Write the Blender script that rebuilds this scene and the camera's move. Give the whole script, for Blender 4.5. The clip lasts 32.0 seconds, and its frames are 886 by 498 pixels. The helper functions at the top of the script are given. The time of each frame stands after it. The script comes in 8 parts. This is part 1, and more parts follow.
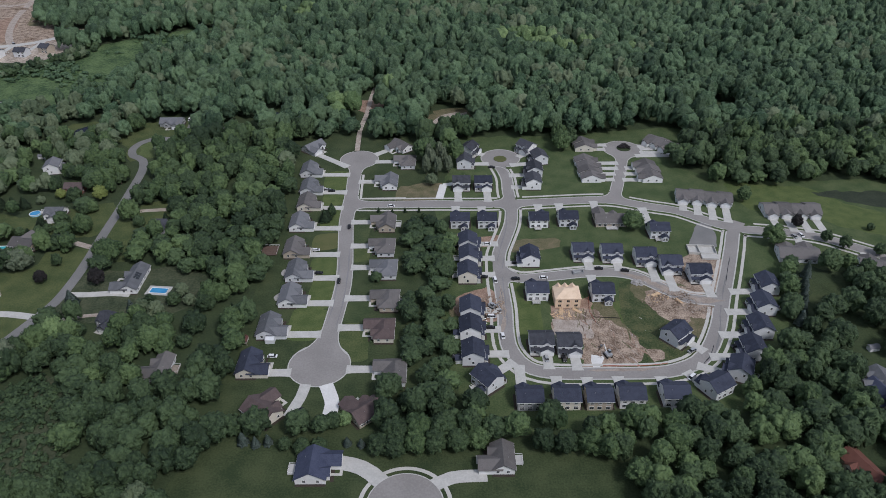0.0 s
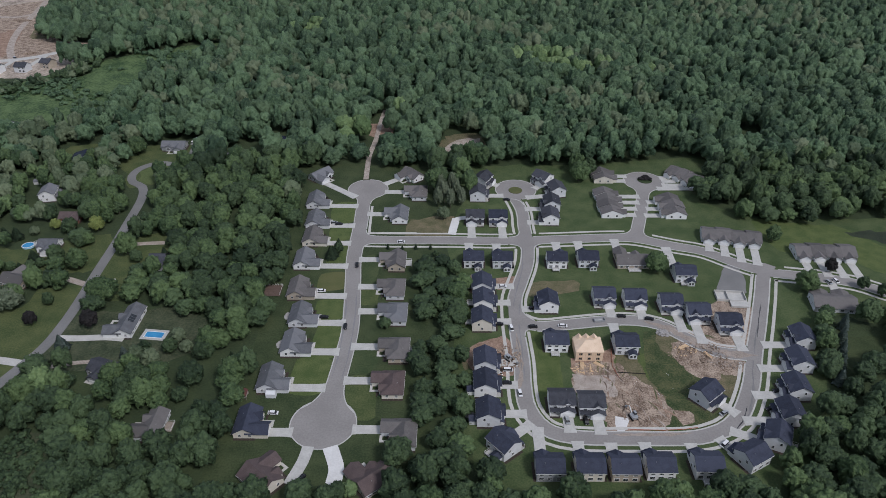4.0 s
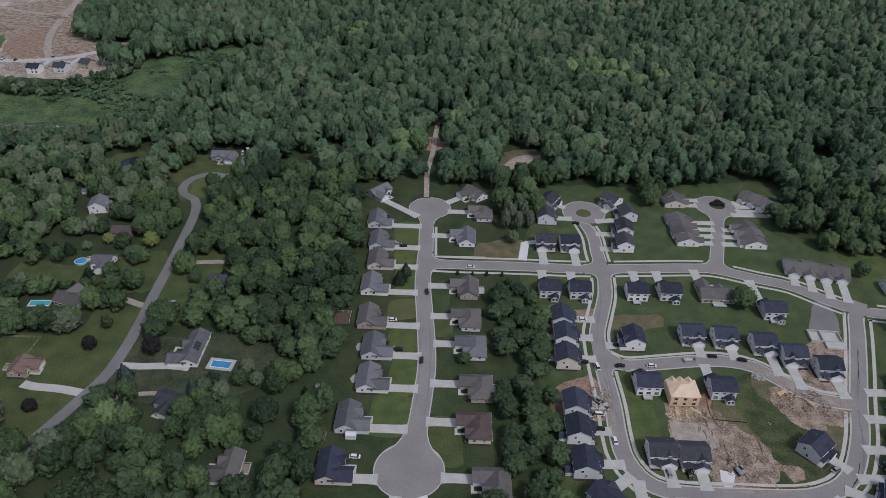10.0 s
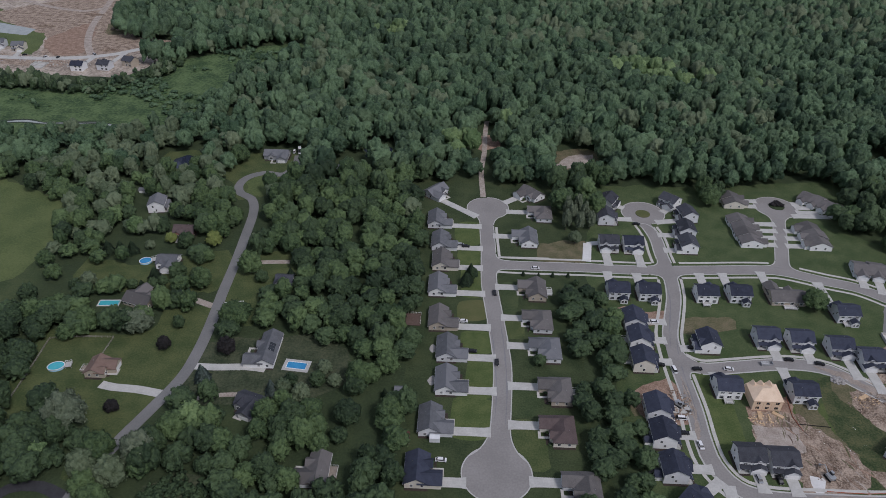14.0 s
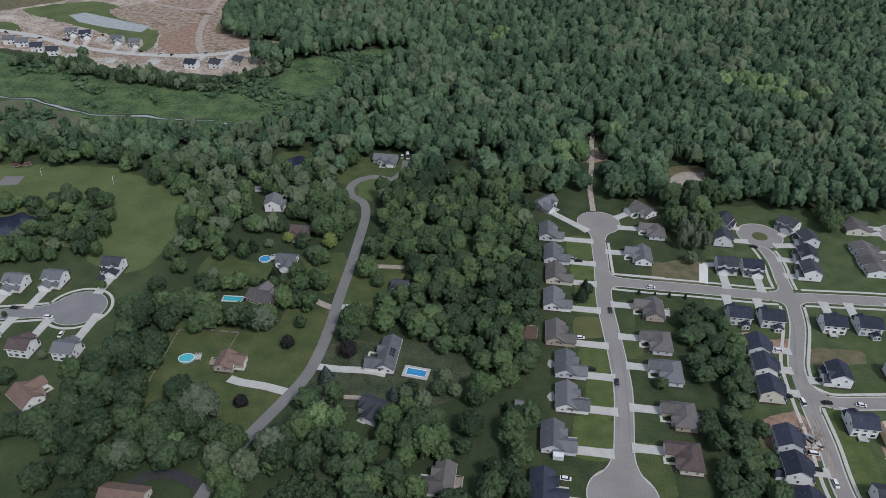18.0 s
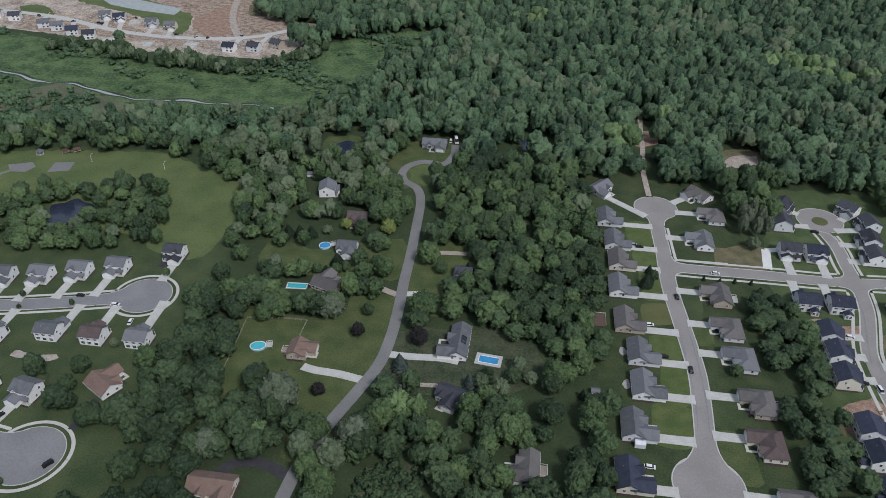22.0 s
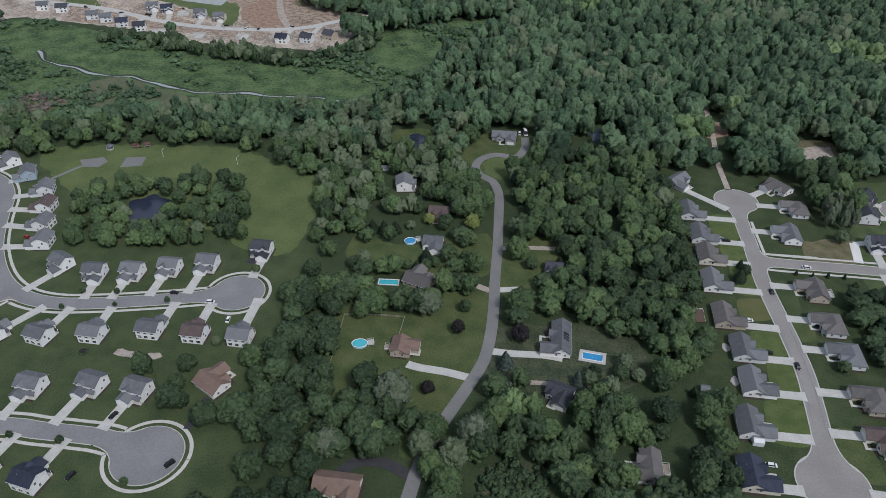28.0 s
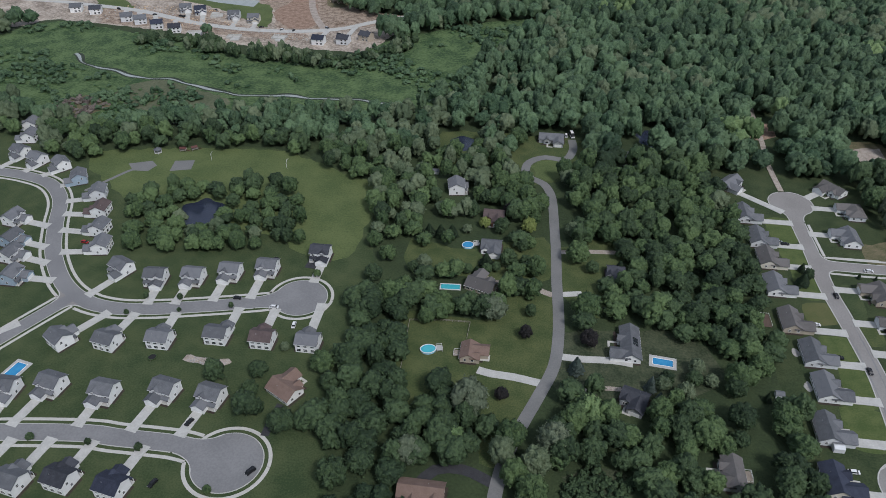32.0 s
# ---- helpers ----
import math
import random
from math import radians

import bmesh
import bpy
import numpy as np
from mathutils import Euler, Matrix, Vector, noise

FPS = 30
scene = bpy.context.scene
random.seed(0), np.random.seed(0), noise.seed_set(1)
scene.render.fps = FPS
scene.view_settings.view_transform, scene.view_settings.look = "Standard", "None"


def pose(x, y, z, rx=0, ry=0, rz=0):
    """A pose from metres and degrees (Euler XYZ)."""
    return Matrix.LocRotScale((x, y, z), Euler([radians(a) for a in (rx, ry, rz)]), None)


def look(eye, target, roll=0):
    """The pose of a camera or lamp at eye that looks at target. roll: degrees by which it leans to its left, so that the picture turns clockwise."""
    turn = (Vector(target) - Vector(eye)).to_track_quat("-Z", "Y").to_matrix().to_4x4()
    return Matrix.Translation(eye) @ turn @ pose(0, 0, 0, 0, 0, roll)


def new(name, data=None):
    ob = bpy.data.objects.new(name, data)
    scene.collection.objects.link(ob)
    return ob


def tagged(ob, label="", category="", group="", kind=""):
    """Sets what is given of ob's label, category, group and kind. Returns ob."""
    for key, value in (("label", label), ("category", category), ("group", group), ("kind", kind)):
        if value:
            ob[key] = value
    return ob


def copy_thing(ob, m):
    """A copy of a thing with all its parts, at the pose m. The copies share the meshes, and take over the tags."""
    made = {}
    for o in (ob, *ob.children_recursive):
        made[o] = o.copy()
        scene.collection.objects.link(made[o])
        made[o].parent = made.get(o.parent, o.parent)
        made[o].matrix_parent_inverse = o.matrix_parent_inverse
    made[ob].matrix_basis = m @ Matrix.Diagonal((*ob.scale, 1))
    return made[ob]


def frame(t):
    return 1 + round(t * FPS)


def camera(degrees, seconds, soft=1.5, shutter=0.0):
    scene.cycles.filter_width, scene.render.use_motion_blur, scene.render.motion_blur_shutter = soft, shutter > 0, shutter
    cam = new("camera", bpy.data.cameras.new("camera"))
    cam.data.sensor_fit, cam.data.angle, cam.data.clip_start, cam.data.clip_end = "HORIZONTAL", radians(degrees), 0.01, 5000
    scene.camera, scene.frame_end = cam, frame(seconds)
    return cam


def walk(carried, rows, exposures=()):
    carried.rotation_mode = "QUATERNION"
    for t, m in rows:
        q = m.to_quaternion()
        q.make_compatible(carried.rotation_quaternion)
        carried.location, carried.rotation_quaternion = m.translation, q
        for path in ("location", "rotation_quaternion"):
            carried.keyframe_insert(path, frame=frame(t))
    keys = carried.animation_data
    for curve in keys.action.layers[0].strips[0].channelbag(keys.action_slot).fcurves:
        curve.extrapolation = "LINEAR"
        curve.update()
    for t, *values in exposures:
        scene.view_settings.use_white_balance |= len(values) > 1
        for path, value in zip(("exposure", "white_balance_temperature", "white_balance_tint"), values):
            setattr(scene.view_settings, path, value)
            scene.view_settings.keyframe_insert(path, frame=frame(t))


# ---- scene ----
cam = camera(62.518, 32.0, soft=0.8)
PATH = [
    (0, look((0.24, -0.06, 233.64), (0.12, 249.57, 67.26), -0.41)),
    (1, look((0.09, 7.65, 235.97), (-1.03, 257.66, 70.15), -0.41)),
    (1.5, look((-0.09, 11.39, 236.93), (-1.68, 261.59, 71.41), -0.43)),
    (2, look((-0.38, 15.01, 237.64), (-2.45, 265.30, 72.25), -0.49)),
    (2.5, look((-0.82, 18.73, 238.05), (-3.10, 268.96, 72.58), -0.43)),
    (3.5, look((-2.34, 26.53, 238.35), (-4.79, 276.91, 73.11), -0.13)),
    (5.5, look((-10.27, 42.56, 238.57), (-13.17, 293.23, 73.78), 0.49)),
    (6, look((-13.40, 45.38, 238.81), (-16.35, 296.16, 74.19), 0.67)),
    (6.5, look((-16.64, 47.77, 239.07), (-19.64, 298.68, 74.65), 0.83)),
    (7, look((-19.95, 49.77, 239.30), (-23.16, 300.51, 74.62), 0.94)),
    (7.5, look((-23.45, 51.40, 239.48), (-26.85, 302.17, 74.85), 1.02)),
    (8, look((-27.17, 52.77, 239.64), (-30.69, 303.38, 74.78), 1.13)),
    (8.5, look((-31.03, 53.86, 239.77), (-34.60, 304.30, 74.65), 1.21)),
    (9, look((-35.01, 54.63, 239.91), (-38.68, 304.91, 74.54), 1.26)),
    (9.5, look((-39.01, 55.19, 240.06), (-42.79, 305.31, 74.46), 1.28)),
    (10, look((-43.07, 55.63, 240.25), (-47.05, 305.60, 74.43), 1.30)),
    (10.5, look((-47.25, 55.91, 240.42), (-51.41, 305.75, 74.41), 1.29)),
    (11, look((-51.50, 56.19, 240.56), (-55.79, 305.86, 74.29), 1.30)),
    (11.5, look((-55.84, 56.43, 240.67), (-60.15, 305.97, 74.21), 1.31)),
    (12, look((-60.22, 56.70, 240.72), (-64.56, 306.12, 74.07), 1.29)),
    (12.5, look((-64.61, 56.96, 240.70), (-69.10, 306.29, 73.91), 1.29)),
    (13, look((-68.78, 57.26, 240.63), (-73.42, 306.48, 73.70), 1.26)),
    (13.5, look((-72.76, 57.48, 240.59), (-77.99, 306.63, 73.57), 1.23)),
    (14, look((-76.75, 57.59, 240.63), (-83.13, 306.64, 73.50), 1.21)),
    (14.5, look((-80.86, 57.61, 240.76), (-88.63, 306.64, 73.65), 1.16)),
    (16.5, look((-96.83, 58.14, 242.82), (-113.97, 306.50, 75.41), 1.08)),
    (17, look((-100.45, 57.85, 243.43), (-121.40, 306.05, 76.22), 1.09)),
    (17.5, look((-104.22, 57.62, 243.99), (-129.08, 305.55, 76.93), 1.08)),
    (18, look((-108.43, 57.50, 244.45), (-138.95, 304.93, 77.58), 1.07)),
    (18.5, look((-112.82, 57.59, 244.81), (-144.58, 304.95, 78.06), 0.92)),
    (19, look((-116.93, 57.62, 245.03), (-148.77, 304.83, 78.08), 0.87)),
    (19.5, look((-120.95, 57.51, 245.14), (-152.90, 304.70, 78.18), 0.80)),
    (20, look((-124.90, 57.45, 245.14), (-157.04, 304.57, 78.11), 0.75)),
    (20.5, look((-128.82, 57.34, 245.11), (-161.15, 304.41, 78.04), 0.74)),
    (21, look((-132.70, 57.15, 245.11), (-165.07, 303.58, 77.11), 0.73)),
    (21.5, look((-136.66, 56.85, 245.22), (-168.83, 301.54, 74.65), 0.69)),
    (22, look((-140.59, 56.63, 245.42), (-172.69, 299.34, 72.04), 0.67)),
    (22.5, look((-144.46, 56.48, 245.66), (-176.40, 297.01, 69.25), 0.66)),
    (23, look((-148.33, 56.35, 245.94), (-180.37, 296.38, 68.85), 0.61)),
    (23.5, look((-152.18, 56.18, 246.21), (-184.37, 296.03, 68.91), 0.54)),
    (24, look((-156.04, 55.97, 246.44), (-188.46, 295.73, 69.06), 0.49)),
    (24.5, look((-159.95, 55.72, 246.69), (-192.53, 295.40, 69.23), 0.47)),
    (25, look((-164.03, 55.46, 246.95), (-196.68, 295.05, 69.38), 0.41)),
    (25.5, look((-168.04, 55.30, 247.18), (-200.82, 294.79, 69.50), 0.41)),
    (27.5, look((-183.99, 54.70, 247.85), (-217.24, 293.99, 69.99), 0.20)),
    (28, look((-188.01, 54.52, 248.19), (-221.39, 293.72, 70.24), 0.18)),
    (28.5, look((-192.05, 54.32, 248.54), (-225.51, 293.43, 70.47), 0.15)),
    (29, look((-196.01, 54.08, 248.85), (-229.65, 293.09, 70.69), 0.11)),
    (29.5, look((-199.94, 53.87, 249.16), (-233.73, 292.78, 70.89), 0.05)),
    (30, look((-203.91, 53.72, 249.45), (-237.85, 292.52, 71.07), -0.01)),
    (30.5, look((-207.87, 53.62, 249.72), (-242.06, 292.30, 71.22), -0.04)),
    (31, look((-211.81, 53.50, 250.00), (-246.13, 292.10, 71.42), -0.08)),
    (31.5, look((-215.77, 53.30, 250.33), (-250.24, 291.81, 71.65), -0.10)),
    (32, look((-219.76, 52.99, 250.69), (-254.31, 291.42, 71.92), -0.11)),
]
walk(cam, PATH, [(0, -0.2, 6050, 14), (3, -0.22, 6050, 14), (6, -0.36, 6050, 15), (9, -0.46, 6050, 16), (14, -0.47, 6050, 17), (17, -0.23, 6050, 12), (25, -0.14, 6050, 11.5), (32, -0.16, 6050, 11)])

# ---- world, sun ----
world = bpy.data.worlds.new("overcast_sky")
scene.world = world
world.use_nodes = True
wn, wl = world.node_tree.nodes, world.node_tree.links
sky = wn.new("ShaderNodeTexSky")
sky.sky_type, sky.sun_disc = "NISHITA", False
sky.sun_elevation, sky.sun_rotation = radians(50), radians(138)
sky.air_density, sky.dust_density, sky.ozone_density = 1.0, 3.0, 1.0
soft_sky = wn.new("ShaderNodeMixRGB")
soft_sky.inputs[0].default_value = 0.55
soft_sky.inputs[2].default_value = (7.0, 7.8, 9.0, 1)
wl.new(sky.outputs[0], soft_sky.inputs[1])
wl.new(soft_sky.outputs[0], wn["Background"].inputs[0])
wn["Background"].inputs[1].default_value = 0.084
sun = new("sun", bpy.data.lights.new("sun", "SUN"))
sun.data.energy, sun.data.angle, sun.data.color = 2.5, radians(12), (1.0, 0.97, 0.93)
sun.matrix_world = look((230, -260, 420), (0, 0, 0))


# ---- materials ----
def mat(name, a, b, size=3.0, rough=0.85, bump=0.0, bump_size=0.5, metal=0.0, fine=None, spec=0.3, island=0.0, obj=0.0, lo=0.32, hi=0.68):
    """A surface that wanders between two colours: broad patches of the given size in metres, and a finer grain."""
    m = bpy.data.materials.new(name)
    m.use_nodes = True
    n, l = m.node_tree.nodes, m.node_tree.links
    shader = n["Principled BSDF"]
    shader.inputs["Roughness"].default_value, shader.inputs["Metallic"].default_value = rough, metal
    shader.inputs["Specular IOR Level"].default_value = spec
    at = n.new("ShaderNodeNewGeometry")
    broad, grain = n.new("ShaderNodeTexNoise"), n.new("ShaderNodeTexNoise")
    broad.inputs["Scale"].default_value, broad.inputs["Detail"].default_value = 1 / size, 3
    grain.inputs["Scale"].default_value, grain.inputs["Detail"].default_value = 1 / (fine or size * 0.12), 4
    l.new(at.outputs["Position"], broad.inputs["Vector"])
    l.new(at.outputs["Position"], grain.inputs["Vector"])
    mix = n.new("ShaderNodeMath")
    mix.operation = "MULTIPLY_ADD"
    mix.inputs[1].default_value = 0.5
    l.new(broad.outputs["Fac"], mix.inputs[0])
    half = n.new("ShaderNodeMath")
    half.operation = "MULTIPLY"
    half.inputs[1].default_value = 0.5
    l.new(grain.outputs["Fac"], half.inputs[0])
    l.new(half.outputs[0], mix.inputs[2])
    last = mix.outputs[0]
    for source, share in (("island", island), ("obj", obj)):
        if share:
            shift = n.new("ShaderNodeMath")
            shift.operation = "MULTIPLY_ADD"
            if source == "island":
                l.new(at.outputs["Random Per Island"], shift.inputs[0])
            else:
                info = n.new("ShaderNodeObjectInfo")
                l.new(info.outputs["Random"], shift.inputs[0])
            shift.inputs[1].default_value = share
            l.new(last, shift.inputs[2])
            centre = n.new("ShaderNodeMath")
            centre.operation = "SUBTRACT"
            centre.inputs[1].default_value = share / 2
            l.new(shift.outputs[0], centre.inputs[0])
            last = centre.outputs[0]
    ramp = n.new("ShaderNodeValToRGB")
    ramp.color_ramp.elements[0].position, ramp.color_ramp.elements[1].position = lo, hi
    ramp.color_ramp.elements[0].color, ramp.color_ramp.elements[1].color = (*a, 1), (*b, 1)
    l.new(last, ramp.inputs[0])
    l.new(ramp.outputs[0], shader.inputs["Base Color"])
    if bump:
        rough_noise, tilt = n.new("ShaderNodeTexNoise"), n.new("ShaderNodeBump")
        rough_noise.inputs["Scale"].default_value, rough_noise.inputs["Detail"].default_value = 1 / bump_size, 3
        l.new(at.outputs["Position"], rough_noise.inputs["Vector"])
        tilt.inputs["Strength"].default_value, tilt.inputs["Distance"].default_value = bump, bump_size
        l.new(rough_noise.outputs["Fac"], tilt.inputs["Height"])
        l.new(tilt.outputs[0], shader.inputs["Normal"])
    return m


def courses(m, pitch, depth):
    """Lap lines along the height of a wall, or up a roof's slope: siding and shingle courses."""
    n, l = m.node_tree.nodes, m.node_tree.links
    at, split, wave, tilt = n.new("ShaderNodeNewGeometry"), n.new("ShaderNodeSeparateXYZ"), n.new("ShaderNodeMath"), n.new("ShaderNodeBump")
    l.new(at.outputs["Position"], split.inputs[0])
    div = n.new("ShaderNodeMath")
    div.operation, div.inputs[1].default_value = "DIVIDE", pitch
    l.new(split.outputs["Z"], div.inputs[0])
    wave.operation = "FRACT"
    l.new(div.outputs[0], wave.inputs[0])
    tilt.inputs["Strength"].default_value, tilt.inputs["Distance"].default_value = 0.6, depth
    l.new(wave.outputs[0], tilt.inputs["Height"])
    l.new(tilt.outputs[0], n["Principled BSDF"].inputs["Normal"])
    return m


ASPHALT = mat("asphalt", (0.222, 0.208, 0.197), (0.272, 0.257, 0.243), 16, 0.9, 0.04, 0.3, fine=0.9, lo=0.39, hi=0.61)
WEST_ASPHALT = mat("worn_asphalt", (0.178, 0.176, 0.178), (0.225, 0.222, 0.222), 16, 0.9, 0.04, 0.3, fine=0.9, lo=0.39, hi=0.61)
OLD_ASPHALT = mat("old_asphalt", (0.15, 0.15, 0.145), (0.21, 0.205, 0.2), 12, 0.9, 0.04, 0.3, fine=0.8)
DUSTY_ASPHALT = mat("dusty_asphalt", (0.22, 0.185, 0.155), (0.36, 0.305, 0.26), 5, 0.95, 0.1, 0.3, fine=0.7, lo=0.38, hi=0.62)
MULCH = mat("bark_mulch", (0.028, 0.022, 0.018), (0.065, 0.05, 0.04), 1.2, 0.95, 0.5, 0.15, fine=0.3)
OPEN_LAWN = mat("sunny_lawn", (0.042, 0.064, 0.021), (0.092, 0.108, 0.041), 10, 0.95, 0.3, 0.5, fine=0.8, lo=0.39, hi=0.61)
DARK_ASPHALT = mat("dark_asphalt", (0.03, 0.03, 0.034), (0.055, 0.055, 0.06), 4, 0.85, 0.1, 0.3)
CONCRETE = mat("concrete", (0.38, 0.37, 0.345), (0.51, 0.5, 0.47), 4, 0.9, 0.05, 0.3, fine=0.8)
FRESH_CONCRETE = mat("fresh_concrete", (0.55, 0.54, 0.52), (0.68, 0.67, 0.65), 4, 0.9, fine=0.8)
PATH_CONCRETE = mat("path_concrete", (0.4, 0.385, 0.35), (0.53, 0.51, 0.475), 3, 0.9)
BOG = mat("bog", (0.014, 0.022, 0.012), (0.04, 0.05, 0.028), 9, 0.7, 0.5, 0.9, fine=1.2)
LOOP_LAWN = mat("young_lawn", (0.04, 0.066, 0.0225), (0.085, 0.108, 0.046), 10, 0.95, 0.3, 0.5, fine=0.8, lo=0.39, hi=0.61)
SITE_MESH = mat("barrier_mesh", (0.32, 0.09, 0.05), (0.42, 0.14, 0.08), 2, 0.7)
LAWN = mat("lawn", (0.026, 0.042, 0.016), (0.058, 0.074, 0.031), 11, 0.95, 0.3, 0.5, fine=0.8, lo=0.39, hi=0.61)
FRESH_LAWN = mat("mown_lawn", (0.056, 0.084, 0.024), (0.098, 0.122, 0.042), 6, 0.95, 0.3, 0.5, fine=0.7, lo=0.39, hi=0.61)
DRY_LAWN = mat("dry_lawn", (0.072, 0.09, 0.03), (0.12, 0.115, 0.05), 9, 0.95, 0.3, 0.5, fine=0.8)
FIELD = mat("field_grass", (0.068, 0.096, 0.033), (0.114, 0.14, 0.052), 20, 0.95, 0.4, 0.6, fine=1.2, lo=0.39, hi=0.61)
WEST_LAWN = mat("garden_lawn", (0.032, 0.053, 0.02), (0.07, 0.088, 0.037), 12, 0.95, 0.3, 0.5, fine=0.8, lo=0.39, hi=0.61)
WEEDS = mat("rank_weeds", (0.03, 0.052, 0.018), (0.098, 0.104, 0.046), 6, 0.95, 0.8, 0.8, fine=0.9, lo=0.4, hi=0.6)
MEADOW = mat("meadow", (0.033, 0.066, 0.025), (0.112, 0.166, 0.066), 16, 0.95, 0.9, 1.5, fine=2.4, lo=0.4, hi=0.6)
SCRUB_GRASS = mat("scrub_grass", (0.028, 0.042, 0.02), (0.078, 0.088, 0.05), 8, 0.95, 0.6, 1.0, fine=1.2, lo=0.39, hi=0.61)
MARSH = mat("marsh", (0.06, 0.0792, 0.0408), (0.144, 0.146, 0.09), 22, 0.95, 0.6, 1.4, fine=2.2)
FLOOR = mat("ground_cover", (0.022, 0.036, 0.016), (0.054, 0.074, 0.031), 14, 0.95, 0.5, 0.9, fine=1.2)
DIRT = mat("bare_earth", (0.15, 0.105, 0.076), (0.42, 0.335, 0.262), 5, 0.95, 0.8, 0.8, fine=0.8, lo=0.4, hi=0.6)
CLAY = mat("red_clay", (0.18, 0.112, 0.08), (0.36, 0.255, 0.19), 4, 0.95, 0.6, 0.7, fine=0.7, lo=0.38, hi=0.62)
SITE = mat("graded_earth", (0.2, 0.162, 0.128), (0.5, 0.43, 0.36), 18, 0.95, 0.7, 1.0, fine=2.5, lo=0.4, hi=0.6)
GRAVEL = mat("gravel", (0.26, 0.215, 0.18), (0.44, 0.385, 0.335), 4, 0.95, 0.5, 0.5, fine=0.6, lo=0.38, hi=0.62)
SOIL = mat("damp_soil", (0.085, 0.06, 0.045), (0.19, 0.14, 0.105), 3, 0.95, 0.7, 0.6, fine=0.6)
SPOIL = mat("weedy_spoil", (0.06, 0.075, 0.03), (0.2, 0.16, 0.1), 6, 0.95, 0.7, 0.8, fine=0.8)
ROOFS = {
    "navy": courses(mat("navy_shingle", (0.023, 0.027, 0.043), (0.05, 0.057, 0.085), 2.0, 0.88, fine=0.35, obj=0.3), 0.14, 0.05),
    "coal": courses(mat("charcoal_shingle", (0.032, 0.034, 0.042), (0.064, 0.067, 0.08), 2.0, 0.88, fine=0.35, obj=0.3), 0.14, 0.05),
    "grey": courses(mat("grey_shingle", (0.1, 0.104, 0.113), (0.163, 0.167, 0.178), 2.5, 0.88, fine=0.35, obj=0.4), 0.14, 0.05),
    "taupe": courses(mat("taupe_shingle", (0.096, 0.09, 0.088), (0.148, 0.138, 0.134), 2.5, 0.88, fine=0.35, obj=0.4), 0.14, 0.05),
    "brown": courses(mat("brown_shingle", (0.15, 0.1, 0.08), (0.225, 0.158, 0.13), 2.5, 0.88, fine=0.35), 0.14, 0.05),
    "plum": courses(mat("plum_shingle", (0.075, 0.055, 0.055), (0.125, 0.095, 0.09), 2.5, 0.88, fine=0.35), 0.14, 0.05),
    "blue": courses(mat("slate_blue_shingle", (0.035, 0.042, 0.075), (0.07, 0.08, 0.125), 2.5, 0.85, fine=0.35), 0.14, 0.05),
    "red": courses(mat("rust_shingle", (0.11, 0.045, 0.035), (0.17, 0.075, 0.055), 2.5, 0.85, fine=0.35), 0.14, 0.05),
}
WALLS = {
    "white": courses(mat("white_siding", (0.7, 0.7, 0.69), (0.8, 0.8, 0.79), 2, 0.6), 0.18, 0.02),
    "pale": courses(mat("pale_grey_siding", (0.55, 0.56, 0.57), (0.66, 0.67, 0.68), 2, 0.6), 0.18, 0.02),
    "grey": courses(mat("grey_siding", (0.27, 0.28, 0.29), (0.36, 0.37, 0.38), 2, 0.6), 0.18, 0.02),
    "cream": courses(mat("cream_siding", (0.58, 0.54, 0.46), (0.68, 0.64, 0.56), 2, 0.6), 0.18, 0.02),
    "tan": courses(mat("tan_siding", (0.37, 0.32, 0.25), (0.46, 0.4, 0.33), 2, 0.6), 0.18, 0.02),
    "blue": courses(mat("blue_siding", (0.26, 0.33, 0.4), (0.35, 0.42, 0.49), 2, 0.6), 0.18, 0.02),
    "brick": courses(mat("brick_face", (0.22, 0.1, 0.075), (0.33, 0.17, 0.13), 1.5, 0.85, fine=0.2), 0.075, 0.01),
    "osb": mat("raw_sheathing", (0.62, 0.46, 0.32), (0.76, 0.6, 0.45), 2.4, 0.85, fine=0.3),
}
TRIM = mat("white_trim", (0.72, 0.72, 0.71), (0.8, 0.8, 0.79), 2, 0.5)
GARAGE = mat("garage_door_paint", (0.66, 0.66, 0.65), (0.76, 0.76, 0.75), 2, 0.5)
DOOR = mat("dark_door_paint", (0.06, 0.05, 0.05), (0.1, 0.085, 0.08), 1, 0.5)
GLASS = mat("window_glass", (0.018, 0.021, 0.025), (0.035, 0.04, 0.045), 1.5, 0.08, spec=0.6)
CAR_GLASS = mat("tinted_car_glass", (0.012, 0.013, 0.015), (0.02, 0.022, 0.024), 1.5, 0.35, spec=0.15)
DECK = mat("deck_boards", (0.2, 0.165, 0.13), (0.33, 0.285, 0.24), 1.5, 0.85, fine=0.2)
DARK_DECK = mat("stained_deck_boards", (0.075, 0.05, 0.04), (0.15, 0.105, 0.085), 1.5, 0.85, fine=0.2)
PALE_DECK = mat("grey_deck_boards", (0.36, 0.35, 0.33), (0.48, 0.47, 0.45), 1.5, 0.85, fine=0.2)
STONE = mat("landscape_stone", (0.24, 0.225, 0.21), (0.44, 0.42, 0.4), 1.2, 0.9, 0.4, 0.3)
LUMBER = mat("fresh_lumber", (0.52, 0.36, 0.21), (0.7, 0.52, 0.34), 2, 0.8, fine=0.3)
POOL_WATER = mat("pool_water", (0.025, 0.2, 0.42), (0.05, 0.28, 0.5), 3, 0.06, 0.05, 0.6, spec=0.5)
AQUA_WATER = mat("aqua_pool_water", (0.05, 0.36, 0.42), (0.09, 0.44, 0.5), 3, 0.06, 0.05, 0.6, spec=0.5)
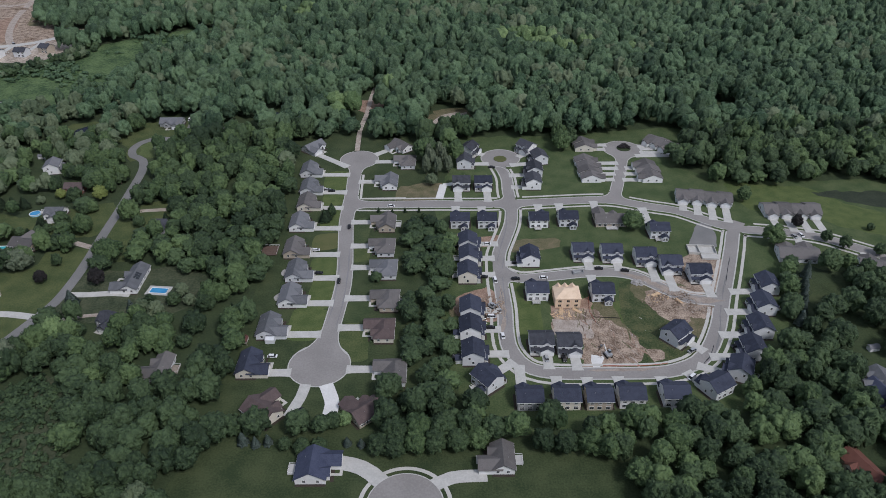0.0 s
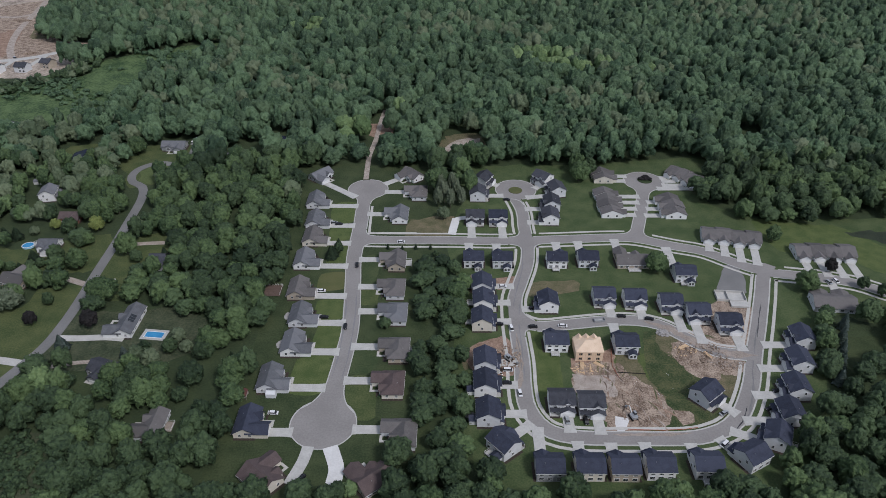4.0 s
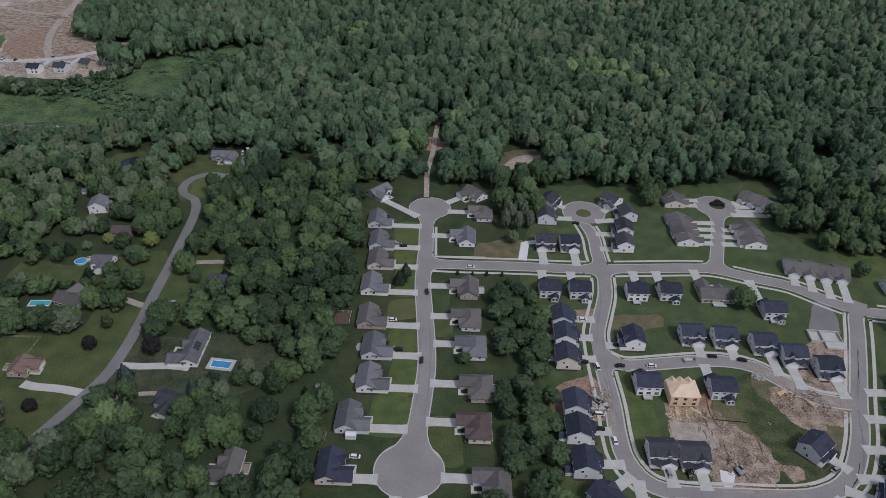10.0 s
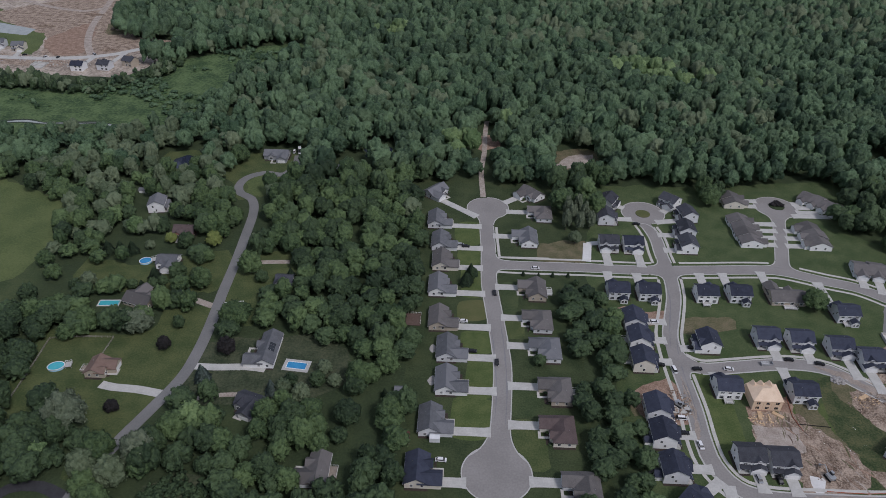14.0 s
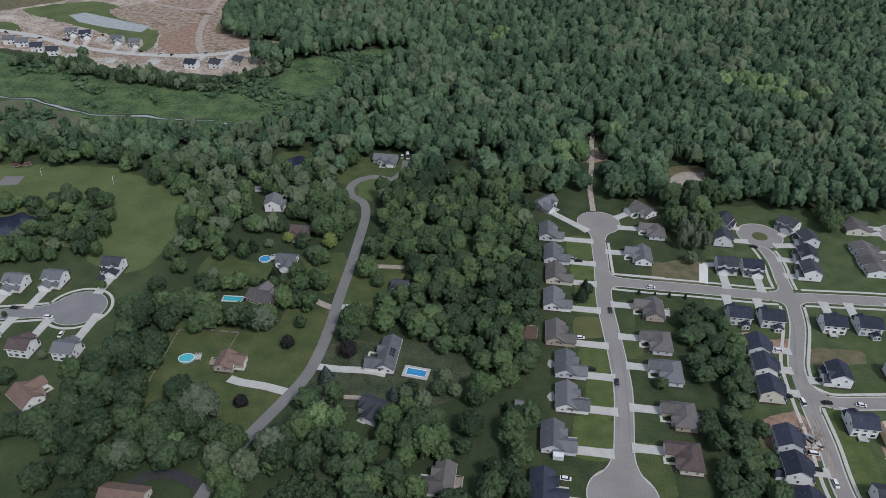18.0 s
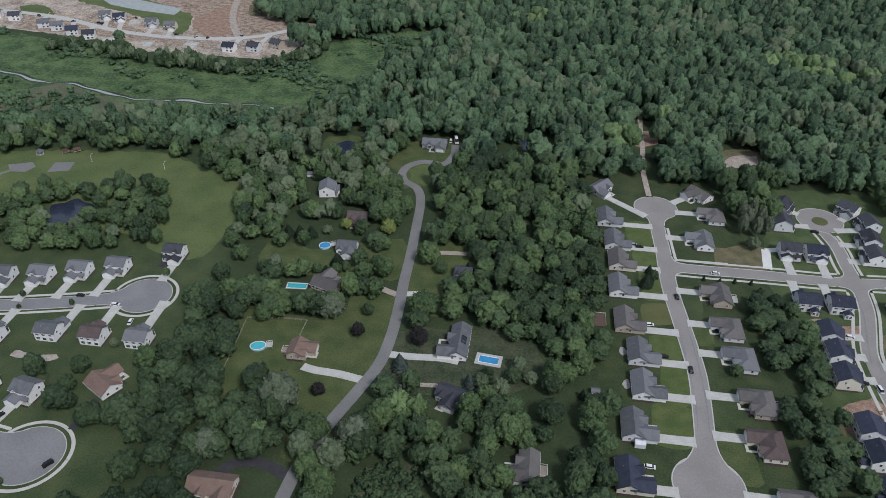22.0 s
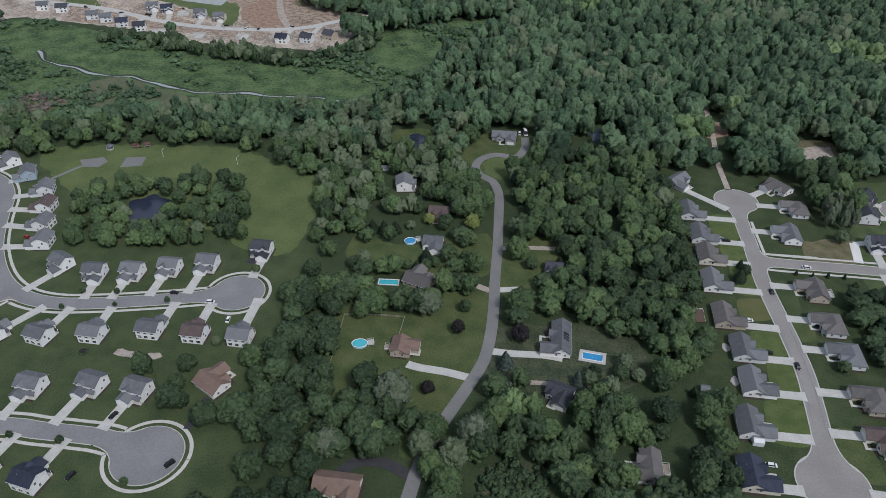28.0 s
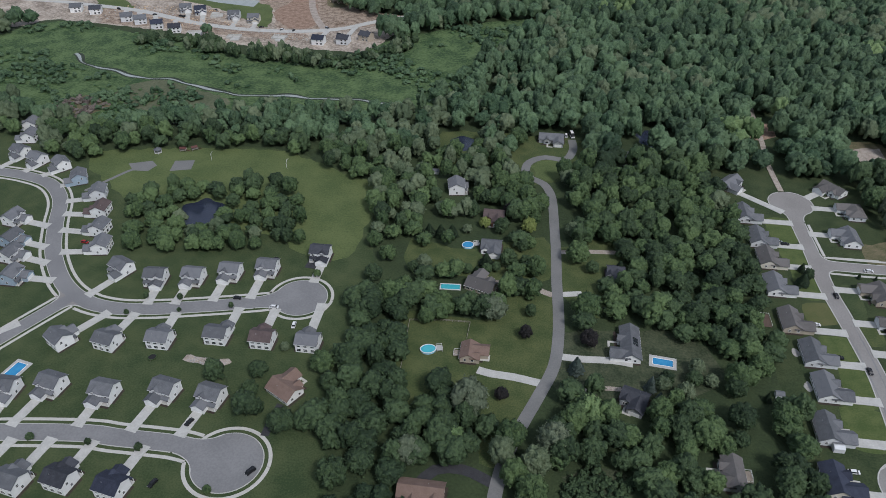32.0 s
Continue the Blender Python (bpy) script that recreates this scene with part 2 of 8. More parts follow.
POOL_WALL = mat("pool_wall_vinyl", (0.3, 0.52, 0.66), (0.4, 0.62, 0.75), 2, 0.4)
POND = mat("pond_water", (0.02, 0.026, 0.045), (0.035, 0.042, 0.065), 8, 0.12, 0.05, 1.2, spec=0.5)
STREAM = mat("stream_water", (0.26, 0.28, 0.26), (0.38, 0.4, 0.37), 6, 0.15, 0.1, 1.0, spec=0.5)
LEAF = {
    "oak": mat("oak_leaves", (0.0165, 0.033, 0.014), (0.064, 0.101, 0.043), 26, 0.7, 1.0, 1.1, fine=1.3, island=0.14, lo=0.39, hi=0.61),
    "maple": mat("maple_leaves", (0.0275, 0.053, 0.020), (0.098, 0.148, 0.057), 26, 0.7, 1.0, 1.1, fine=1.3, island=0.14, lo=0.39, hi=0.61),
    # Paler, bluer maple and oak greens for far woods: haze put into the colour.
    "hazy_maple": mat("hazy_maple_leaves", (0.031, 0.064, 0.0312), (0.109, 0.172, 0.0875), 26, 0.7, 1.0, 1.2, fine=1.5, island=0.14, lo=0.39, hi=0.61),
    "hazy_oak": mat("hazy_oak_leaves", (0.0228, 0.048, 0.0245), (0.086, 0.134, 0.0685), 26, 0.7, 1.0, 1.2, fine=1.5, island=0.14, lo=0.39, hi=0.61),
    "ash": mat("pale_leaves", (0.062, 0.090, 0.047), (0.138, 0.172, 0.098), 26, 0.7, 0.9, 1.1, fine=1.3, island=0.2, lo=0.36, hi=0.64),
    "bright": mat("lime_leaves", (0.066, 0.114, 0.042), (0.165, 0.236, 0.098), 26, 0.7, 0.9, 1.1, fine=1.3, island=0.2, lo=0.36, hi=0.64),
    "silver": mat("silvery_leaves", (0.065, 0.088, 0.052), (0.15, 0.178, 0.115), 26, 0.7, 1.0, 1.0, fine=1.2, island=0.15, lo=0.38, hi=0.62),
    "sedge": mat("sedge_tufts", (0.036, 0.078, 0.030), (0.1, 0.165, 0.066), 12, 0.8, 0.6, 0.4, fine=0.6, island=0.3),
    "dry": mat("dry_brush", (0.085, 0.07, 0.06), (0.19, 0.16, 0.14), 6, 0.9, 0.6, 0.4, fine=0.6, island=0.5),
    "gold": mat("golden_leaves", (0.1, 0.132, 0.034), (0.2, 0.236, 0.07), 5, 0.75, 0.9, 0.8, fine=0.8, island=0.25),
    "plum": mat("purple_leaves", (0.009, 0.009, 0.009), (0.023, 0.019, 0.019), 5, 0.75, 0.9, 0.8, fine=0.8, island=0.25),
    "spruce": mat("blue_spruce_needles", (0.05, 0.075, 0.06), (0.105, 0.135, 0.12), 5, 0.8, 0.9, 0.6, fine=0.6, island=0.25),
    "pine": mat("dark_pine_needles", (0.014, 0.03, 0.014), (0.035, 0.058, 0.026), 6, 0.8, 0.9, 0.6, fine=0.6, island=0.25),
}
BARK = mat("bark", (0.07, 0.055, 0.042), (0.13, 0.105, 0.085), 1.5, 0.95, 0.5, 0.2)
PAINT = {
    "white": mat("white_car_paint", (0.68, 0.68, 0.68), (0.74, 0.74, 0.74), 4, 0.25, spec=0.5),
    "black": mat("black_car_paint", (0.012, 0.012, 0.014), (0.02, 0.02, 0.022), 4, 0.2, spec=0.5),
    "silver": mat("silver_car_paint", (0.36, 0.37, 0.38), (0.42, 0.43, 0.44), 4, 0.3, 0, metal=0.4, spec=0.5),
    "red": mat("red_car_paint", (0.3, 0.02, 0.02), (0.36, 0.03, 0.03), 4, 0.25, spec=0.5),
    "blue": mat("blue_car_paint", (0.02, 0.04, 0.12), (0.03, 0.06, 0.16), 4, 0.25, spec=0.5),
    "orange": mat("orange_machine_paint", (0.42, 0.17, 0.03), (0.5, 0.23, 0.05), 3, 0.45, spec=0.4),
}
TYRE = mat("tyre_rubber", (0.015, 0.015, 0.015), (0.025, 0.025, 0.025), 1, 0.9)
STEEL = mat("dull_steel", (0.3, 0.3, 0.3), (0.4, 0.4, 0.4), 1, 0.45, metal=0.8)
PLAY = mat("play_plastic", (0.07, 0.028, 0.024), (0.13, 0.05, 0.04), 1, 0.5)
FENCE_WOOD = mat("fence_wood", (0.24, 0.22, 0.19), (0.36, 0.33, 0.29), 1.5, 0.9)


# ---- geometry helpers ----
class Geo:
    """Collects corners and faces of one mesh."""

    def __init__(self):
        self.v, self.f = [], []

    def add(self, corners, faces):
        k = len(self.v)
        self.v += [tuple(c) for c in corners]
        self.f += [tuple(i + k for i in f) for f in faces]
        return self

    def box(self, x0, x1, y0, y1, z0, z1):
        return self.add([(x, y, z) for z in (z0, z1) for y in (y0, y1) for x in (x0, x1)],
                        [(0, 2, 3, 1), (4, 5, 7, 6), (0, 1, 5, 4), (2, 6, 7, 3), (0, 4, 6, 2), (1, 3, 7, 5)])

    def prism(self, outline, z0, z1):
        """An upright slab with the given outline, counter-clockwise."""
        n = len(outline)
        return self.add([(x, y, z) for z in (z0, z1) for x, y in outline],
                        [tuple(range(n))[::-1], tuple(range(n, 2 * n))] + [(i, (i + 1) % n, n + (i + 1) % n, n + i) for i in range(n)])

    def tube(self, a, b, ra, rb, sides=7):
        a, b = Vector(a), Vector(b)
        turn = (b - a).to_track_quat("Z", "Y")
        ring = [turn @ Vector((math.cos(k * math.tau / sides), math.sin(k * math.tau / sides), 0)) for k in range(sides)]
        return self.add([a + r * ra for r in ring] + [b + r * rb for r in ring],
                        [tuple(range(sides))[::-1], tuple(range(sides, 2 * sides))] + [(i, (i + 1) % sides, sides + (i + 1) % sides, sides + i) for i in range(sides)])

    def house_body(self, x0, x1, y0, y1, z0, z1, rise, ridge):
        """Walls with gable ends; ridge 'x' or 'y' names the ridge's line, '' has no gables."""
        if not ridge:
            return self.box(x0, x1, y0, y1, z0, z1)
        if ridge == "x":
            m = (y0 + y1) / 2
            c = [(x, y, z) for x in (x0, x1) for y, z in ((y0, z0), (y1, z0), (y1, z1), (m, z1 + rise), (y0, z1))]
        else:
            m = (x0 + x1) / 2
            c = [(x, y, z) for y in (y1, y0) for x, z in ((x0, z0), (x1, z0), (x1, z1), (m, z1 + rise), (x0, z1))]
        return self.add(c, [(0, 4, 3, 2, 1), (5, 6, 7, 8, 9)] + [(i, (i + 1) % 5, 5 + (i + 1) % 5, 5 + i) for i in range(5)])

    def gable(self, x0, x1, y0, y1, z, rise, ridge, over=0.5, thick=0.22):
        """Two roof slabs that meet at the ridge."""
        if ridge == "x":
            half, m, lo, hi = (y1 - y0) / 2, (y0 + y1) / 2, x0 - over, x1 + over
        else:
            half, m, lo, hi = (x1 - x0) / 2, (x0 + x1) / 2, y0 - over, y1 + over
        fall = rise / half * over
        s = half + over
        section = [(-s, z - fall), (0, z + rise), (s, z - fall), (s, z - fall + thick), (0, z + rise + thick), (-s, z - fall + thick)]
        if ridge == "x":
            c = [(e, m + a, b) for e in (lo, hi) for a, b in section]
        else:
            c = [(m + a, e, b) for e in (hi, lo) for a, b in section]
        return self.add(c, [(0, 5, 4, 1), (1, 4, 3, 2), (6, 7, 10, 11), (7, 8, 9, 10)] + [(i, (i + 1) % 6, 6 + (i + 1) % 6, 6 + i) for i in range(6)])

    def hip(self, x0, x1, y0, y1, z, rise, over=0.5, thick=0.2):
        x0, x1, y0, y1 = x0 - over, x1 + over, y0 - over, y1 + over
        w, d = x1 - x0, y1 - y0
        if w >= d:
            a, b = (x0 + d / 2 * 0.9, (y0 + y1) / 2), (x1 - d / 2 * 0.9, (y0 + y1) / 2)
        else:
            a, b = ((x0 + x1) / 2, y0 + w / 2 * 0.9), ((x0 + x1) / 2, y1 - w / 2 * 0.9)
        c = [(x0, y0, z), (x1, y0, z), (x1, y1, z), (x0, y1, z)]
        c += [(x, y, z + thick) for x, y, _ in c] + [(*a, z + rise + thick), (*b, z + rise + thick)]
        f = [(3, 2, 1, 0), (0, 1, 5, 4), (1, 2, 6, 5), (2, 3, 7, 6), (3, 0, 4, 7)]
        f += [(4, 5, 9, 8), (5, 6, 9), (6, 7, 8, 9), (7, 4, 8)] if w >= d else [(4, 5, 8), (5, 6, 9, 8), (6, 7, 9), (7, 4, 8, 9)]
        return self.add(c, f)

    def mesh(self, name, material, smooth=False):
        me = bpy.data.meshes.new(name)
        me.from_pydata(self.v, [], self.f)
        me.materials.append(material)
        if smooth:
            me.shade_smooth()
        return me


def part(name, geo, material, parent, label="", smooth=False):
    ob = new(name, geo if isinstance(geo, bpy.types.Mesh) else geo.mesh(name, material, smooth))
    ob.parent = parent
    return tagged(ob, label)


def thing(name, x, y, rz, label, category, group="", z=0.0):
    ob = new(name)
    ob.empty_display_size = 0.5
    ob.matrix_basis = pose(x, y, z, 0, 0, rz)
    return tagged(ob, label, category, group)


def smooth_line(points, step=4.0):
    """A rounded line through the given points, as an array sampled about every step metres."""
    p = [np.array(q, float) for q in points]
    p = [2 * p[0] - p[1]] + p + [2 * p[-1] - p[-2]]
    out = []
    for a, b, c, d in zip(p, p[1:], p[2:], p[3:]):
        n = max(2, int(np.linalg.norm(c - b) / step))
        for k in range(n):
            t = k / n
            out.append(0.5 * (2 * b + (c - a) * t + (2 * a - 5 * b + 4 * c - d) * t * t + (3 * b - a - 3 * c + d) * t ** 3))
    return np.array(out + [p[-2]])


def sides(line):
    along = np.gradient(line, axis=0)
    along /= np.linalg.norm(along, axis=1)[:, None] + 1e-9
    return np.stack([-along[:, 1], along[:, 0]], 1)


def ribbon(line, left, right, z0, z1):
    """A slab along a line, from left to right metres off it (left is positive), from z0 up to z1."""
    n, g = sides(line), Geo()
    a, b = line + n * left, line + n * right
    for k in range(len(line)):
        g.v += [(*a[k], z0), (*b[k], z0), (*b[k], z1), (*a[k], z1)]
    for k in range(len(line) - 1):
        i, j = 4 * k, 4 * k + 4
        g.f += [(i + 3, i + 2, j + 2, j + 3), (i, i + 3, j + 3, j), (i + 2, i + 1, j + 1, j + 2)]
    e = 4 * (len(line) - 1)
    g.f += [(0, 1, 2, 3), (e + 3, e + 2, e + 1, e)]
    return g


def blob(x, y, rx, ry, turn=0.0, rough=0.12, n=40, seed=1):
    """An uneven oval outline."""
    rng, out = random.Random(seed), []
    k = [(rng.uniform(-1, 1), rng.uniform(0, 6.3)) for _ in range(6)]
    for i in range(n):
        a = i * math.tau / n
        r = 1 + rough * sum(c * math.sin((m + 2) * a + p) / (1 + 0.3 * m) for m, (c, p) in enumerate(k))
        u, v = rx * r * math.cos(a), ry * r * math.sin(a)
        c, s = math.cos(radians(turn)), math.sin(radians(turn))
        out.append((x + u * c - v * s, y + u * s + v * c))
    return out


def inside(px, py, outline):
    """For arrays of places: which lie inside the outline."""
    hit, n = np.zeros(len(px), bool), len(outline)
    for (x0, y0), (x1, y1) in zip(outline, outline[1:] + outline[:1]):
        cross = (y0 > py) != (y1 > py)
        with np.errstate(divide="ignore", invalid="ignore"):
            hit ^= cross & (px < (x1 - x0) * (py - y0) / (y1 - y0 + 1e-12) + x0)
    return hit


def natural(outline, amp=1.5, step=6.0, seed=1):
    """The same outline with rounded corners and a wandering edge."""
    p = [np.array(q, float) for q in outline]
    n, out, rng = len(p), [], random.Random(seed)
    for k in range(n):
        a, b, c, d = p[k - 1], p[k], p[(k + 1) % n], p[(k + 2) % n]
        m = max(2, int(np.linalg.norm(c - b) / step))
        for i in range(m):
            t = i / m
            q = 0.5 * (2 * b + 0.7 * (c - a) * t + (1.4 * a - 4.4 * b + 3.7 * c - 0.7 * d) * t * t + (2.4 * b - 0.7 * a - 2.4 * c + 0.7 * d) * t ** 3)
            out.append((q[0] + rng.uniform(-amp, amp), q[1] + rng.uniform(-amp, amp)))
    return out


def patch(name, outline, material, z, label, category="ground", kind="structure"):
    """A flat piece of ground cover with a low edge."""
    n = len(outline)
    area = sum(x0 * y1 - x1 * y0 for (x0, y0), (x1, y1) in zip(outline, outline[1:] + outline[:1]))
    g = Geo().prism(outline if area > 0 else outline[::-1], z - 0.1, z)
    me = g.mesh(name, material)
    bm = bmesh.new()
    bm.from_mesh(me)
    bmesh.ops.triangulate(bm, faces=[f for f in bm.faces if len(f.verts) > 4], ngon_method="EAR_CLIP")
    bm.to_mesh(me)
    bm.free()
    return tagged(new(name, me), label, category, "", kind)

# ---- roads ----
ROADS, DISCS, VERGES, FILLETS, ROAD_TOPS, DISC_TOPS = [], [], [], [], [], []  # lines with half widths, and round heads: kept so that kerbs, walks and trees stay clear of them
_layer = [0.05]


def road(name, points, width, material, label, kerb=0.0, walks=(), category="road", verge=0.0):
    """A street along a rounded line. kerb: width of its concrete gutter; walks: offsets of footpaths, left positive."""
    line = smooth_line(points)
    _layer[0] += 0.012
    ob = tagged(new(name, ribbon(line, width / 2, -width / 2, -0.1, _layer[0]).mesh(name, material)), label, category, "", "structure")
    ROADS.append((line, width / 2, kerb, walks))
    ROAD_TOPS.append(_layer[0])
    if verge:
        VERGES.append((line, verge))
    return ob


def road_head(name, x, y, rx, material, label, ry=None, kerb=0.0, walk=0.0):
    """The round turning place at a street's end."""
    _layer[0] += 0.012
    outline = [(x + rx * math.cos(k * math.tau / 56), y + (ry or rx) * math.sin(k * math.tau / 56)) for k in range(56)]
    DISCS.append((x, y, rx, ry or rx, kerb, walk))
    DISC_TOPS.append(_layer[0])
    return tagged(new(name, Geo().prism(outline, -0.1, _layer[0]).mesh(name, material)), label, "road", "", "structure")


def off_roads(p, skip=None, margin=0.2):
    """Which of the places lie on no street but the skipped one."""
    free = np.ones(len(p), bool)
    for k, (line, half, _, _) in enumerate(ROADS):
        if k != skip:
            free &= np.sqrt(((p[:, None] - line[None]) ** 2).sum(-1)).min(1) > half + margin
    for outline in FILLETS:
        free &= ~inside(p[:, 0], p[:, 1], outline)
    for k, (x, y, rx, ry, _, _) in enumerate(DISCS):
        if ("disc", k) != skip:
            free &= ((p[:, 0] - x) / (rx + margin)) ** 2 + ((p[:, 1] - y) / (ry + margin)) ** 2 > 1
    return free


def fillet(i, j, reach=7.0, kerb=0.6):
    """Rounded corners where street i meets street j, each with its own strip of kerb."""
    (a, ha, _, _), (b, hb, _, _) = ROADS[i], ROADS[j]
    top = max(ROAD_TOPS[i], ROAD_TOPS[j]) + 0.004
    for sa in (1, -1):
        for sb in (1, -1):
            ea, eb = a + sides(a) * sa * ha, b + sides(b) * sb * hb
            fa = np.concatenate([ea[:-1] + (ea[1:] - ea[:-1]) * t for t in np.linspace(0, 1, 9)[:-1]])
            fb = np.concatenate([eb[:-1] + (eb[1:] - eb[:-1]) * t for t in np.linspace(0, 1, 9)[:-1]])
            gap = np.sqrt(((fa[:, None] - fb[None]) ** 2).sum(-1))
            k, m = np.unravel_index(np.argmin(gap), gap.shape)
            if gap[k, m] > 1.2:
                continue
            corner = (fa[k] + fb[m]) / 2
            ends = []
            for f, other, half in ((fa, b, hb), (fb, a, ha)):
                away = np.sqrt(((f - corner) ** 2).sum(-1))
                clear = np.sqrt(((f[:, None] - other[None]) ** 2).sum(-1)).min(1) > half + reach * 0.45
                ok = clear & (away < reach * 1.5)
                ends.append(f[np.argmin(np.where(ok, np.abs(away - reach), 99))] if ok.any() else None)
            if ends[0] is None or ends[1] is None:
                continue
            p, q = ends
            curve = np.array([p * (1 - t) ** 2 + corner * 2 * t * (1 - t) + q * t * t for t in np.linspace(0, 1, 10)])
            middle = (a[np.argmin(((a - corner) ** 2).sum(1))] + b[np.argmin(((b - corner) ** 2).sum(1))]) / 2
            back = corner + (middle - corner) * 0.25
            outline = [tuple(c) for c in curve] + [tuple(back)]
            FILLETS.append(outline)
            patch("road", outline, ASPHALT, top + 0.0004 * len(FILLETS), "rounded asphalt corner where two streets meet", "road")
            away = 1 if np.cross(curve[-1] - curve[0], corner - curve[0]) < 0 else -1
            tagged(new("kerb", ribbon(curve, kerb if away > 0 else 0, 0 if away > 0 else -kerb, -0.1, top + 0.03).mesh("kerb", CONCRETE)), "pale concrete gutter and kerb along the street", "kerb", "", "structure")


def head_fillet(i, k, reach=9.0, kerb=0.5, material=None):
    """The flare where street i widens into round head k."""
    line, half, _, _ = ROADS[i]
    x, y, rx, ry, _, _ = DISCS[k]
    top = max(ROAD_TOPS[i], DISC_TOPS[k]) + 0.004
    centre = np.array([x, y])
    for s in (1, -1):
        edge = line + sides(line) * s * half
        edge = np.concatenate([edge[:-1] + (edge[1:] - edge[:-1]) * t for t in np.linspace(0, 1, 9)[:-1]])
        far = np.sqrt(((edge - centre) ** 2).sum(1))
        corner = edge[np.argmin(np.abs(far - rx) + (far > rx * 1.5) * 99)]
        away = np.sqrt(((edge - corner) ** 2).sum(1))
        p = edge[np.argmin(np.where(far > rx + 1, np.abs(away - reach), 99))]
        a0 = math.atan2(*(corner - centre)[::-1])
        street = p - centre
        turn = 1 if np.cross(street, corner - centre) > 0 else -1
        q = centre + rx * np.array([math.cos(a0 + turn * reach * 0.8 / rx), math.sin(a0 + turn * reach * 0.8 / rx)])
        curve = np.array([p * (1 - t) ** 2 + corner * 2 * t * (1 - t) + q * t * t for t in np.linspace(0, 1, 12)])
        outline = [tuple(c) for c in curve] + [tuple(corner + (centre - corner) * 0.12)]
        FILLETS.append(outline)
        patch("road", outline, material or ASPHALT, top + 0.0004 * len(FILLETS), "flared asphalt where the street widens", "road")
        out = 1 if np.cross(curve[-1] - curve[0], corner - curve[0]) < 0 else -1
        tagged(new("kerb", ribbon(curve, kerb if out > 0 else 0, 0 if out > 0 else -kerb, -0.1, top + 0.03).mesh("kerb", CONCRETE)), "pale concrete gutter and kerb along the street", "kerb", "", "structure")


def runs(free):
    out, start = [], None
    for k, ok in enumerate(list(free) + [False]):
        if ok and start is None:
            start = k
        if not ok and start is not None:
            if k - start > 2:
                out.append((start, k))
            start = None
    return out


def kerbs_and_walks():
    """Concrete gutters and footpaths beside the streets, left out where another street opens."""
    edges = []
    for k, (line, half, kerb, walks) in enumerate(ROADS):
        edges += [(k, line, s * half, s * (half + kerb), 0.13, "kerb") for s in (1, -1) if kerb]
        edges += [(k, line, w - 0.8, w + 0.8, 0.1, "footpath") for w in walks]
    for k, (x, y, rx, ry, kerb, walk) in enumerate(DISCS):
        a = np.linspace(0, math.tau, 72)
        ring = np.stack([x + rx * np.cos(a), y + ry * np.sin(a)], 1)
        if kerb:
            edges.append((("disc", k), ring, 0, -kerb, 0.13, "kerb"))
        if walk:
            edges.append((("disc", k), ring, -walk + 0.8, -walk - 0.8, 0.1, "footpath"))
    for k, line, a, b, top, name in edges:
        mid = line + sides(line) * (a + b) / 2
        gap = 0.1 if name == "kerb" else 0.9
        for i, j in runs(off_roads(mid, k, gap)):
            strip = ribbon(line[i:j], max(a, b), min(a, b), -0.1, top)
            tagged(new(name, strip.mesh(name, CONCRETE if name == "kerb" else PATH_CONCRETE)),
                   "pale concrete gutter and kerb along the street" if name == "kerb" else "pale concrete footpath beside the street", name, "", "structure")


def driveway(x0, y0, x1, y1, width, material=None, flare=1.0):
    """A slab from a garage to the street, a little wider where it meets the street."""
    line = np.array([(x0 + (x1 - x0) * t, y0 + (y1 - y0) * t) for t in np.linspace(0, 1, 6)])
    n, g = sides(line), Geo()
    wide = [width / 2] * 4 + [width / 2 + 0.1 * flare, width / 2 + 0.5 * flare]
    outline = [tuple(p - q * w) for p, q, w in zip(line, n, wide)] + [tuple(p + q * w) for p, q, w in list(zip(line, n, wide))[::-1]]
    _layer[0] += 0.0007
    g.prism(outline, -0.1, 0.16 + _layer[0] * 0.3)
    return tagged(new("driveway", g.mesh("driveway", material or CONCRETE)), "pale concrete driveway from a garage to the street", "driveway", "", "structure")


def auto_drive(x, y, rz, gx, gy, width, material=None, reach=42, aim=None):
    """A driveway from the garage's door, straight ahead to the first street that it meets."""
    c, s = math.cos(radians(rz)), math.sin(radians(rz))
    ax, ay = x + gx * c - gy * s, y + gx * s + gy * c
    if aim is not None:
        c, s = math.cos(radians(aim)), math.sin(radians(aim))
    path = np.array([(ax + s * k * 0.5, ay - c * k * 0.5) for k in range(int(reach * 2))])
    met = ~off_roads(path, None, -0.6)
    if met.any():
        bx, by = path[int(np.argmax(met))]
        return driveway(ax, ay, bx, by, width, material)


# ---- houses ----
_shared = {}


def window_mesh(w, h):
    """A white frame with a cross bar, and its pane, both facing -y."""
    if (w, h) not in _shared:
        f, t = Geo(), 0.1
        f.box(-w / 2 - t, w / 2 + t, -0.09, 0.02, -h / 2 - t, -h / 2).box(-w / 2 - t, w / 2 + t, -0.09, 0.02, h / 2, h / 2 + t)
        f.box(-w / 2 - t, -w / 2, -0.09, 0.02, -h / 2, h / 2).box(w / 2, w / 2 + t, -0.09, 0.02, -h / 2, h / 2)
        f.box(-w / 2, w / 2, -0.07, 0.02, -0.03, 0.03)
        _shared[w, h] = f.mesh("window", TRIM), Geo().box(-w / 2, w / 2, -0.04, 0.03, -h / 2, h / 2).mesh("pane", GLASS)
    return _shared[w, h]


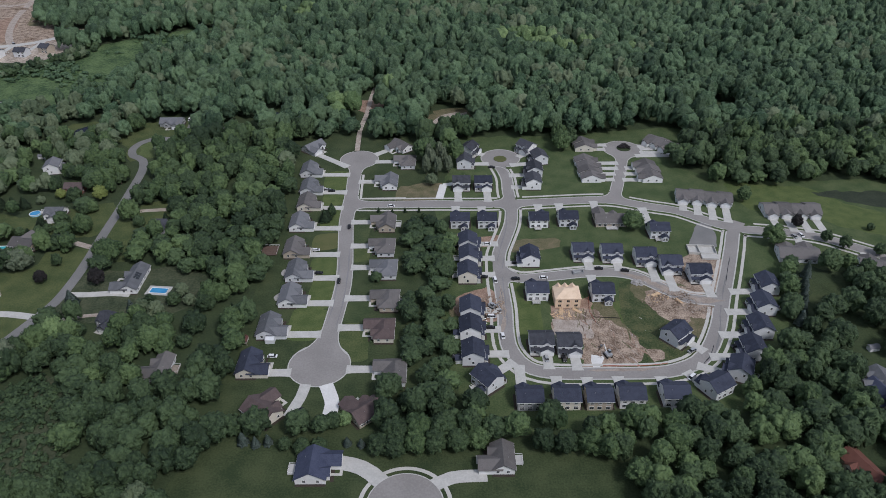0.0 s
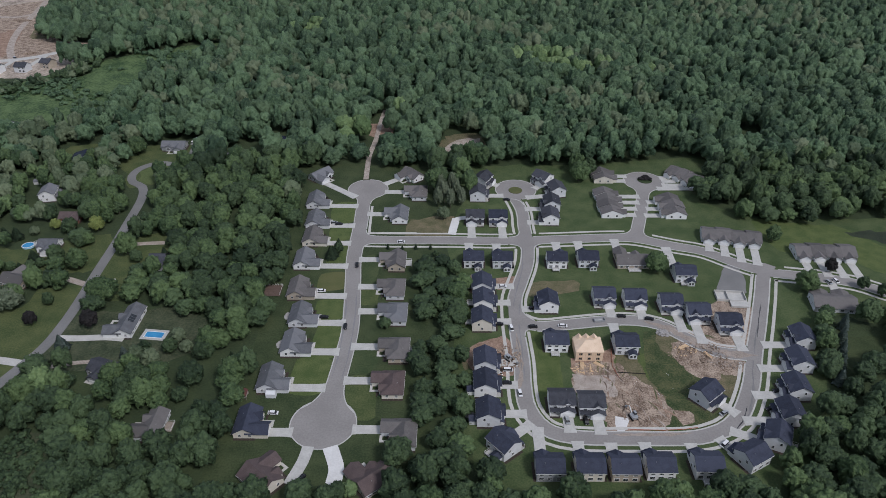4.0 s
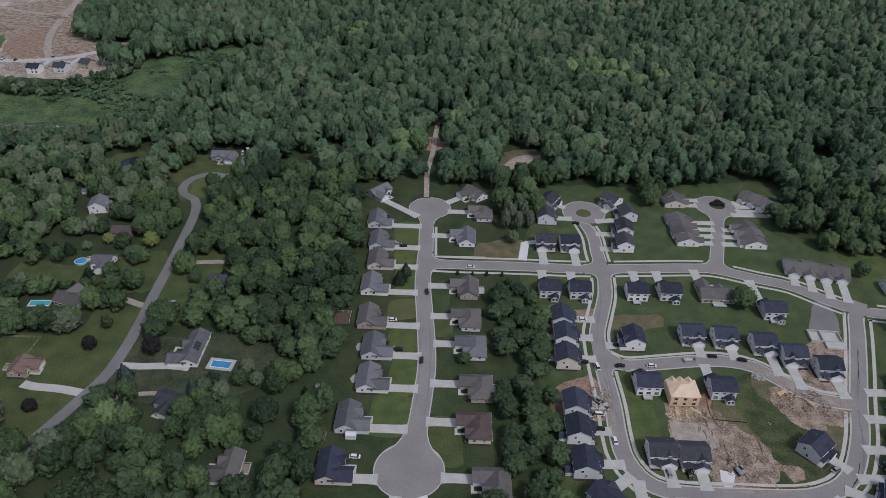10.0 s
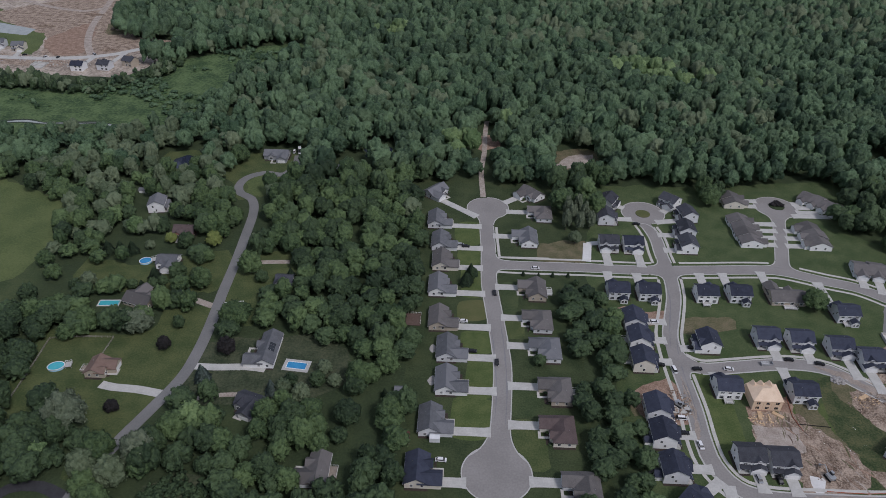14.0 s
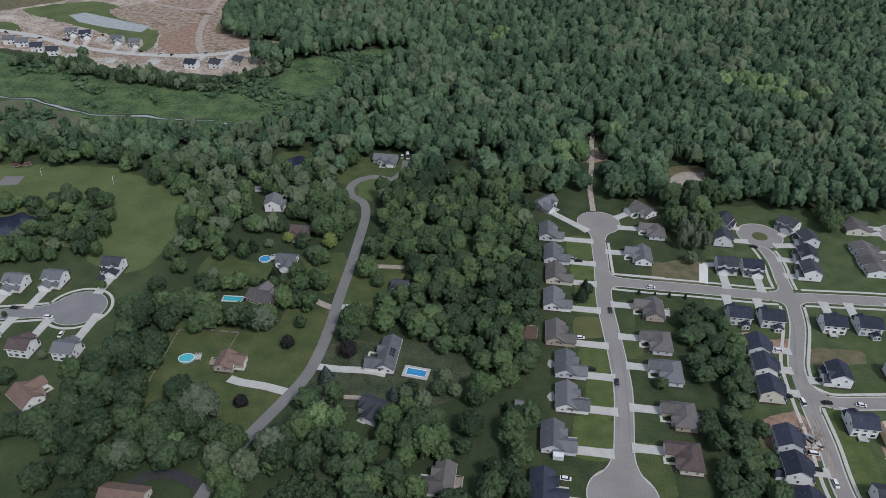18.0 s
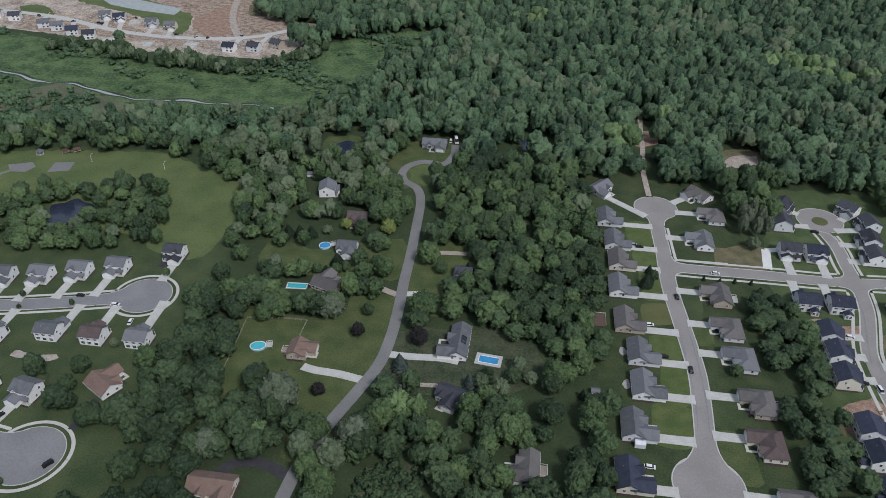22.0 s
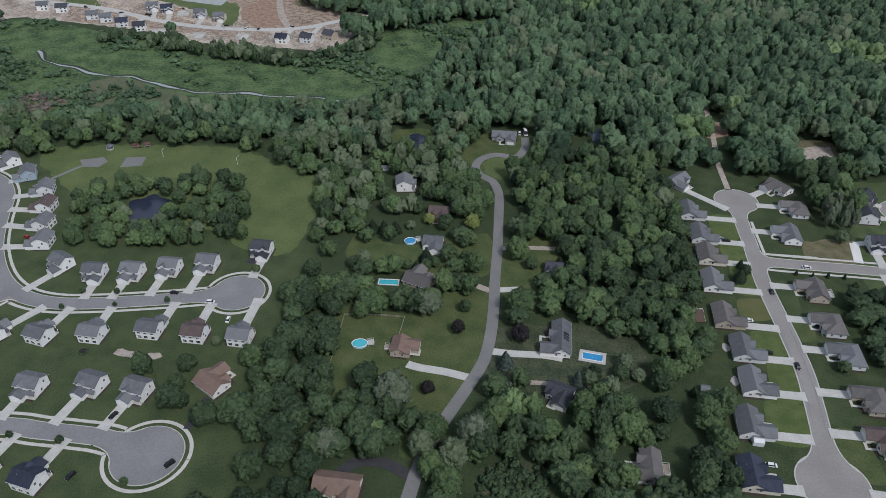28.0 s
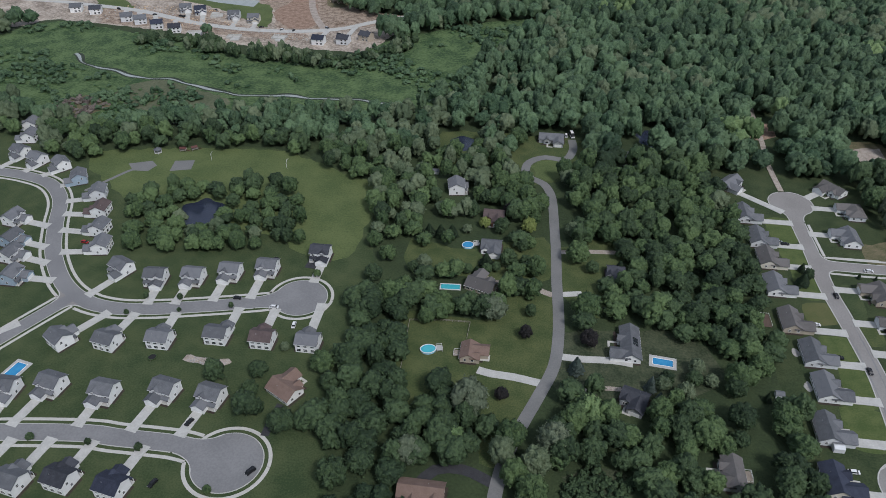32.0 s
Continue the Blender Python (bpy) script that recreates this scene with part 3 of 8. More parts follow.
def windows(parent, spots):
    """spots: (side, along, height, w, h, plane): the side is s, n, e or w; along runs in the wall, plane is the wall's place."""
    turned = math.degrees(parent.matrix_basis.to_euler().z)
    for side, u, z, w, h, plane in spots:
        if -math.cos(radians(turned + {"s": 0, "n": 180, "e": 90, "w": -90}[side])) > 0.6:
            continue
        frame_mesh, pane_mesh = window_mesh(w, h)
        x, y, rz = {"s": (u, plane, 0), "n": (u, plane, 180), "e": (plane, u, 90), "w": (plane, u, -90)}[side]
        ob = part("window", frame_mesh, None, parent)
        ob.matrix_basis = pose(x, y, z, 0, 0, rz)
        part("pane", pane_mesh, None, ob)


def garage_door(parent, x, y, w, h=2.2):
    g = Geo()
    for k in range(4):
        g.box(x - w / 2, x + w / 2, y - 0.08, y + 0.02, k * h / 4 + 0.02, (k + 1) * h / 4 - 0.02)
    part("garage_door", g, GARAGE, parent)


def deck(parent, x0, x1, y0, y1, z, material, rail=True):
    g = Geo().box(x0, x1, y0, y1, z - 0.15, z)
    for x in (x0 + 0.2, x1 - 0.2):
        for y in (y0 + 0.2, y1 - 0.2):
            g.box(x - 0.1, x + 0.1, y - 0.1, y + 0.1, 0, z - 0.15)
    d = part("deck", g, material, parent, "weathered timber deck")
    if rail:
        r = Geo().box(x0, x1, y1 - 0.08, y1, z + 0.85, z + 0.97).box(x0, x0 + 0.08, y0, y1, z + 0.85, z + 0.97).box(x1 - 0.08, x1, y0, y1, z + 0.85, z + 0.97)
        n = max(2, int((x1 - x0) / 0.8))
        for k in range(n + 1):
            x = x0 + (x1 - x0 - 0.08) * k / n
            r.box(x, x + 0.08, y1 - 0.08, y1, z, z + 0.85)
        part("railing", r, TRIM, d)


def planting_beds(parent, w, front, back, porch):
    for x0, x1, y0, y1 in ((-w / 2 - 1.2, -w / 2 - 0.01, front, back), (w / 2 + 0.01, w / 2 + 1.2, front, back), porch):
        part("planting_bed", Geo().prism([(x0 + 0.2, y0), (x1 - 0.2, y0), (x1, y0 + 0.3), (x1, y1 - 0.3), (x1 - 0.2, y1), (x0 + 0.2, y1), (x0, y1 - 0.3), (x0, y0 + 0.3)], -0.1, 0.1), MULCH, parent, "dark bark mulch along the walls")


HOUSES = []  # places and sizes, so that trees keep clear
ROOF_WORD = {"navy": "dark blue-black", "coal": "charcoal", "grey": "grey", "taupe": "grey-brown", "brown": "brown", "plum": "plum-brown", "blue": "slate-blue", "red": "rust-red"}
WALL_WORD = {"white": "white siding", "pale": "pale grey siding", "grey": "grey siding", "cream": "cream siding", "tan": "tan siding", "blue": "blue-grey siding", "brick": "brick facing", "osb": "raw sheathing"}


def two_storey(x, y, rz, w=11.0, d=10.0, roof="navy", wall="pale", flip=1, yard="", group="new houses round the loop street", face=None, drive=True, wing=2.4, far=False):
    """Two full storeys, ridge along the street, a garage wing with its own gable and a porch roof in front."""
    HOUSES.append((x, y, max(w, d) / 2 + 2))
    h = thing("house", x, y, rz, f"two-storey house, {WALL_WORD[wall]}, {ROOF_WORD[roof]} shingle roof, front garage", "house", group)
    eave, rise, front, back = 5.5, d * 0.27, -d / 2, d / 2
    part("wall", Geo().house_body(-w / 2, w / 2, front, back, -0.3, eave, rise, "x"), WALLS[wall], h)
    part("roof", Geo().gable(-w / 2, w / 2, front, back, eave, rise, "x"), ROOFS[roof], h)
    gx0, gx1 = (w / 2 - 6.4, w / 2) if flip > 0 else (-w / 2, -w / 2 + 6.4)
    gy = front - wing
    part("garage_wall", Geo().house_body(gx0, gx1, gy, front + 0.02, -0.3, 2.9, 1.9, "y"), WALLS[face or wall], h)
    part("garage_roof", Geo().gable(gx0, gx1, gy, front + 0.2, 2.9, 1.9, "y", 0.4), ROOFS[roof], h)
    garage_door(h, (gx0 + gx1) / 2, gy - 0.02, 4.9)
    if drive:
        auto_drive(x, y, rz, (gx0 + gx1) / 2, gy, 4.8)
    px0, px1 = (-w / 2, gx0) if flip > 0 else (gx1, w / 2)
    g = Geo().add([(px0, front - 1.9, 2.75), (px1, front - 1.9, 2.75), (px1, front + 0.05, 3.5), (px0, front + 0.05, 3.5),
                   (px0, front - 1.9, 2.93), (px1, front - 1.9, 2.93), (px1, front + 0.05, 3.7), (px0, front + 0.05, 3.7)],
                  [(3, 2, 1, 0), (4, 5, 6, 7), (0, 1, 5, 4), (1, 2, 6, 5), (3, 0, 4, 7)])
    part("porch_roof", g, ROOFS[roof], h)
    for px in (px0 + 0.2, px1 - 0.3) if not far else ():
        part("porch_post", Geo().box(px - 0.09, px + 0.09, front - 1.8, front - 1.62, 0, 2.75), TRIM, h)
    part("porch_step", Geo().box(px0, px1, front - 1.9, front, -0.1, 0.25), CONCRETE, h)
    part("front_door", Geo().box((px0 + px1) / 2 - 0.5, (px0 + px1) / 2 + 0.5, front - 0.06, front + 0.02, 0.25, 2.35), DOOR, h)
    # a small gable over the upper front window
    cx = (gx0 + gx1) / 2
    part("front_gable", Geo().house_body(cx - 2.1, cx + 2.1, front - 0.35, front + 1.6, eave - 2.2, eave, 1.35, "y"), WALLS[face or wall], h)
    part("gable_roof", Geo().gable(cx - 2.1, cx + 2.1, front - 0.35, front + 2.6, eave, 1.35, "y", 0.35), ROOFS[roof], h)
    spots = [("s", cx, 4.3, 1.7, 1.3, front - 0.36), ("s", (px0 + px1) / 2, 4.3, 1.5, 1.3, front)]
    spots += [("n", u * w, z, 1.6 if z > 3 else 1.9, 1.3 if z > 3 else 1.5, back) for u in (-0.32, 0.02, 0.33) for z in (1.6, 4.3)]
    spots += [("e", d * 0.18, 4.3, 1.0, 1.3, w / 2), ("e", -d * 0.1, 1.7, 1.0, 1.3, w / 2), ("w", d * 0.18, 4.3, 1.0, 1.3, -w / 2), ("w", 0.0, 1.7, 1.0, 1.3, -w / 2)]
    if far:
        windows(h, spots[2:6] + spots[:2])
        return h
    windows(h, spots)
    part("eave_board", Geo().box(-w / 2 - 0.5, w / 2 + 0.5, back + 0.44, back + 0.58, eave - 0.42, eave - 0.2), TRIM, h)
    part("eave_board", Geo().box(-w / 2 - 0.5, w / 2 + 0.5, front - 0.58, front - 0.44, eave - 0.42, eave - 0.2), TRIM, h)
    part("vent_pipe", Geo().tube((w * 0.2, d * 0.2, eave + rise * 0.5), (w * 0.2, d * 0.2, eave + rise * 0.62 + 0.7), 0.12, 0.12, 6), STEEL, h)
    if "deck" in yard:
        deck(h, -w * 0.1, w * 0.26, back, back + 3.4, 1.0, PALE_DECK)
    if "sunroom" in yard:
        sx = -flip * w * 0.22
        part("sunroom_wall", Geo().house_body(sx - 1.9, sx + 1.9, back - 0.02, back + 3.2, -0.3, 2.7, 1.2, "y"), WALLS[wall], h)
        part("sunroom_roof", Geo().gable(sx - 1.9, sx + 1.9, back - 0.2, back + 3.2, 2.7, 1.2, "y", 0.35), ROOFS[roof], h)
        windows(h, [("n", sx - 0.85, 1.5, 1.2, 1.5, back + 3.2), ("n", sx + 0.85, 1.5, 1.2, 1.5, back + 3.2)])
    planting_beds(h, w, front, back, (px0, px1, front - 3.0, front - 1.92))
    if "patio" in yard:
        part("patio", Geo().prism(blob(0, back + 2.6, 3.2, 2.4, seed=int(abs(x) * 7) % 99), -0.1, 0.12), STONE, h)
    return h


def ranch(x, y, rz, w=15.0, d=9.5, roof="grey", wall="pale", flip=1, style="gable", yard="", group="single-storey houses along the street", face=None, drive=True):
    """One storey under a broad roof, with a garage wing that comes forward to the street."""
    HOUSES.append((x, y, max(w, d) / 2 + 3))
    h = thing("house", x, y, rz, f"low house, {WALL_WORD[wall]}, {ROOF_WORD[roof]} {'hipped' if style == 'hip' else 'gabled'} shingle roof, garage wing", "house", group)
    eave, front, back = 3.0, -d / 2, d / 2
    rise = d * 0.29
    gx0, gx1 = (w / 2 - 7.0, w / 2) if flip > 0 else (-w / 2, -w / 2 + 7.0)
    gy = front - 5.2
    if style == "hip":
        part("wall", Geo().box(-w / 2, w / 2, front, back, -0.3, eave), WALLS[wall], h)
        part("roof", Geo().hip(-w / 2, w / 2, front, back, eave - 0.1, rise), ROOFS[roof], h)
    else:
        part("wall", Geo().house_body(-w / 2, w / 2, front, back, -0.3, eave, rise, "x"), WALLS[wall], h)
        part("roof", Geo().gable(-w / 2, w / 2, front, back, eave, rise, "x"), ROOFS[roof], h)
    part("garage_wall", Geo().house_body(gx0, gx1, gy, front + 0.02, -0.3, eave - 0.1, 2.1, "y"), WALLS[face or wall], h)
    part("garage_roof", Geo().gable(gx0, gx1, gy, front + d * 0.42, eave - 0.1, 2.1, "y"), ROOFS[roof], h)
    garage_door(h, (gx0 + gx1) / 2, gy - 0.02, 4.9)
    if drive:
        auto_drive(x, y, rz, (gx0 + gx1) / 2, gy, 4.8)
    px0, px1 = (-w / 2 + 1, gx0) if flip > 0 else (gx1, w / 2 - 1)
    cx = (px0 + px1) / 2
    part("front_gable", Geo().house_body(cx - 2.2, cx + 2.2, front - 1.3, front + 1.5, -0.3, eave, 1.6, "y"), WALLS[face or wall], h)
    part("gable_roof", Geo().gable(cx - 2.2, cx + 2.2, front - 1.3, front + 3.2, eave, 1.6, "y", 0.4), ROOFS[roof], h)
    part("front_door", Geo().box(px1 - 1.2 if flip > 0 else px0 + 0.2, px1 - 0.2 if flip > 0 else px0 + 1.2, front - 0.06, front + 0.02, 0.1, 2.2), DOOR, h)
    part("front_path", Geo().prism([(cx, front - 6), (cx + flip * 4.2, front - 6), (cx + flip * 4.2, front - 4.8), (cx + flip * 1.2, front - 4.8), (cx + flip * 1.2, front - 1.3), (cx, front - 1.3)][::flip], -0.1, 0.14), PATH_CONCRETE, h)
    spots = [("s", cx, 1.7, 1.9, 1.4, front - 1.31)]
    spots += [("n", u * w, 1.6, 1.8, 1.3, back) for u in (-0.36, -0.08, 0.2, 0.38)]
    spots += [(s, v * d, 1.7, 1.1, 1.2, p) for s, p in (("e", w / 2), ("w", -w / 2)) for v in (-0.25, 0.2)]
    windows(h, spots)
    part("eave_board", Geo().box(-w / 2 - 0.5, w / 2 + 0.5, back + 0.44, back + 0.57, eave - 0.42, eave - 0.2), TRIM, h)
    part("vent_pipe", Geo().tube((w * 0.15, d * 0.22, eave + rise * 0.4), (w * 0.15, d * 0.22, eave + rise * 0.56 + 0.6), 0.12, 0.12, 6), STEEL, h)
    planting_beds(h, w, front, back, (px0, px1, front - 2.9, front - 1.32))
    if "chimney" in yard:
        part("chimney", Geo().box(-w * 0.2, -w * 0.2 + 1.1, d * 0.1, d * 0.1 + 0.8, eave, eave + rise + 1.0), WALLS["brick"], h)
    if "deck" in yard:
        deck(h, -w * 0.2, w * 0.18, back, back + 3.6, 0.8, DECK if "dark" in yard else PALE_DECK)
    if "patio" in yard:
        part("patio", Geo().prism(blob(w * 0.1, back + 2, 2.8, 1.9, seed=int(abs(x) * 7) % 99), -0.1, 0.12), STONE, h)
    if "shed" in yard:
        part("lean_to", Geo().house_body(-w / 2 - 3.2, -w / 2 - 0.02, front, front + 4.5, -0.3, 2.3, 0.9, "y"), WALLS[wall], h)
    if "solar" in yard:
        for k in range(3):
            sp = part("solar_panel", Geo().box(-0.8, 0.8, -1.5, 1.5, 0.0, 0.08), GLASS, h, "dark glossy solar panel")
            sp.matrix_basis = pose(-w * 0.05 + 1.9 * k, back - d * 0.26, eave + rise * 0.52 + 0.32, -math.degrees(math.atan2(rise, d / 2)), 0, 0)
    return h


def row_houses(x, y, rz, units=3, uw=8.5, d=13.0, roof="grey", wall="pale", step=0.8, group="attached houses in rows", aim=None):
    """Low attached homes under one run of roofs, each stepped from the next, garages in front."""
    HOUSES.append((x, y, units * uw / 2 + 2))
    h = thing("row_house", x, y, rz, f"attached low houses, {WALL_WORD[wall]}, {ROOF_WORD[roof]} shingle roofs, a garage each", "house", group)
    for k in range(units):
        x0 = (k - units / 2) * uw
        x1, off = x0 + uw, step * (k % 2)
        front, back = -d / 2 + off, d / 2 + off
        part("wall", Geo().house_body(x0 + 0.004 * k, x1, front, back, -0.3, 3.0, d * 0.2, "x"), WALLS[wall], h)
        part("roof", Geo().gable(x0 + 0.3, x1 - 0.3, front, back, 3.0 + 0.25 * (k % 2), d * 0.2, "x"), ROOFS[roof], h)
        part("garage_wall", Geo().house_body(x0 + 1.2, x1 - 1.2, front - 2.6, front + 0.02, -0.3, 2.8, 1.7, "y"), WALLS[wall], h)
        part("garage_roof", Geo().gable(x0 + 1.2, x1 - 1.2, front - 2.6, front + 4.0, 2.8, 1.7, "y", 0.4), ROOFS[roof], h)
        garage_door(h, (x0 + x1) / 2, front - 2.62, 4.6)
        auto_drive(x, y, rz, (x0 + x1) / 2, front - 2.6, 4.6, aim=aim)
        windows(h, [("n", x0 + uw * 0.3, 1.6, 1.7, 1.3, back), ("n", x0 + uw * 0.72, 1.6, 1.7, 1.3, back)])
    windows(h, [("e", v, 1.7, 1.1, 1.2, units * uw / 2) for v in (-3, 2.5)] + [("w", v, 1.7, 1.1, 1.2, -units * uw / 2) for v in (-3, 2.5)])
    return h


def shed(x, y, rz, w=3.6, d=3.0, roof="grey", wall="pale"):
    HOUSES.append((x, y, 3))
    h = thing("garden_shed", x, y, rz, f"small garden shed, {WALL_WORD[wall]}, {ROOF_WORD[roof]} roof, on the grass", "shed")
    part("wall", Geo().house_body(-w / 2, w / 2, -d / 2, d / 2, -0.2, 2.1, 0.9, "x"), WALLS[wall], h)
    part("roof", Geo().gable(-w / 2, w / 2, -d / 2, d / 2, 2.1, 0.9, "x", 0.25, 0.12), ROOFS[roof], h)
    part("door", Geo().box(-0.7, 0.7, -d / 2 - 0.05, -d / 2 + 0.02, 0.05, 1.9), TRIM, h)
    return h


# ---- vehicles ----
def car(x, y, rz, paint="silver", tall=0.0, z=0.12, grow=1.0):
    """A parked car, nose to local -y."""
    kind = "van" if tall > 0.3 else "car"
    c = thing(kind, x, y, rz, f"parked {paint} {kind} with dark windows", kind, "", z)
    c.scale = (grow, grow * 1.1 if grow > 1 else 1, grow)
    g = Geo()
    low = [(-0.88, -2.3), (0.88, -2.3), (0.92, -1.9), (0.92, 2.0), (0.86, 2.3), (-0.86, 2.3), (-0.92, 2.0), (-0.92, -1.9)]
    g.prism(low, 0.28, 0.86)
    part("body", g, PAINT[paint], c)
    top = 1.46 + tall
    y0, y1 = (-1.1, 1.75) if not tall else (-1.5, 2.2)
    cab = Geo().add([(-0.84, y0 - 0.5, 0.86), (0.84, y0 - 0.5, 0.86), (0.84, y1 + 0.25, 0.86), (-0.84, y1 + 0.25, 0.86),
                     (-0.7, y0 + 0.25, top - 0.05), (0.7, y0 + 0.25, top - 0.05), (0.7, y1 - 0.3, top - 0.05), (-0.7, y1 - 0.3, top - 0.05)],
                    [(4, 5, 6, 7), (0, 1, 5, 4), (1, 2, 6, 5), (2, 3, 7, 6), (3, 0, 4, 7)])
    part("window_band", cab, CAR_GLASS, c)
    part("roof_panel", Geo().box(-0.7, 0.7, y0 + 0.25, y1 - 0.3, top - 0.05, top), PAINT[paint], c)
    for wx in (-0.86, 0.86):
        for wy in (-1.45, 1.4):
            part("wheel", Geo().tube((wx - 0.1, wy, 0.32), (wx + 0.1, wy, 0.32), 0.33, 0.33, 10), TYRE, c)
    for wx in (-0.6, 0.6):
        part("headlight", Geo().box(wx - 0.18, wx + 0.18, -2.34, -2.28, 0.62, 0.76), TRIM, c)
        part("tail_light", Geo().box(wx - 0.18, wx + 0.18, 2.27, 2.33, 0.62, 0.78), PLAY, c)
    return c


# ---- trees ----
ICO_V = np.array([(0, s, t * 1.618) for s in (1, -1) for t in (1, -1)] + [(s, t * 1.618, 0) for s in (1, -1) for t in (1, -1)] + [(t * 1.618, 0, s) for s in (1, -1) for t in (1, -1)], float) / 1.902
_near = [(a, b, c) for a in range(12) for b in range(a) for c in range(b)
         if all(abs(np.linalg.norm(ICO_V[i] - ICO_V[j]) - 1.0515) < 0.02 for i, j in ((a, b), (b, c), (a, c)))]
ICO_F = np.array([t if np.dot(np.cross(ICO_V[t[1]] - ICO_V[t[0]], ICO_V[t[2]] - ICO_V[t[0]]), ICO_V[t[0]]) > 0 else t[::-1] for t in _near])


def geodesic(n):
    """A round net: each face of the icosahedron cut into n x n triangles, its corners laid on the unit ball."""
    index, v, f = {}, [], []
    for a, b, c in ICO_F:
        A, B, C = ICO_V[a], ICO_V[b], ICO_V[c]

        def at(i, j):
            q = A + (B - A) * (i / n) + (C - A) * (j / n)
            q = q / np.linalg.norm(q)
            key = tuple(np.round(q, 5))
            if key not in index:
                index[key] = len(v)
                v.append(q)
            return index[key]

        for i in range(n):
            for j in range(n - i):
                f.append((at(i, j), at(i + 1, j), at(i, j + 1)))
                if i + j < n - 1:
                    f.append((at(i + 1, j), at(i + 1, j + 1), at(i, j + 1)))
    return np.array(v), np.array(f)


NETS = {n: geodesic(n) for n in (2, 4, 5, 6, 8, 11)}


def crown(rng, clumps, sprays, slim=1.0, net=8):
    """Corners and triangles of a leafy crown of about unit radius, its foot near z 0.4 and its top near 1.7: the outer skin
    of many round leaf clumps over a dome, roughened, with loose sprays that break the outline."""
    way, faces = NETS[net]
    spots, sizes = [], []
    for i in range(clumps):
        up = 1 - 1.55 * (i + 0.5) / clumps
        a = i * 2.39996 + rng.uniform(-0.6, 0.6)
        flat = math.sqrt(max(0.0, 1 - up * up))
        reach = rng.uniform(0.56, 0.84)
        spots.append((reach * flat * math.cos(a), reach * flat * math.sin(a), reach * up))
        sizes.append(rng.uniform(0.75, 1.25) * (0.84 / math.sqrt(clumps) + 0.11))
    spots, sizes = np.array(spots), np.array(sizes)
    along = way @ spots.T
    depth = along ** 2 - (spots ** 2).sum(1)[None] + (sizes ** 2)[None]
    reach = np.where((depth > 0) & (along > 0), along + np.sqrt(np.maximum(depth, 0)), 0.0).max(1)
    reach = np.maximum(reach, 0.5) * (1 + rng.normal(0, 0.34 / net, len(way)))
    v = way * reach[:, None] + rng.normal(0, 0.2 / net, way.shape)
    f = faces[way[faces].mean(1)[:, 2] > -0.5]
    pick = rng.integers(len(way), size=sprays)
    pick = pick[way[pick][:, 2] > -0.4]
    n = len(pick)
    out = way[pick] + rng.normal(0, 0.55, (n, 3)) + np.array([0, 0, 0.25])
    out /= np.linalg.norm(out, axis=1)[:, None]
    side = np.cross(out, rng.normal(0, 1, (n, 3)))
    side /= np.linalg.norm(side, axis=1)[:, None] + 1e-6
    other = np.cross(out, side)
    half = (0.5 / net + 0.02) * rng.uniform(0.6, 1.3, (n, 1))
    at = v[pick] * rng.uniform(1.0, 1.09, (n, 1))
    loose = np.stack([at + side * half, at - side * 0.5 * half + other * 0.9 * half, at - side * 0.5 * half - other * 0.9 * half], 1).reshape(-1, 3)
    f = np.concatenate([f, np.arange(3 * n).reshape(-1, 3) + len(v)])
    v = np.concatenate([v, loose])
    v[:, 2] = 0.86 + 0.8 * slim * v[:, 2]
    return v, f


def conifer(rng, tiers=9, sprays=16):
    """A spruce's needles: drooping boughs in tiers, unit height 2."""
    v, f, k = [], [], 0
    for t in range(tiers):
        z, r = 0.18 + 1.7 * t / tiers, 0.55 * (1 - t / tiers) ** 0.85 + 0.05
        for i in range(sprays if t < tiers - 1 else 7):
            a = i * math.tau / sprays + rng.uniform(-0.25, 0.25)
            l, w = r * rng.uniform(0.75, 1.15), 0.32 * r + 0.05
            c, s = math.cos(a), math.sin(a)
            q = np.array([(0, 0, z + 0.3), (l * 0.6 * c - w * s, l * 0.6 * s + w * c, z + 0.05), (l * c, l * s, z - 0.1), (l * 0.6 * c + w * s, l * 0.6 * s - w * c, z + 0.05), (l * 0.5 * c, l * 0.5 * s, z - 0.16)])
            v.append(q)
            f.append(np.array([(0, 1, 2), (0, 2, 3), (1, 4, 2), (4, 3, 2)]) + k)
            k += 5
    return np.concatenate(v), np.concatenate(f)


def tri_mesh(name, v, f, material, smooth=True):
    me = bpy.data.meshes.new(name)
    me.vertices.add(len(v))
    me.vertices.foreach_set("co", np.asarray(v, np.float32).ravel())
    me.loops.add(3 * len(f))
    me.loops.foreach_set("vertex_index", np.asarray(f, np.int32).ravel())
    me.polygons.add(len(f))
    me.polygons.foreach_set("loop_start", np.arange(0, 3 * len(f), 3, dtype=np.int32))
    me.update(calc_edges=True)
    me.materials.append(material)
    if smooth:
        me.shade_smooth()
    return me


def trunk_geo(h, r, rng):
    g = Geo().tube((0, 0, -0.3), (0, 0, h * 0.55), r, r * 0.6, 7).tube((0, 0, h * 0.55), (0.1 * h * rng.uniform(-1, 1), 0.1 * h * rng.uniform(-1, 1), h * 0.95), r * 0.6, r * 0.15, 6)
    for k in range(4):
        a, z = k * 1.6 + rng.uniform(0, 1), h * (0.3 + 0.12 * k)
        g.tube((0, 0, z), (math.cos(a) * h * 0.24, math.sin(a) * h * 0.24, z + h * 0.2), r * 0.4, r * 0.1, 5)
    return g


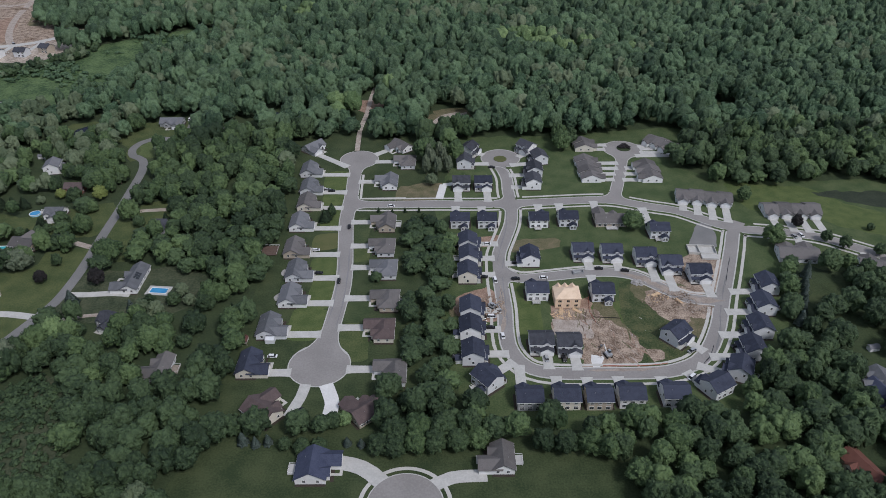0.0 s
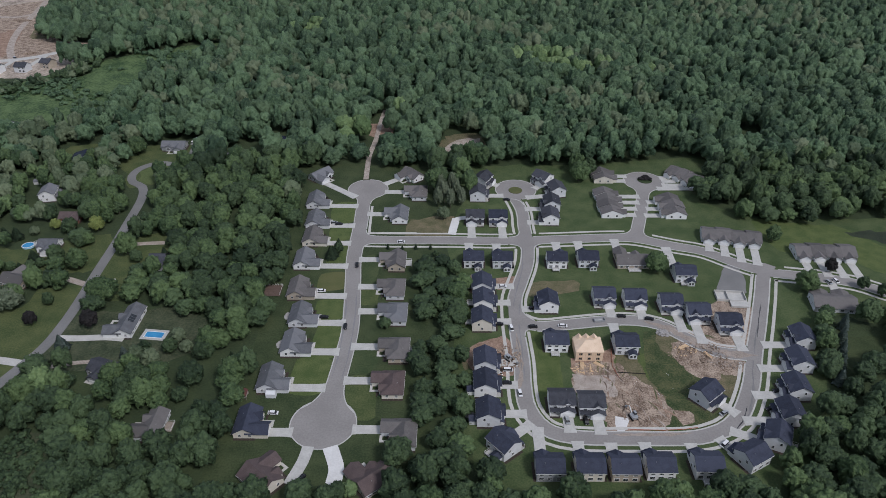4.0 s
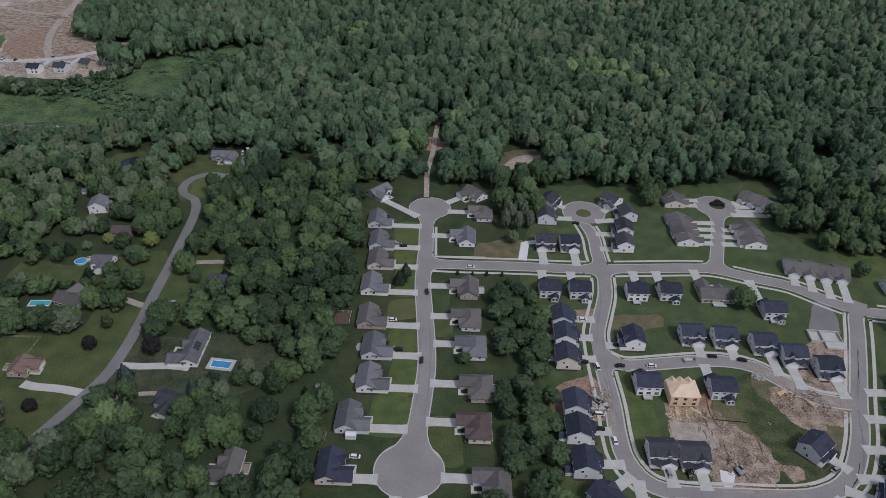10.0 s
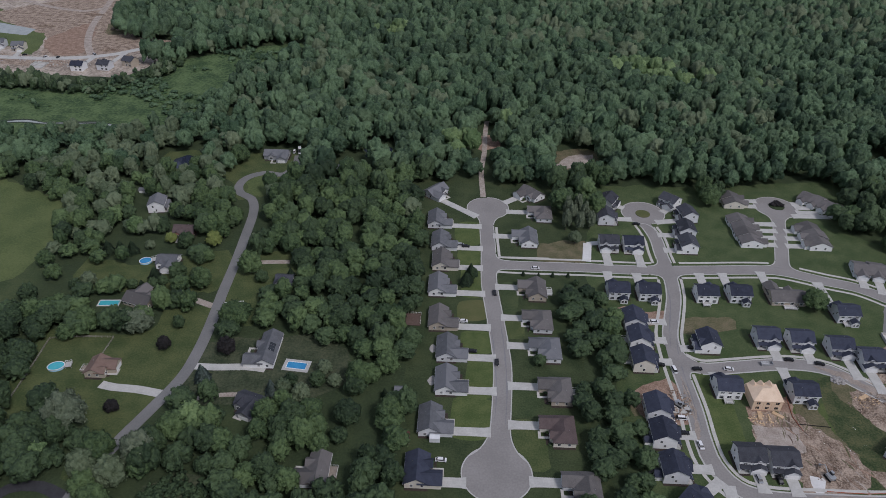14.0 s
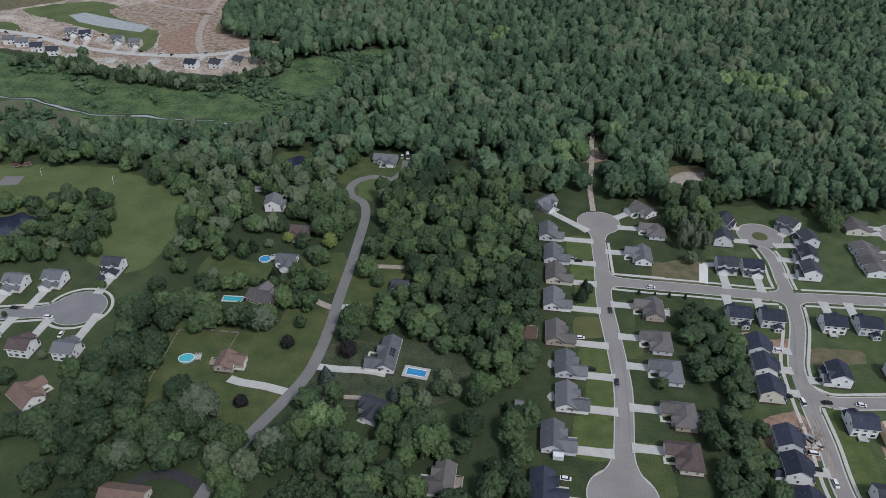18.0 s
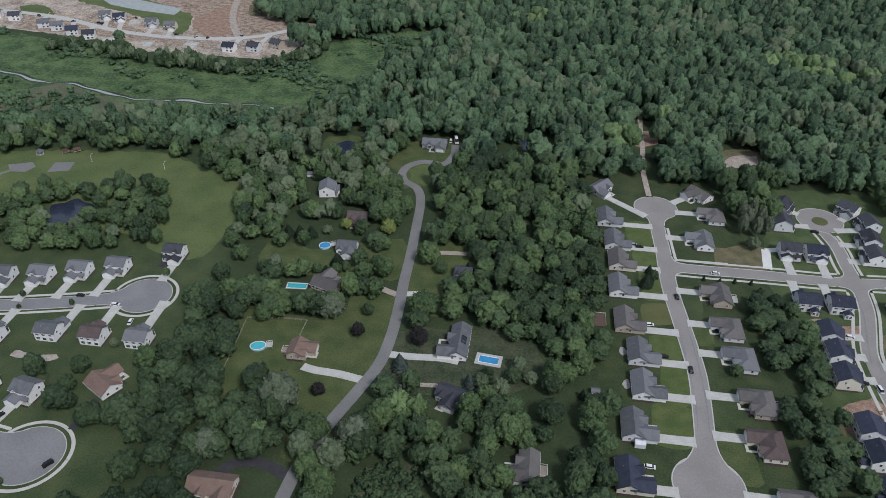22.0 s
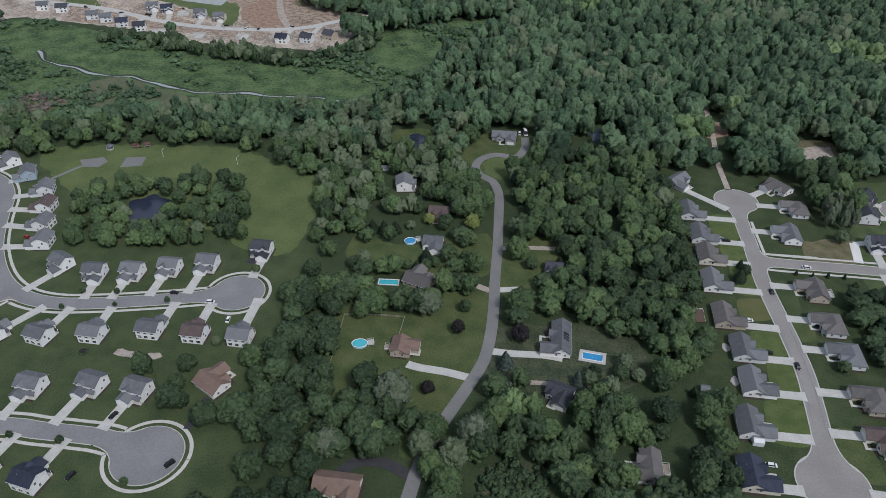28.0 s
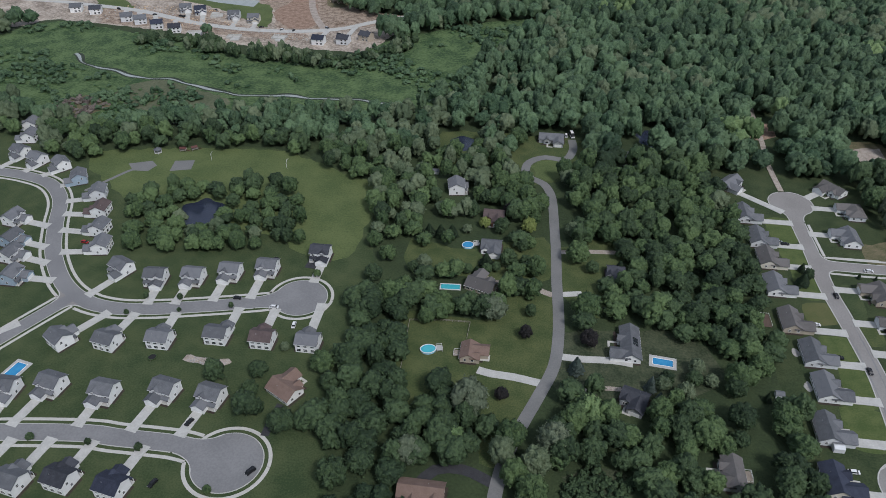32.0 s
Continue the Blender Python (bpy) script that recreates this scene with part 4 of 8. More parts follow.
TREES = {}
LEAF_WORD = {"dry": "dry brown", "hazy_maple": "mid green", "sedge": "mid green", "oak": "dark green", "hazy_oak": "dark green", "maple": "mid green", "ash": "pale grey-green", "silver": "silvery grey-green", "bright": "light lime-green", "gold": "golden yellow", "plum": "dark purple", "spruce": "blue-green", "pine": "dark green"}


def tree(x, y, h=13.0, r=5.0, leaf="oak", rng=np.random.default_rng(3)):
    """A single tree: tapered trunk with limbs, and a crown of leaf clumps. A few of each kind are made and then copied."""
    variant = int(rng.integers(4))
    key = leaf, variant
    needle = leaf in ("spruce", "pine")
    r = r * 1.7 if needle else r
    if key not in TREES:
        t = new("spruce_tree" if needle else "tree")
        tagged(t, f"{LEAF_WORD[leaf]} {'conifer with drooping boughs' if needle else 'leafy tree with a rounded uneven crown'}", "tree", "yard and woodland trees")
        made = np.random.default_rng(40 + variant)
        if needle:
            v, f = conifer(made)
            part("trunk", Geo().tube((0, 0, -0.02), (0, 0, 1.7), 0.035, 0.01, 6), BARK, t)
        else:
            v, f = crown(made, 70, 900, made.uniform(0.9, 1.15), 11)
            part("trunk", trunk_geo(1.3, 0.05, made), BARK, t)
        part("crown", tri_mesh("crown", v, f, LEAF[leaf], False), None, t)
        TREES[key] = t
        t.matrix_basis = Matrix.LocRotScale((x, y, 0), Euler((0, 0, rng.uniform(0, 6.28))), (r, r, h / (2.0 if needle else 1.72)))
        return t
    t = copy_thing(TREES[key], Matrix.Identity(4))
    t.matrix_basis = Matrix.LocRotScale((x, y, 0), Euler((0, 0, rng.uniform(0, 6.28))), (r, r, h / (2.0 if needle else 1.72)))
    return t


CROWNS = {}


def woods(name, spots, leaf, label, clumps=7, sprays=200, seed=5, net=5):
    """Many trees in one mesh: spots are rows of x, y, height, radius."""
    rng = np.random.default_rng(seed)
    if (clumps, sprays, net) not in CROWNS:
        CROWNS[clumps, sprays, net] = [crown(rng, clumps, sprays, rng.uniform(0.85, 1.2), net) for _ in range(12)]
    kinds = CROWNS[clumps, sprays, net]
    vs, fs, k = [], [], 0
    for x, y, h, r in spots:
        v, f = kinds[rng.integers(12)]
        a = rng.uniform(0, 6.28)
        c, s = math.cos(a), math.sin(a)
        vs.append(np.stack([(v[:, 0] * c - v[:, 1] * s) * r + x, (v[:, 0] * s + v[:, 1] * c) * r + y, v[:, 2] * h / 1.72], 1))
        fs.append(f + k)
        k += len(v)
    if not vs:
        return None
    return tagged(new(name, tri_mesh(name, np.concatenate(vs), np.concatenate(fs), LEAF[leaf], False)), label, "trees", "", "stuff")

# ---- the ground ----
ground_grid = Geo()
for j in range(41):
    for i in range(41):
        ground_grid.v.append((-4000 + 200 * i, -4000 + 200 * j, 0.0))
ground_grid.f = [(j * 41 + i, j * 41 + i + 1, j * 41 + i + 42, j * 41 + i + 41) for j in range(40) for i in range(40)]
tagged(new("ground", ground_grid.mesh("ground", FLOOR)), "dark green rough grass and woodland floor", "ground", "", "structure")

street_lots_edge = natural([(-108.6, 497.5), (-15.3, 503.6), (-11.7, 485.6), (-11.3, 446.3), (-1.4, 418.4), (-4.3, 392.6), (-18, 381.2), (-15.5, 343.1), (-13.9, 318.2), (-15.2, 279), (-8.6, 240.2), (11.2, 233.3), (-23.8, 231.9), (-22.5, 209.2), (-98, 209.8), (-101.5, 237.9), (-101.9, 239.4), (-97.8, 268.8), (-98.8, 298.9), (-101.1, 352.1), (-104.6, 427.8)], 1.6)
patch("lawn", street_lots_edge, LAWN, 0.020, "green lawns on both sides of the street")
loop_lots_edge = natural([(5.6, 498.5), (87.7, 503.7), (184.4, 514), (164.3, 455.7), (191.5, 430.5), (296.5, 430.6), (344.9, 428.3), (277.6, 314.8), (216, 326), (190.3, 331.7), (177, 287.1), (162.3, 253.8), (140.4, 230.3), (108, 213.3), (50.9, 213.1), (17.8, 215), (5, 236.8), (1.4, 271.5), (-1.6, 267.2), (0.3, 322.9), (0.7, 357.6), (-5.9, 392.5), (-3.1, 418.3), (7, 461.1)], 1.6)
patch("lawn", loop_lots_edge, LOOP_LAWN, 0.030, "green lawns and building plots round the loop street")
south_lots_edge = natural([(-98, 209.8), (-22.8, 213.8), (39.1, 213.2), (73.2, 195.1), (64.2, 152.9), (-97.2, 154.1)], 1.6)
patch("lawn", south_lots_edge, LAWN, 0.025, "dark green lawns round the southern turning place")
rural_lawn_edge = natural([(-284.9, 329.0), (-243.4, 330.6), (-229.1, 332.7), (-227.9, 349.5), (-204.4, 354.9), (-202.0, 331.4), (-206.6, 294.6), (-215.9, 267.2), (-221.9, 243.2), (-232.3, 241.7), (-233.5, 258.2), (-235.1, 272.7), (-251.1, 273.8), (-273.8, 270.5)], 1.2)
patch("lawn", rural_lawn_edge, OPEN_LAWN, 0.022, "open lawn beside the country road")
rural_back_lawn_edge = natural([(-287.2, 393.6), (-253.4, 390), (-210.2, 407.4), (-208.1, 367.6), (-282, 364.7)], 1.6)
patch("lawn", rural_back_lawn_edge, OPEN_LAWN, 0.024, "lawn behind the trees with a round pool")
pool_lawn_edge = natural([(-199.3, 325.9), (-142.2, 334.1), (-122.6, 311.5), (-136.7, 293.5), (-189.9, 284.2), (-201.4, 287.7)], 1.6)
patch("lawn", pool_lawn_edge, SCRUB_GRASS, 0.026, "lawn round the house with the long pool")
hedge_lawn_edge = natural([(-200.2, 397.5), (-162.8, 408.4), (-179.4, 341.5), (-199.6, 352.1)], 1.6)
patch("lawn", hedge_lawn_edge, OPEN_LAWN, 0.028, "lawn strip beside the country road")
circle_lawn_edge = natural([(-252, 530), (-187.7, 530.3), (-193.8, 480.1), (-222, 464.8), (-231, 485), (-246, 512)], 1.6)
patch("lawn", circle_lawn_edge, OPEN_LAWN, 0.029, "lawn round the road's turning loop")
west_lots_edge = natural([(-696.8, 504.9), (-614.2, 488), (-527.3, 453.7), (-524, 470.3), (-467, 484.2), (-397.3, 488.2), (-350.7, 467), (-317.7, 449.7), (-307.9, 387.9), (-301.4, 337.7), (-300.6, 297.5), (-350, 284.7), (-349.9, 263.1), (-319.8, 244.8), (-302.7, 187.5), (-451.6, 166.2)], 1.6)
patch("lawn", west_lots_edge, WEST_LAWN, 0.021, "wide lawns of the western houses")
river_meadow_edge = natural([(-784.5, 581.5), (-738.3, 670.9), (-698.4, 711.3), (-538.2, 669.3), (-416.2, 639.3), (-359.5, 708.7), (-279.7, 766.3), (-195.5, 789.6), (-238.1, 718.4), (-269.1, 656.1), (-291.5, 601.3), (-304.2, 564), (-328.7, 552.6), (-388.2, 542.3), (-497, 521.3), (-552.9, 498.5), (-644.4, 532.5)], 1.6)
patch("meadow", river_meadow_edge, MEADOW, 0.023, "rough green meadow along a stream")
far_site_edge = natural([(-1052.8, 675.4), (-749.9, 687.9), (-706.8, 715.1), (-579.7, 699.1), (-501.9, 674.4), (-426.1, 673.7), (-384, 674.1), (-361.8, 720.3), (-346.2, 773.6), (-352.4, 763.2), (-425.3, 785.4), (-471.3, 923.2), (-540.7, 1088.6), (-867.5, 1024.9), (-969.3, 940.8)], 1.6)
patch("building_site", far_site_edge, SITE, 0.027, "bare earth of a distant building site")
meadow_arm_edge = natural([(-350.2, 708.9), (-331.8, 722.9), (-283.2, 757.0), (-230.1, 783.1), (-205.0, 790.8), (-200.5, 774.3), (-238.9, 725.9), (-262.2, 689.4), (-281.9, 658.7), (-281.5, 612.5), (-276.2, 579.5), (-299.7, 581.2)], 2.0)
patch("meadow", meadow_arm_edge, MEADOW, 0.0245, "rough green meadow reaching into the woods")
OPEN = [meadow_arm_edge, street_lots_edge, loop_lots_edge, south_lots_edge, rural_lawn_edge, rural_back_lawn_edge, pool_lawn_edge, hedge_lawn_edge, circle_lawn_edge, west_lots_edge, river_meadow_edge, far_site_edge]

# ---- streets ----
road("road", [(-58.7, 465.6), (-59.7, 443.4), (-59.1, 418.1), (-59.1, 384.2), (-57, 359.2), (-54.9, 336.7), (-53.7, 316.2), (-54.5, 297.5), (-55.7, 280.3), (-57, 264.6), (-58, 254.3)], 8.1, ASPHALT, "pale grey asphalt street between rows of low houses", kerb=0.5)
road_head("road", -58.7, 465.6, 13.2, ASPHALT, "round turning place at the street's north end", kerb=0.5)
road_head("road", -58, 253.7, 14.2, ASPHALT, "round turning place at the street's south end", kerb=0.5)
road("road", [(-57.4, 402.3), (-37.3, 401.8), (-4.9, 402), (27.4, 401.5), (60.1, 403.4), (93.2, 405.8), (109.1, 405), (130.6, 397), (146.8, 391.2), (162.4, 378.9), (175.2, 370.9), (190.9, 367.6), (206.7, 364.9), (221.5, 360.3), (234.1, 351.7), (250.1, 339.3), (277.6, 314.8)], 8.0, ASPHALT, "pale grey asphalt street crossing the estate", kerb=0.5, walks=(7.4, -7.4))
road("road", [(39.3, 456.2), (43.1, 436.5), (42.9, 418), (43.4, 400.8), (41.5, 379.3), (36.2, 359.5), (32.2, 345.6), (31.2, 332.7), (31.1, 316.6), (31.7, 294.7), (31.0, 277), (32, 263.5), (38.2, 252), (50, 247.2), (73.9, 246.6), (98.5, 247), (110.3, 249.7), (119.2, 254.4), (126.9, 262.8), (134.5, 275.7), (139.1, 285.5), (145.7, 302), (155.7, 324.7), (166.2, 349.8), (172.8, 366.2), (180.5, 377.8)], 6.9, ASPHALT, "pale grey asphalt loop street with kerbs", kerb=0.7, walks=(5.7, -7.0))
road_head("road", 41.1, 466, 13.4, ASPHALT, "round turning place with a grass island", kerb=0.6)
road("road", [(28.9, 329.4), (41.6, 321.2), (59.5, 323.1), (74.6, 325.5), (89.6, 326.5), (103.7, 323.2), (115.7, 312.6), (127.2, 302.9), (145.2, 299.5)], 7.3, ASPHALT, "grey asphalt street past new houses and building plots", kerb=0.7, walks=(5.8,))
road("road", [(110.1, 407.9), (116.8, 428.3), (124.4, 454.5), (130.2, 478.8)], 7.2, ASPHALT, "short grey asphalt street to attached houses", kerb=0.5)
road_head("road", 130.2, 478.8, 13.4, ASPHALT, "round turning place with a planted island", kerb=0.5)
road("road", [(-226.5, 207.4), (-223.8, 235.4), (-220.9, 249.9), (-215.7, 265.8), (-209.2, 283.2), (-203, 301.9), (-201.2, 321.6), (-201.5, 342.8), (-202.8, 365.9), (-203.6, 391.6), (-205.2, 419.9), (-207.6, 451.4), (-213.2, 467.3), (-221.5, 473.3), (-225.8, 483.1), (-223.3, 495), (-213.1, 502.7), (-199.5, 501.5), (-194.1, 516), (-195, 531.1)], 5.8, OLD_ASPHALT, "grey country road that ends in a loop", verge=11)
road("road", [(-334.3, 334.4), (-359.5, 326.7), (-387.4, 319.5), (-410.2, 314.5), (-429.9, 312.2), (-449, 315.8), (-468.3, 328.3), (-488, 351.3), (-503, 377.8), (-515.8, 404.5), (-531.6, 420.9), (-550.4, 428.4), (-576.2, 432.2), (-629, 435.4)], 8.6, WEST_ASPHALT, "grey asphalt street with footpaths among the western houses", kerb=0.4, walks=(7.0, -7.0))
road_head("road", -336.7, 334.1, 14, WEST_ASPHALT, "round turning place of the western street", kerb=0.4, walk=2.9)
road("road", [(-456.7, 317.5), (-466.7, 298.6), (-474.8, 282.7), (-489.5, 253.8)], 8.2, WEST_ASPHALT, "grey asphalt side street", kerb=0.4, walks=(6.8, -6.8))
road("road", [(-334.9, 228.4), (-355.7, 233.6), (-371.1, 234.1), (-388.2, 233.8), (-402, 234), (-438.5, 229.4), (-473.7, 222.8)], 8.6, WEST_ASPHALT, "grey asphalt street in front of the southern western houses", kerb=0.4, walks=(7.2, -7.2))
road_head("road", -335.6, 228.3, 14.8, WEST_ASPHALT, "broad round turning place with a footpath", kerb=0.4, walk=2.9)
road("road", [(-15, 178.3), (-13.1, 131.1)], 9, ASPHALT, "grey asphalt street entering from the south", kerb=0.5)
road_head("road", -14.9, 175.8, 14.5, ASPHALT, "round turning place with a pale footpath round it", kerb=0.5, walk=2.9)
road("road", [(-61.6, 479.4), (-62.5, 502.1), (-62.6, 518.9), (-60.2, 546), (-59.4, 575.5), (-57.6, 602.2)], 3.6, GRAVEL, "bare earth track running into the woods", category='track', verge=5)
road("road", [(-1014.1, 774.2), (-765.6, 769.1), (-703.7, 762.8), (-634.5, 750.8), (-568.5, 726.1), (-511.6, 714.8), (-460.7, 715.7), (-419.1, 727.7), (-390.6, 750.8), (-360.3, 771.7)], 8, CONCRETE, "pale street of the distant building site")
for i, j in ((0, 1), (1, 2), (1, 4), (2, 3), (6, 7)):
    fillet(i, j)
for i, k, reach in ((0, 0, 8.0), (0, 1, 13.0), (2, 2, 8.0), (4, 3, 9.0)):
    head_fillet(i, k, reach)
for i, k in ((6, 4), (8, 5)):
    head_fillet(i, k, 10.0, 0.4, WEST_ASPHALT)
kerbs_and_walks()

# ---- houses along the straight street ----
ranch(-93.4, 482.5, 50, flip=-1, group='low houses along the straight street', roof='grey', wall='pale')
ranch(-91.3, 446.4, 90, flip=-1, group='low houses along the straight street', roof='grey')
ranch(-87.8, 421.9, 90, flip=-1, group='low houses along the straight street', roof='grey')
ranch(-86.4, 401.8, 90, flip=-1, group='low houses along the straight street', roof='taupe', wall='cream')
ranch(-87.3, 377.7, 90, flip=-1, group='low houses along the straight street', roof='grey', wall='white')
ranch(-85.7, 349.4, 90, flip=-1, group='low houses along the straight street', roof='taupe', wall='tan')
ranch(-80.7, 326.5, 90, flip=-1, group='low houses along the straight street', roof='grey', wall='pale', yard='patio')
ranch(-80.4, 304.2, 90, flip=-1, group='low houses along the straight street', roof='grey', wall='white', yard='patio')
ranch(-86.5, 279.4, 90, flip=-1, group='low houses along the straight street', roof='grey', wall='pale', yard='shed')
ranch(-90.3, 252.4, 90, flip=-1, group='low houses along the straight street', roof='navy', wall='cream')
ranch(-29.5, 482.8, -50, flip=-1, group='low houses along the straight street', roof='taupe', wall='white')
ranch(-23.7, 457.5, -90, flip=-1, group='low houses along the straight street', roof='taupe', wall='pale', style='hip')
ranch(-34.7, 428.2, -90, flip=-1, group='low houses along the straight street', roof='grey', wall='white')
ranch(-33.5, 376.5, -90, flip=-1, group='low houses along the straight street', roof='taupe', wall='tan', yard='deck')
ranch(-32.6, 350, -90, flip=-1, group='low houses along the straight street', roof='taupe', wall='pale', style='hip')
ranch(-30.3, 328.3, -90, flip=-1, group='low houses along the straight street', roof='grey', wall='pale', style='hip')
ranch(-27.8, 300.2, -90, flip=-1, group='low houses along the straight street', roof='taupe', wall='tan', style='hip', yard='deck')
ranch(-29, 276.3, -90, flip=-1, group='low houses along the straight street', roof='plum', wall='cream', style='hip')
ranch(-22.1, 246.3, -90, flip=-1, group='low houses along the straight street', roof='taupe', wall='pale', style='hip')
ranch(-78.3, 222.7, 140, roof='plum', wall='cream', w=15.0, d=11.0, drive=False, group='low houses along the straight street')
ranch(-33.3, 222.3, -140, roof='plum', wall='tan', w=14.0, d=10.0, drive=False, group='low houses along the straight street')
ranch(-52.2, 192.8, 90, roof='blue', wall='white', w=14.0, d=12.0, yard='deck', group='low houses along the straight street')
ranch(23.4, 196.4, -90, roof='taupe', wall='white', w=13.0, d=9.0, yard='deck', group='low houses along the straight street')
# ---- houses round the loop street ----
two_storey(19.1, 474.4, 60, roof='coal')
two_storey(15, 454.8, 90, roof='coal')
two_storey(12.4, 425.1, 0, roof='coal', flip=-1)
two_storey(26.7, 424.7, 0, roof='navy', wall='white')
two_storey(60.4, 477, -45, roof='coal', wall='white')
two_storey(67.7, 460.8, -80, roof='coal')
two_storey(62.4, 442.2, -90, roof='coal')
two_storey(59.7, 425.4, -90, roof='coal', wall='white')
two_storey(10.4, 377.5, 180, yard='sunroom')
two_storey(26.8, 377.4, 180, yard='sunroom')
two_storey(57.9, 377.6, 180, wall='white', yard='deck', flip=-1)
two_storey(75.8, 378.6, 180, yard='sunroom')
two_storey(127.3, 364.7, 180, yard='sunroom deck')
two_storey(14.3, 352.9, 90, roof='navy', yard='deck')
two_storey(14.4, 338.2, 90, wall='white', yard='deck')
two_storey(13.3, 322.3, 90, wall='cream', yard='deck')
two_storey(13.7, 291.2, 90)
two_storey(13.2, 275.9, 90, wall='white', yard='sunroom')
two_storey(13.8, 257.9, 90, yard='patio sunroom')
two_storey(48.6, 337.4, -90, wall='white')
two_storey(78.8, 343.3, 0, flip=1)
two_storey(94.9, 342, 0, wall='white')
two_storey(49.1, 306.1, 180, wall='white', yard='deck')
two_storey(82.9, 304.8, 180, wall='pale', yard='sunroom')
two_storey(46.6, 265.8, 0, roof='coal', wall='white')
two_storey(59.6, 264.4, 0, roof='coal')
ranch(101.4, 378.4, 180, roof='taupe', wall='tan', w=18.0, d=11.0, group='low houses along the straight street', yard='deck')
two_storey(112.9, 338, 0)
two_storey(125, 330.1, 0, flip=-1)
two_storey(138.4, 321.8, 0)
two_storey(112.5, 271, 40)
two_storey(171.2, 310.1, -90)
two_storey(163.1, 293.1, -90, yard='deck')
two_storey(154.8, 275.2, -90)
two_storey(145.9, 259.5, -90, yard='deck')
two_storey(135.3, 245.7, -115, yard='deck')
two_storey(19.7, 240.6, 130, yard='deck sunroom')
two_storey(121.1, 235.2, -150)
two_storey(37.3, 228.6, 180, wall='grey')
two_storey(53.5, 228.9, 180, wall='cream')
two_storey(67.4, 228.7, 180, wall='tan')
two_storey(81.7, 229.6, 180, wall='white')
two_storey(101.1, 230.3, 180, wall='pale', yard='deck')
# ---- attached houses ----
row_houses(102.1, 482.4, 90, units=2, uw=7.0, roof='taupe', wall='cream')
row_houses(99.4, 444.9, 90, units=4, uw=8.0, roof='taupe', wall='white')
row_houses(160.7, 481.6, -50, units=4, uw=7.0, roof='taupe', wall='white', aim=-90)
row_houses(139.8, 440.9, -90, units=3, uw=8.5, roof='taupe', wall='white')
row_houses(166.3, 405, -12, units=4, uw=8.6, roof='taupe', wall='pale')
row_houses(215.2, 388.7, -3, units=4, uw=8.6, roof='taupe', wall='pale')
row_houses(200, 340.6, 172, units=2, uw=11.0, roof='taupe', wall='pale')
row_houses(239.5, 326.2, 160, units=2, uw=11.0, roof='taupe', wall='pale')
# ---- houses by the country road ----
ranch(192.7, 231, -75, roof='blue', wall='white', w=14.0, d=9.0, group='houses by the country road', drive=False)
shed(204.1, 261.6, 10, w=5.0, d=3.0, wall='white')
shed(197, 277.1, 60, w=3.6, d=3.0, wall='pale')
ranch(-166.8, 320.6, -90, roof='grey', wall='white', w=22.0, d=9.0, yard='solar', group='houses by the country road', drive=False)
ranch(-166.7, 286.2, -20, roof='coal', wall='grey', w=11.5, d=8.0, group='houses by the country road', drive=False)
ranch(-130, 250.4, -90, roof='taupe', wall='pale', w=15.0, d=8.0, yard='deck dark', group='houses by the country road', drive=False)
ranch(-243.5, 304.2, 90, roof='brown', wall='tan', w=10.5, d=8.0, yard='deck dark', group='houses by the country road', drive=False)
ranch(-242.9, 355.3, 160, roof='taupe', wall='tan', group='houses by the country road', drive=False)
ranch(-240.7, 391.8, 0, roof='grey', wall='white', w=11.0, group='houses by the country road', drive=False)
ranch(-209.8, 528.3, 0, roof='grey', wall='grey', w=17.0, group='houses by the country road', drive=False)
ranch(-156.9, 508.2, 0, roof='grey', wall='pale', group='houses by the country road', drive=False)
two_storey(-268.6, 451.3, 100, roof='grey', wall='white', group='houses by the country road', drive=False)
shed(-285.7, 471.5, 0, w=5.0, d=4.0, wall='white')
ranch(-241.8, 423.5, 0, roof='plum', wall='brick', w=12.0, group='houses by the country road', drive=False)
ranch(-171.2, 377.3, 0, roof='coal', wall='grey', w=9.0, d=8.0, group='houses by the country road', drive=False)
ranch(-323.8, 268.7, 150, roof='brown', wall='white', w=14.0, d=10.0, group='houses by the country road', drive=False)
ranch(-253.5, 224, 0, roof='brown', wall='cream', w=18.0, d=10.0, group='houses by the country road', drive=False)
shed(-101.8, 297.8, 0)
ranch(164.9, 188.8, -70, roof='red', wall='cream', w=20.0, d=9.0, group='houses by the country road', drive=False)
ranch(196.1, 238.7, -90, roof='grey', wall='white', w=13.0, group='houses by the country road', drive=False)
# ---- western houses ----
two_storey(-440.8, 342.4, -25, roof='grey', wall='white', wing=4.5, w=10.5, d=9.0, group='western houses with footpaths')
two_storey(-418.4, 337.4, 5, roof='grey', wall='white', wing=4.5, w=10.5, d=9.0, group='western houses with footpaths')
two_storey(-398.3, 340.8, 0, roof='grey', wall='white', wing=4.5, w=10.5, d=9.0, flip=-1, group='western houses with footpaths')
two_storey(-379.8, 347.4, 0, roof='grey', wall='white', wing=4.5, w=10.5, d=9.0, flip=-1, group='western houses with footpaths')
two_storey(-360.8, 353.7, 0, roof='grey', wall='white', wing=4.5, w=10.5, d=9.0, flip=-1, group='western houses with footpaths')
two_storey(-335.5, 370.4, 0, roof='coal', wall='white', wing=4.5, w=10.5, d=9.0, group='western houses with footpaths')
two_storey(-493.4, 412.7, -70, roof='grey', wall='pale', wing=4.5, w=10.5, d=9.0, group='western houses with footpaths')
two_storey(-481.8, 394.5, -85, roof='plum', wall='white', wing=4.5, w=10.5, d=9.0, group='western houses with footpaths')
two_storey(-472.4, 376.1, -90, roof='grey', wall='white', wing=4.5, w=10.5, d=9.0, group='western houses with footpaths')
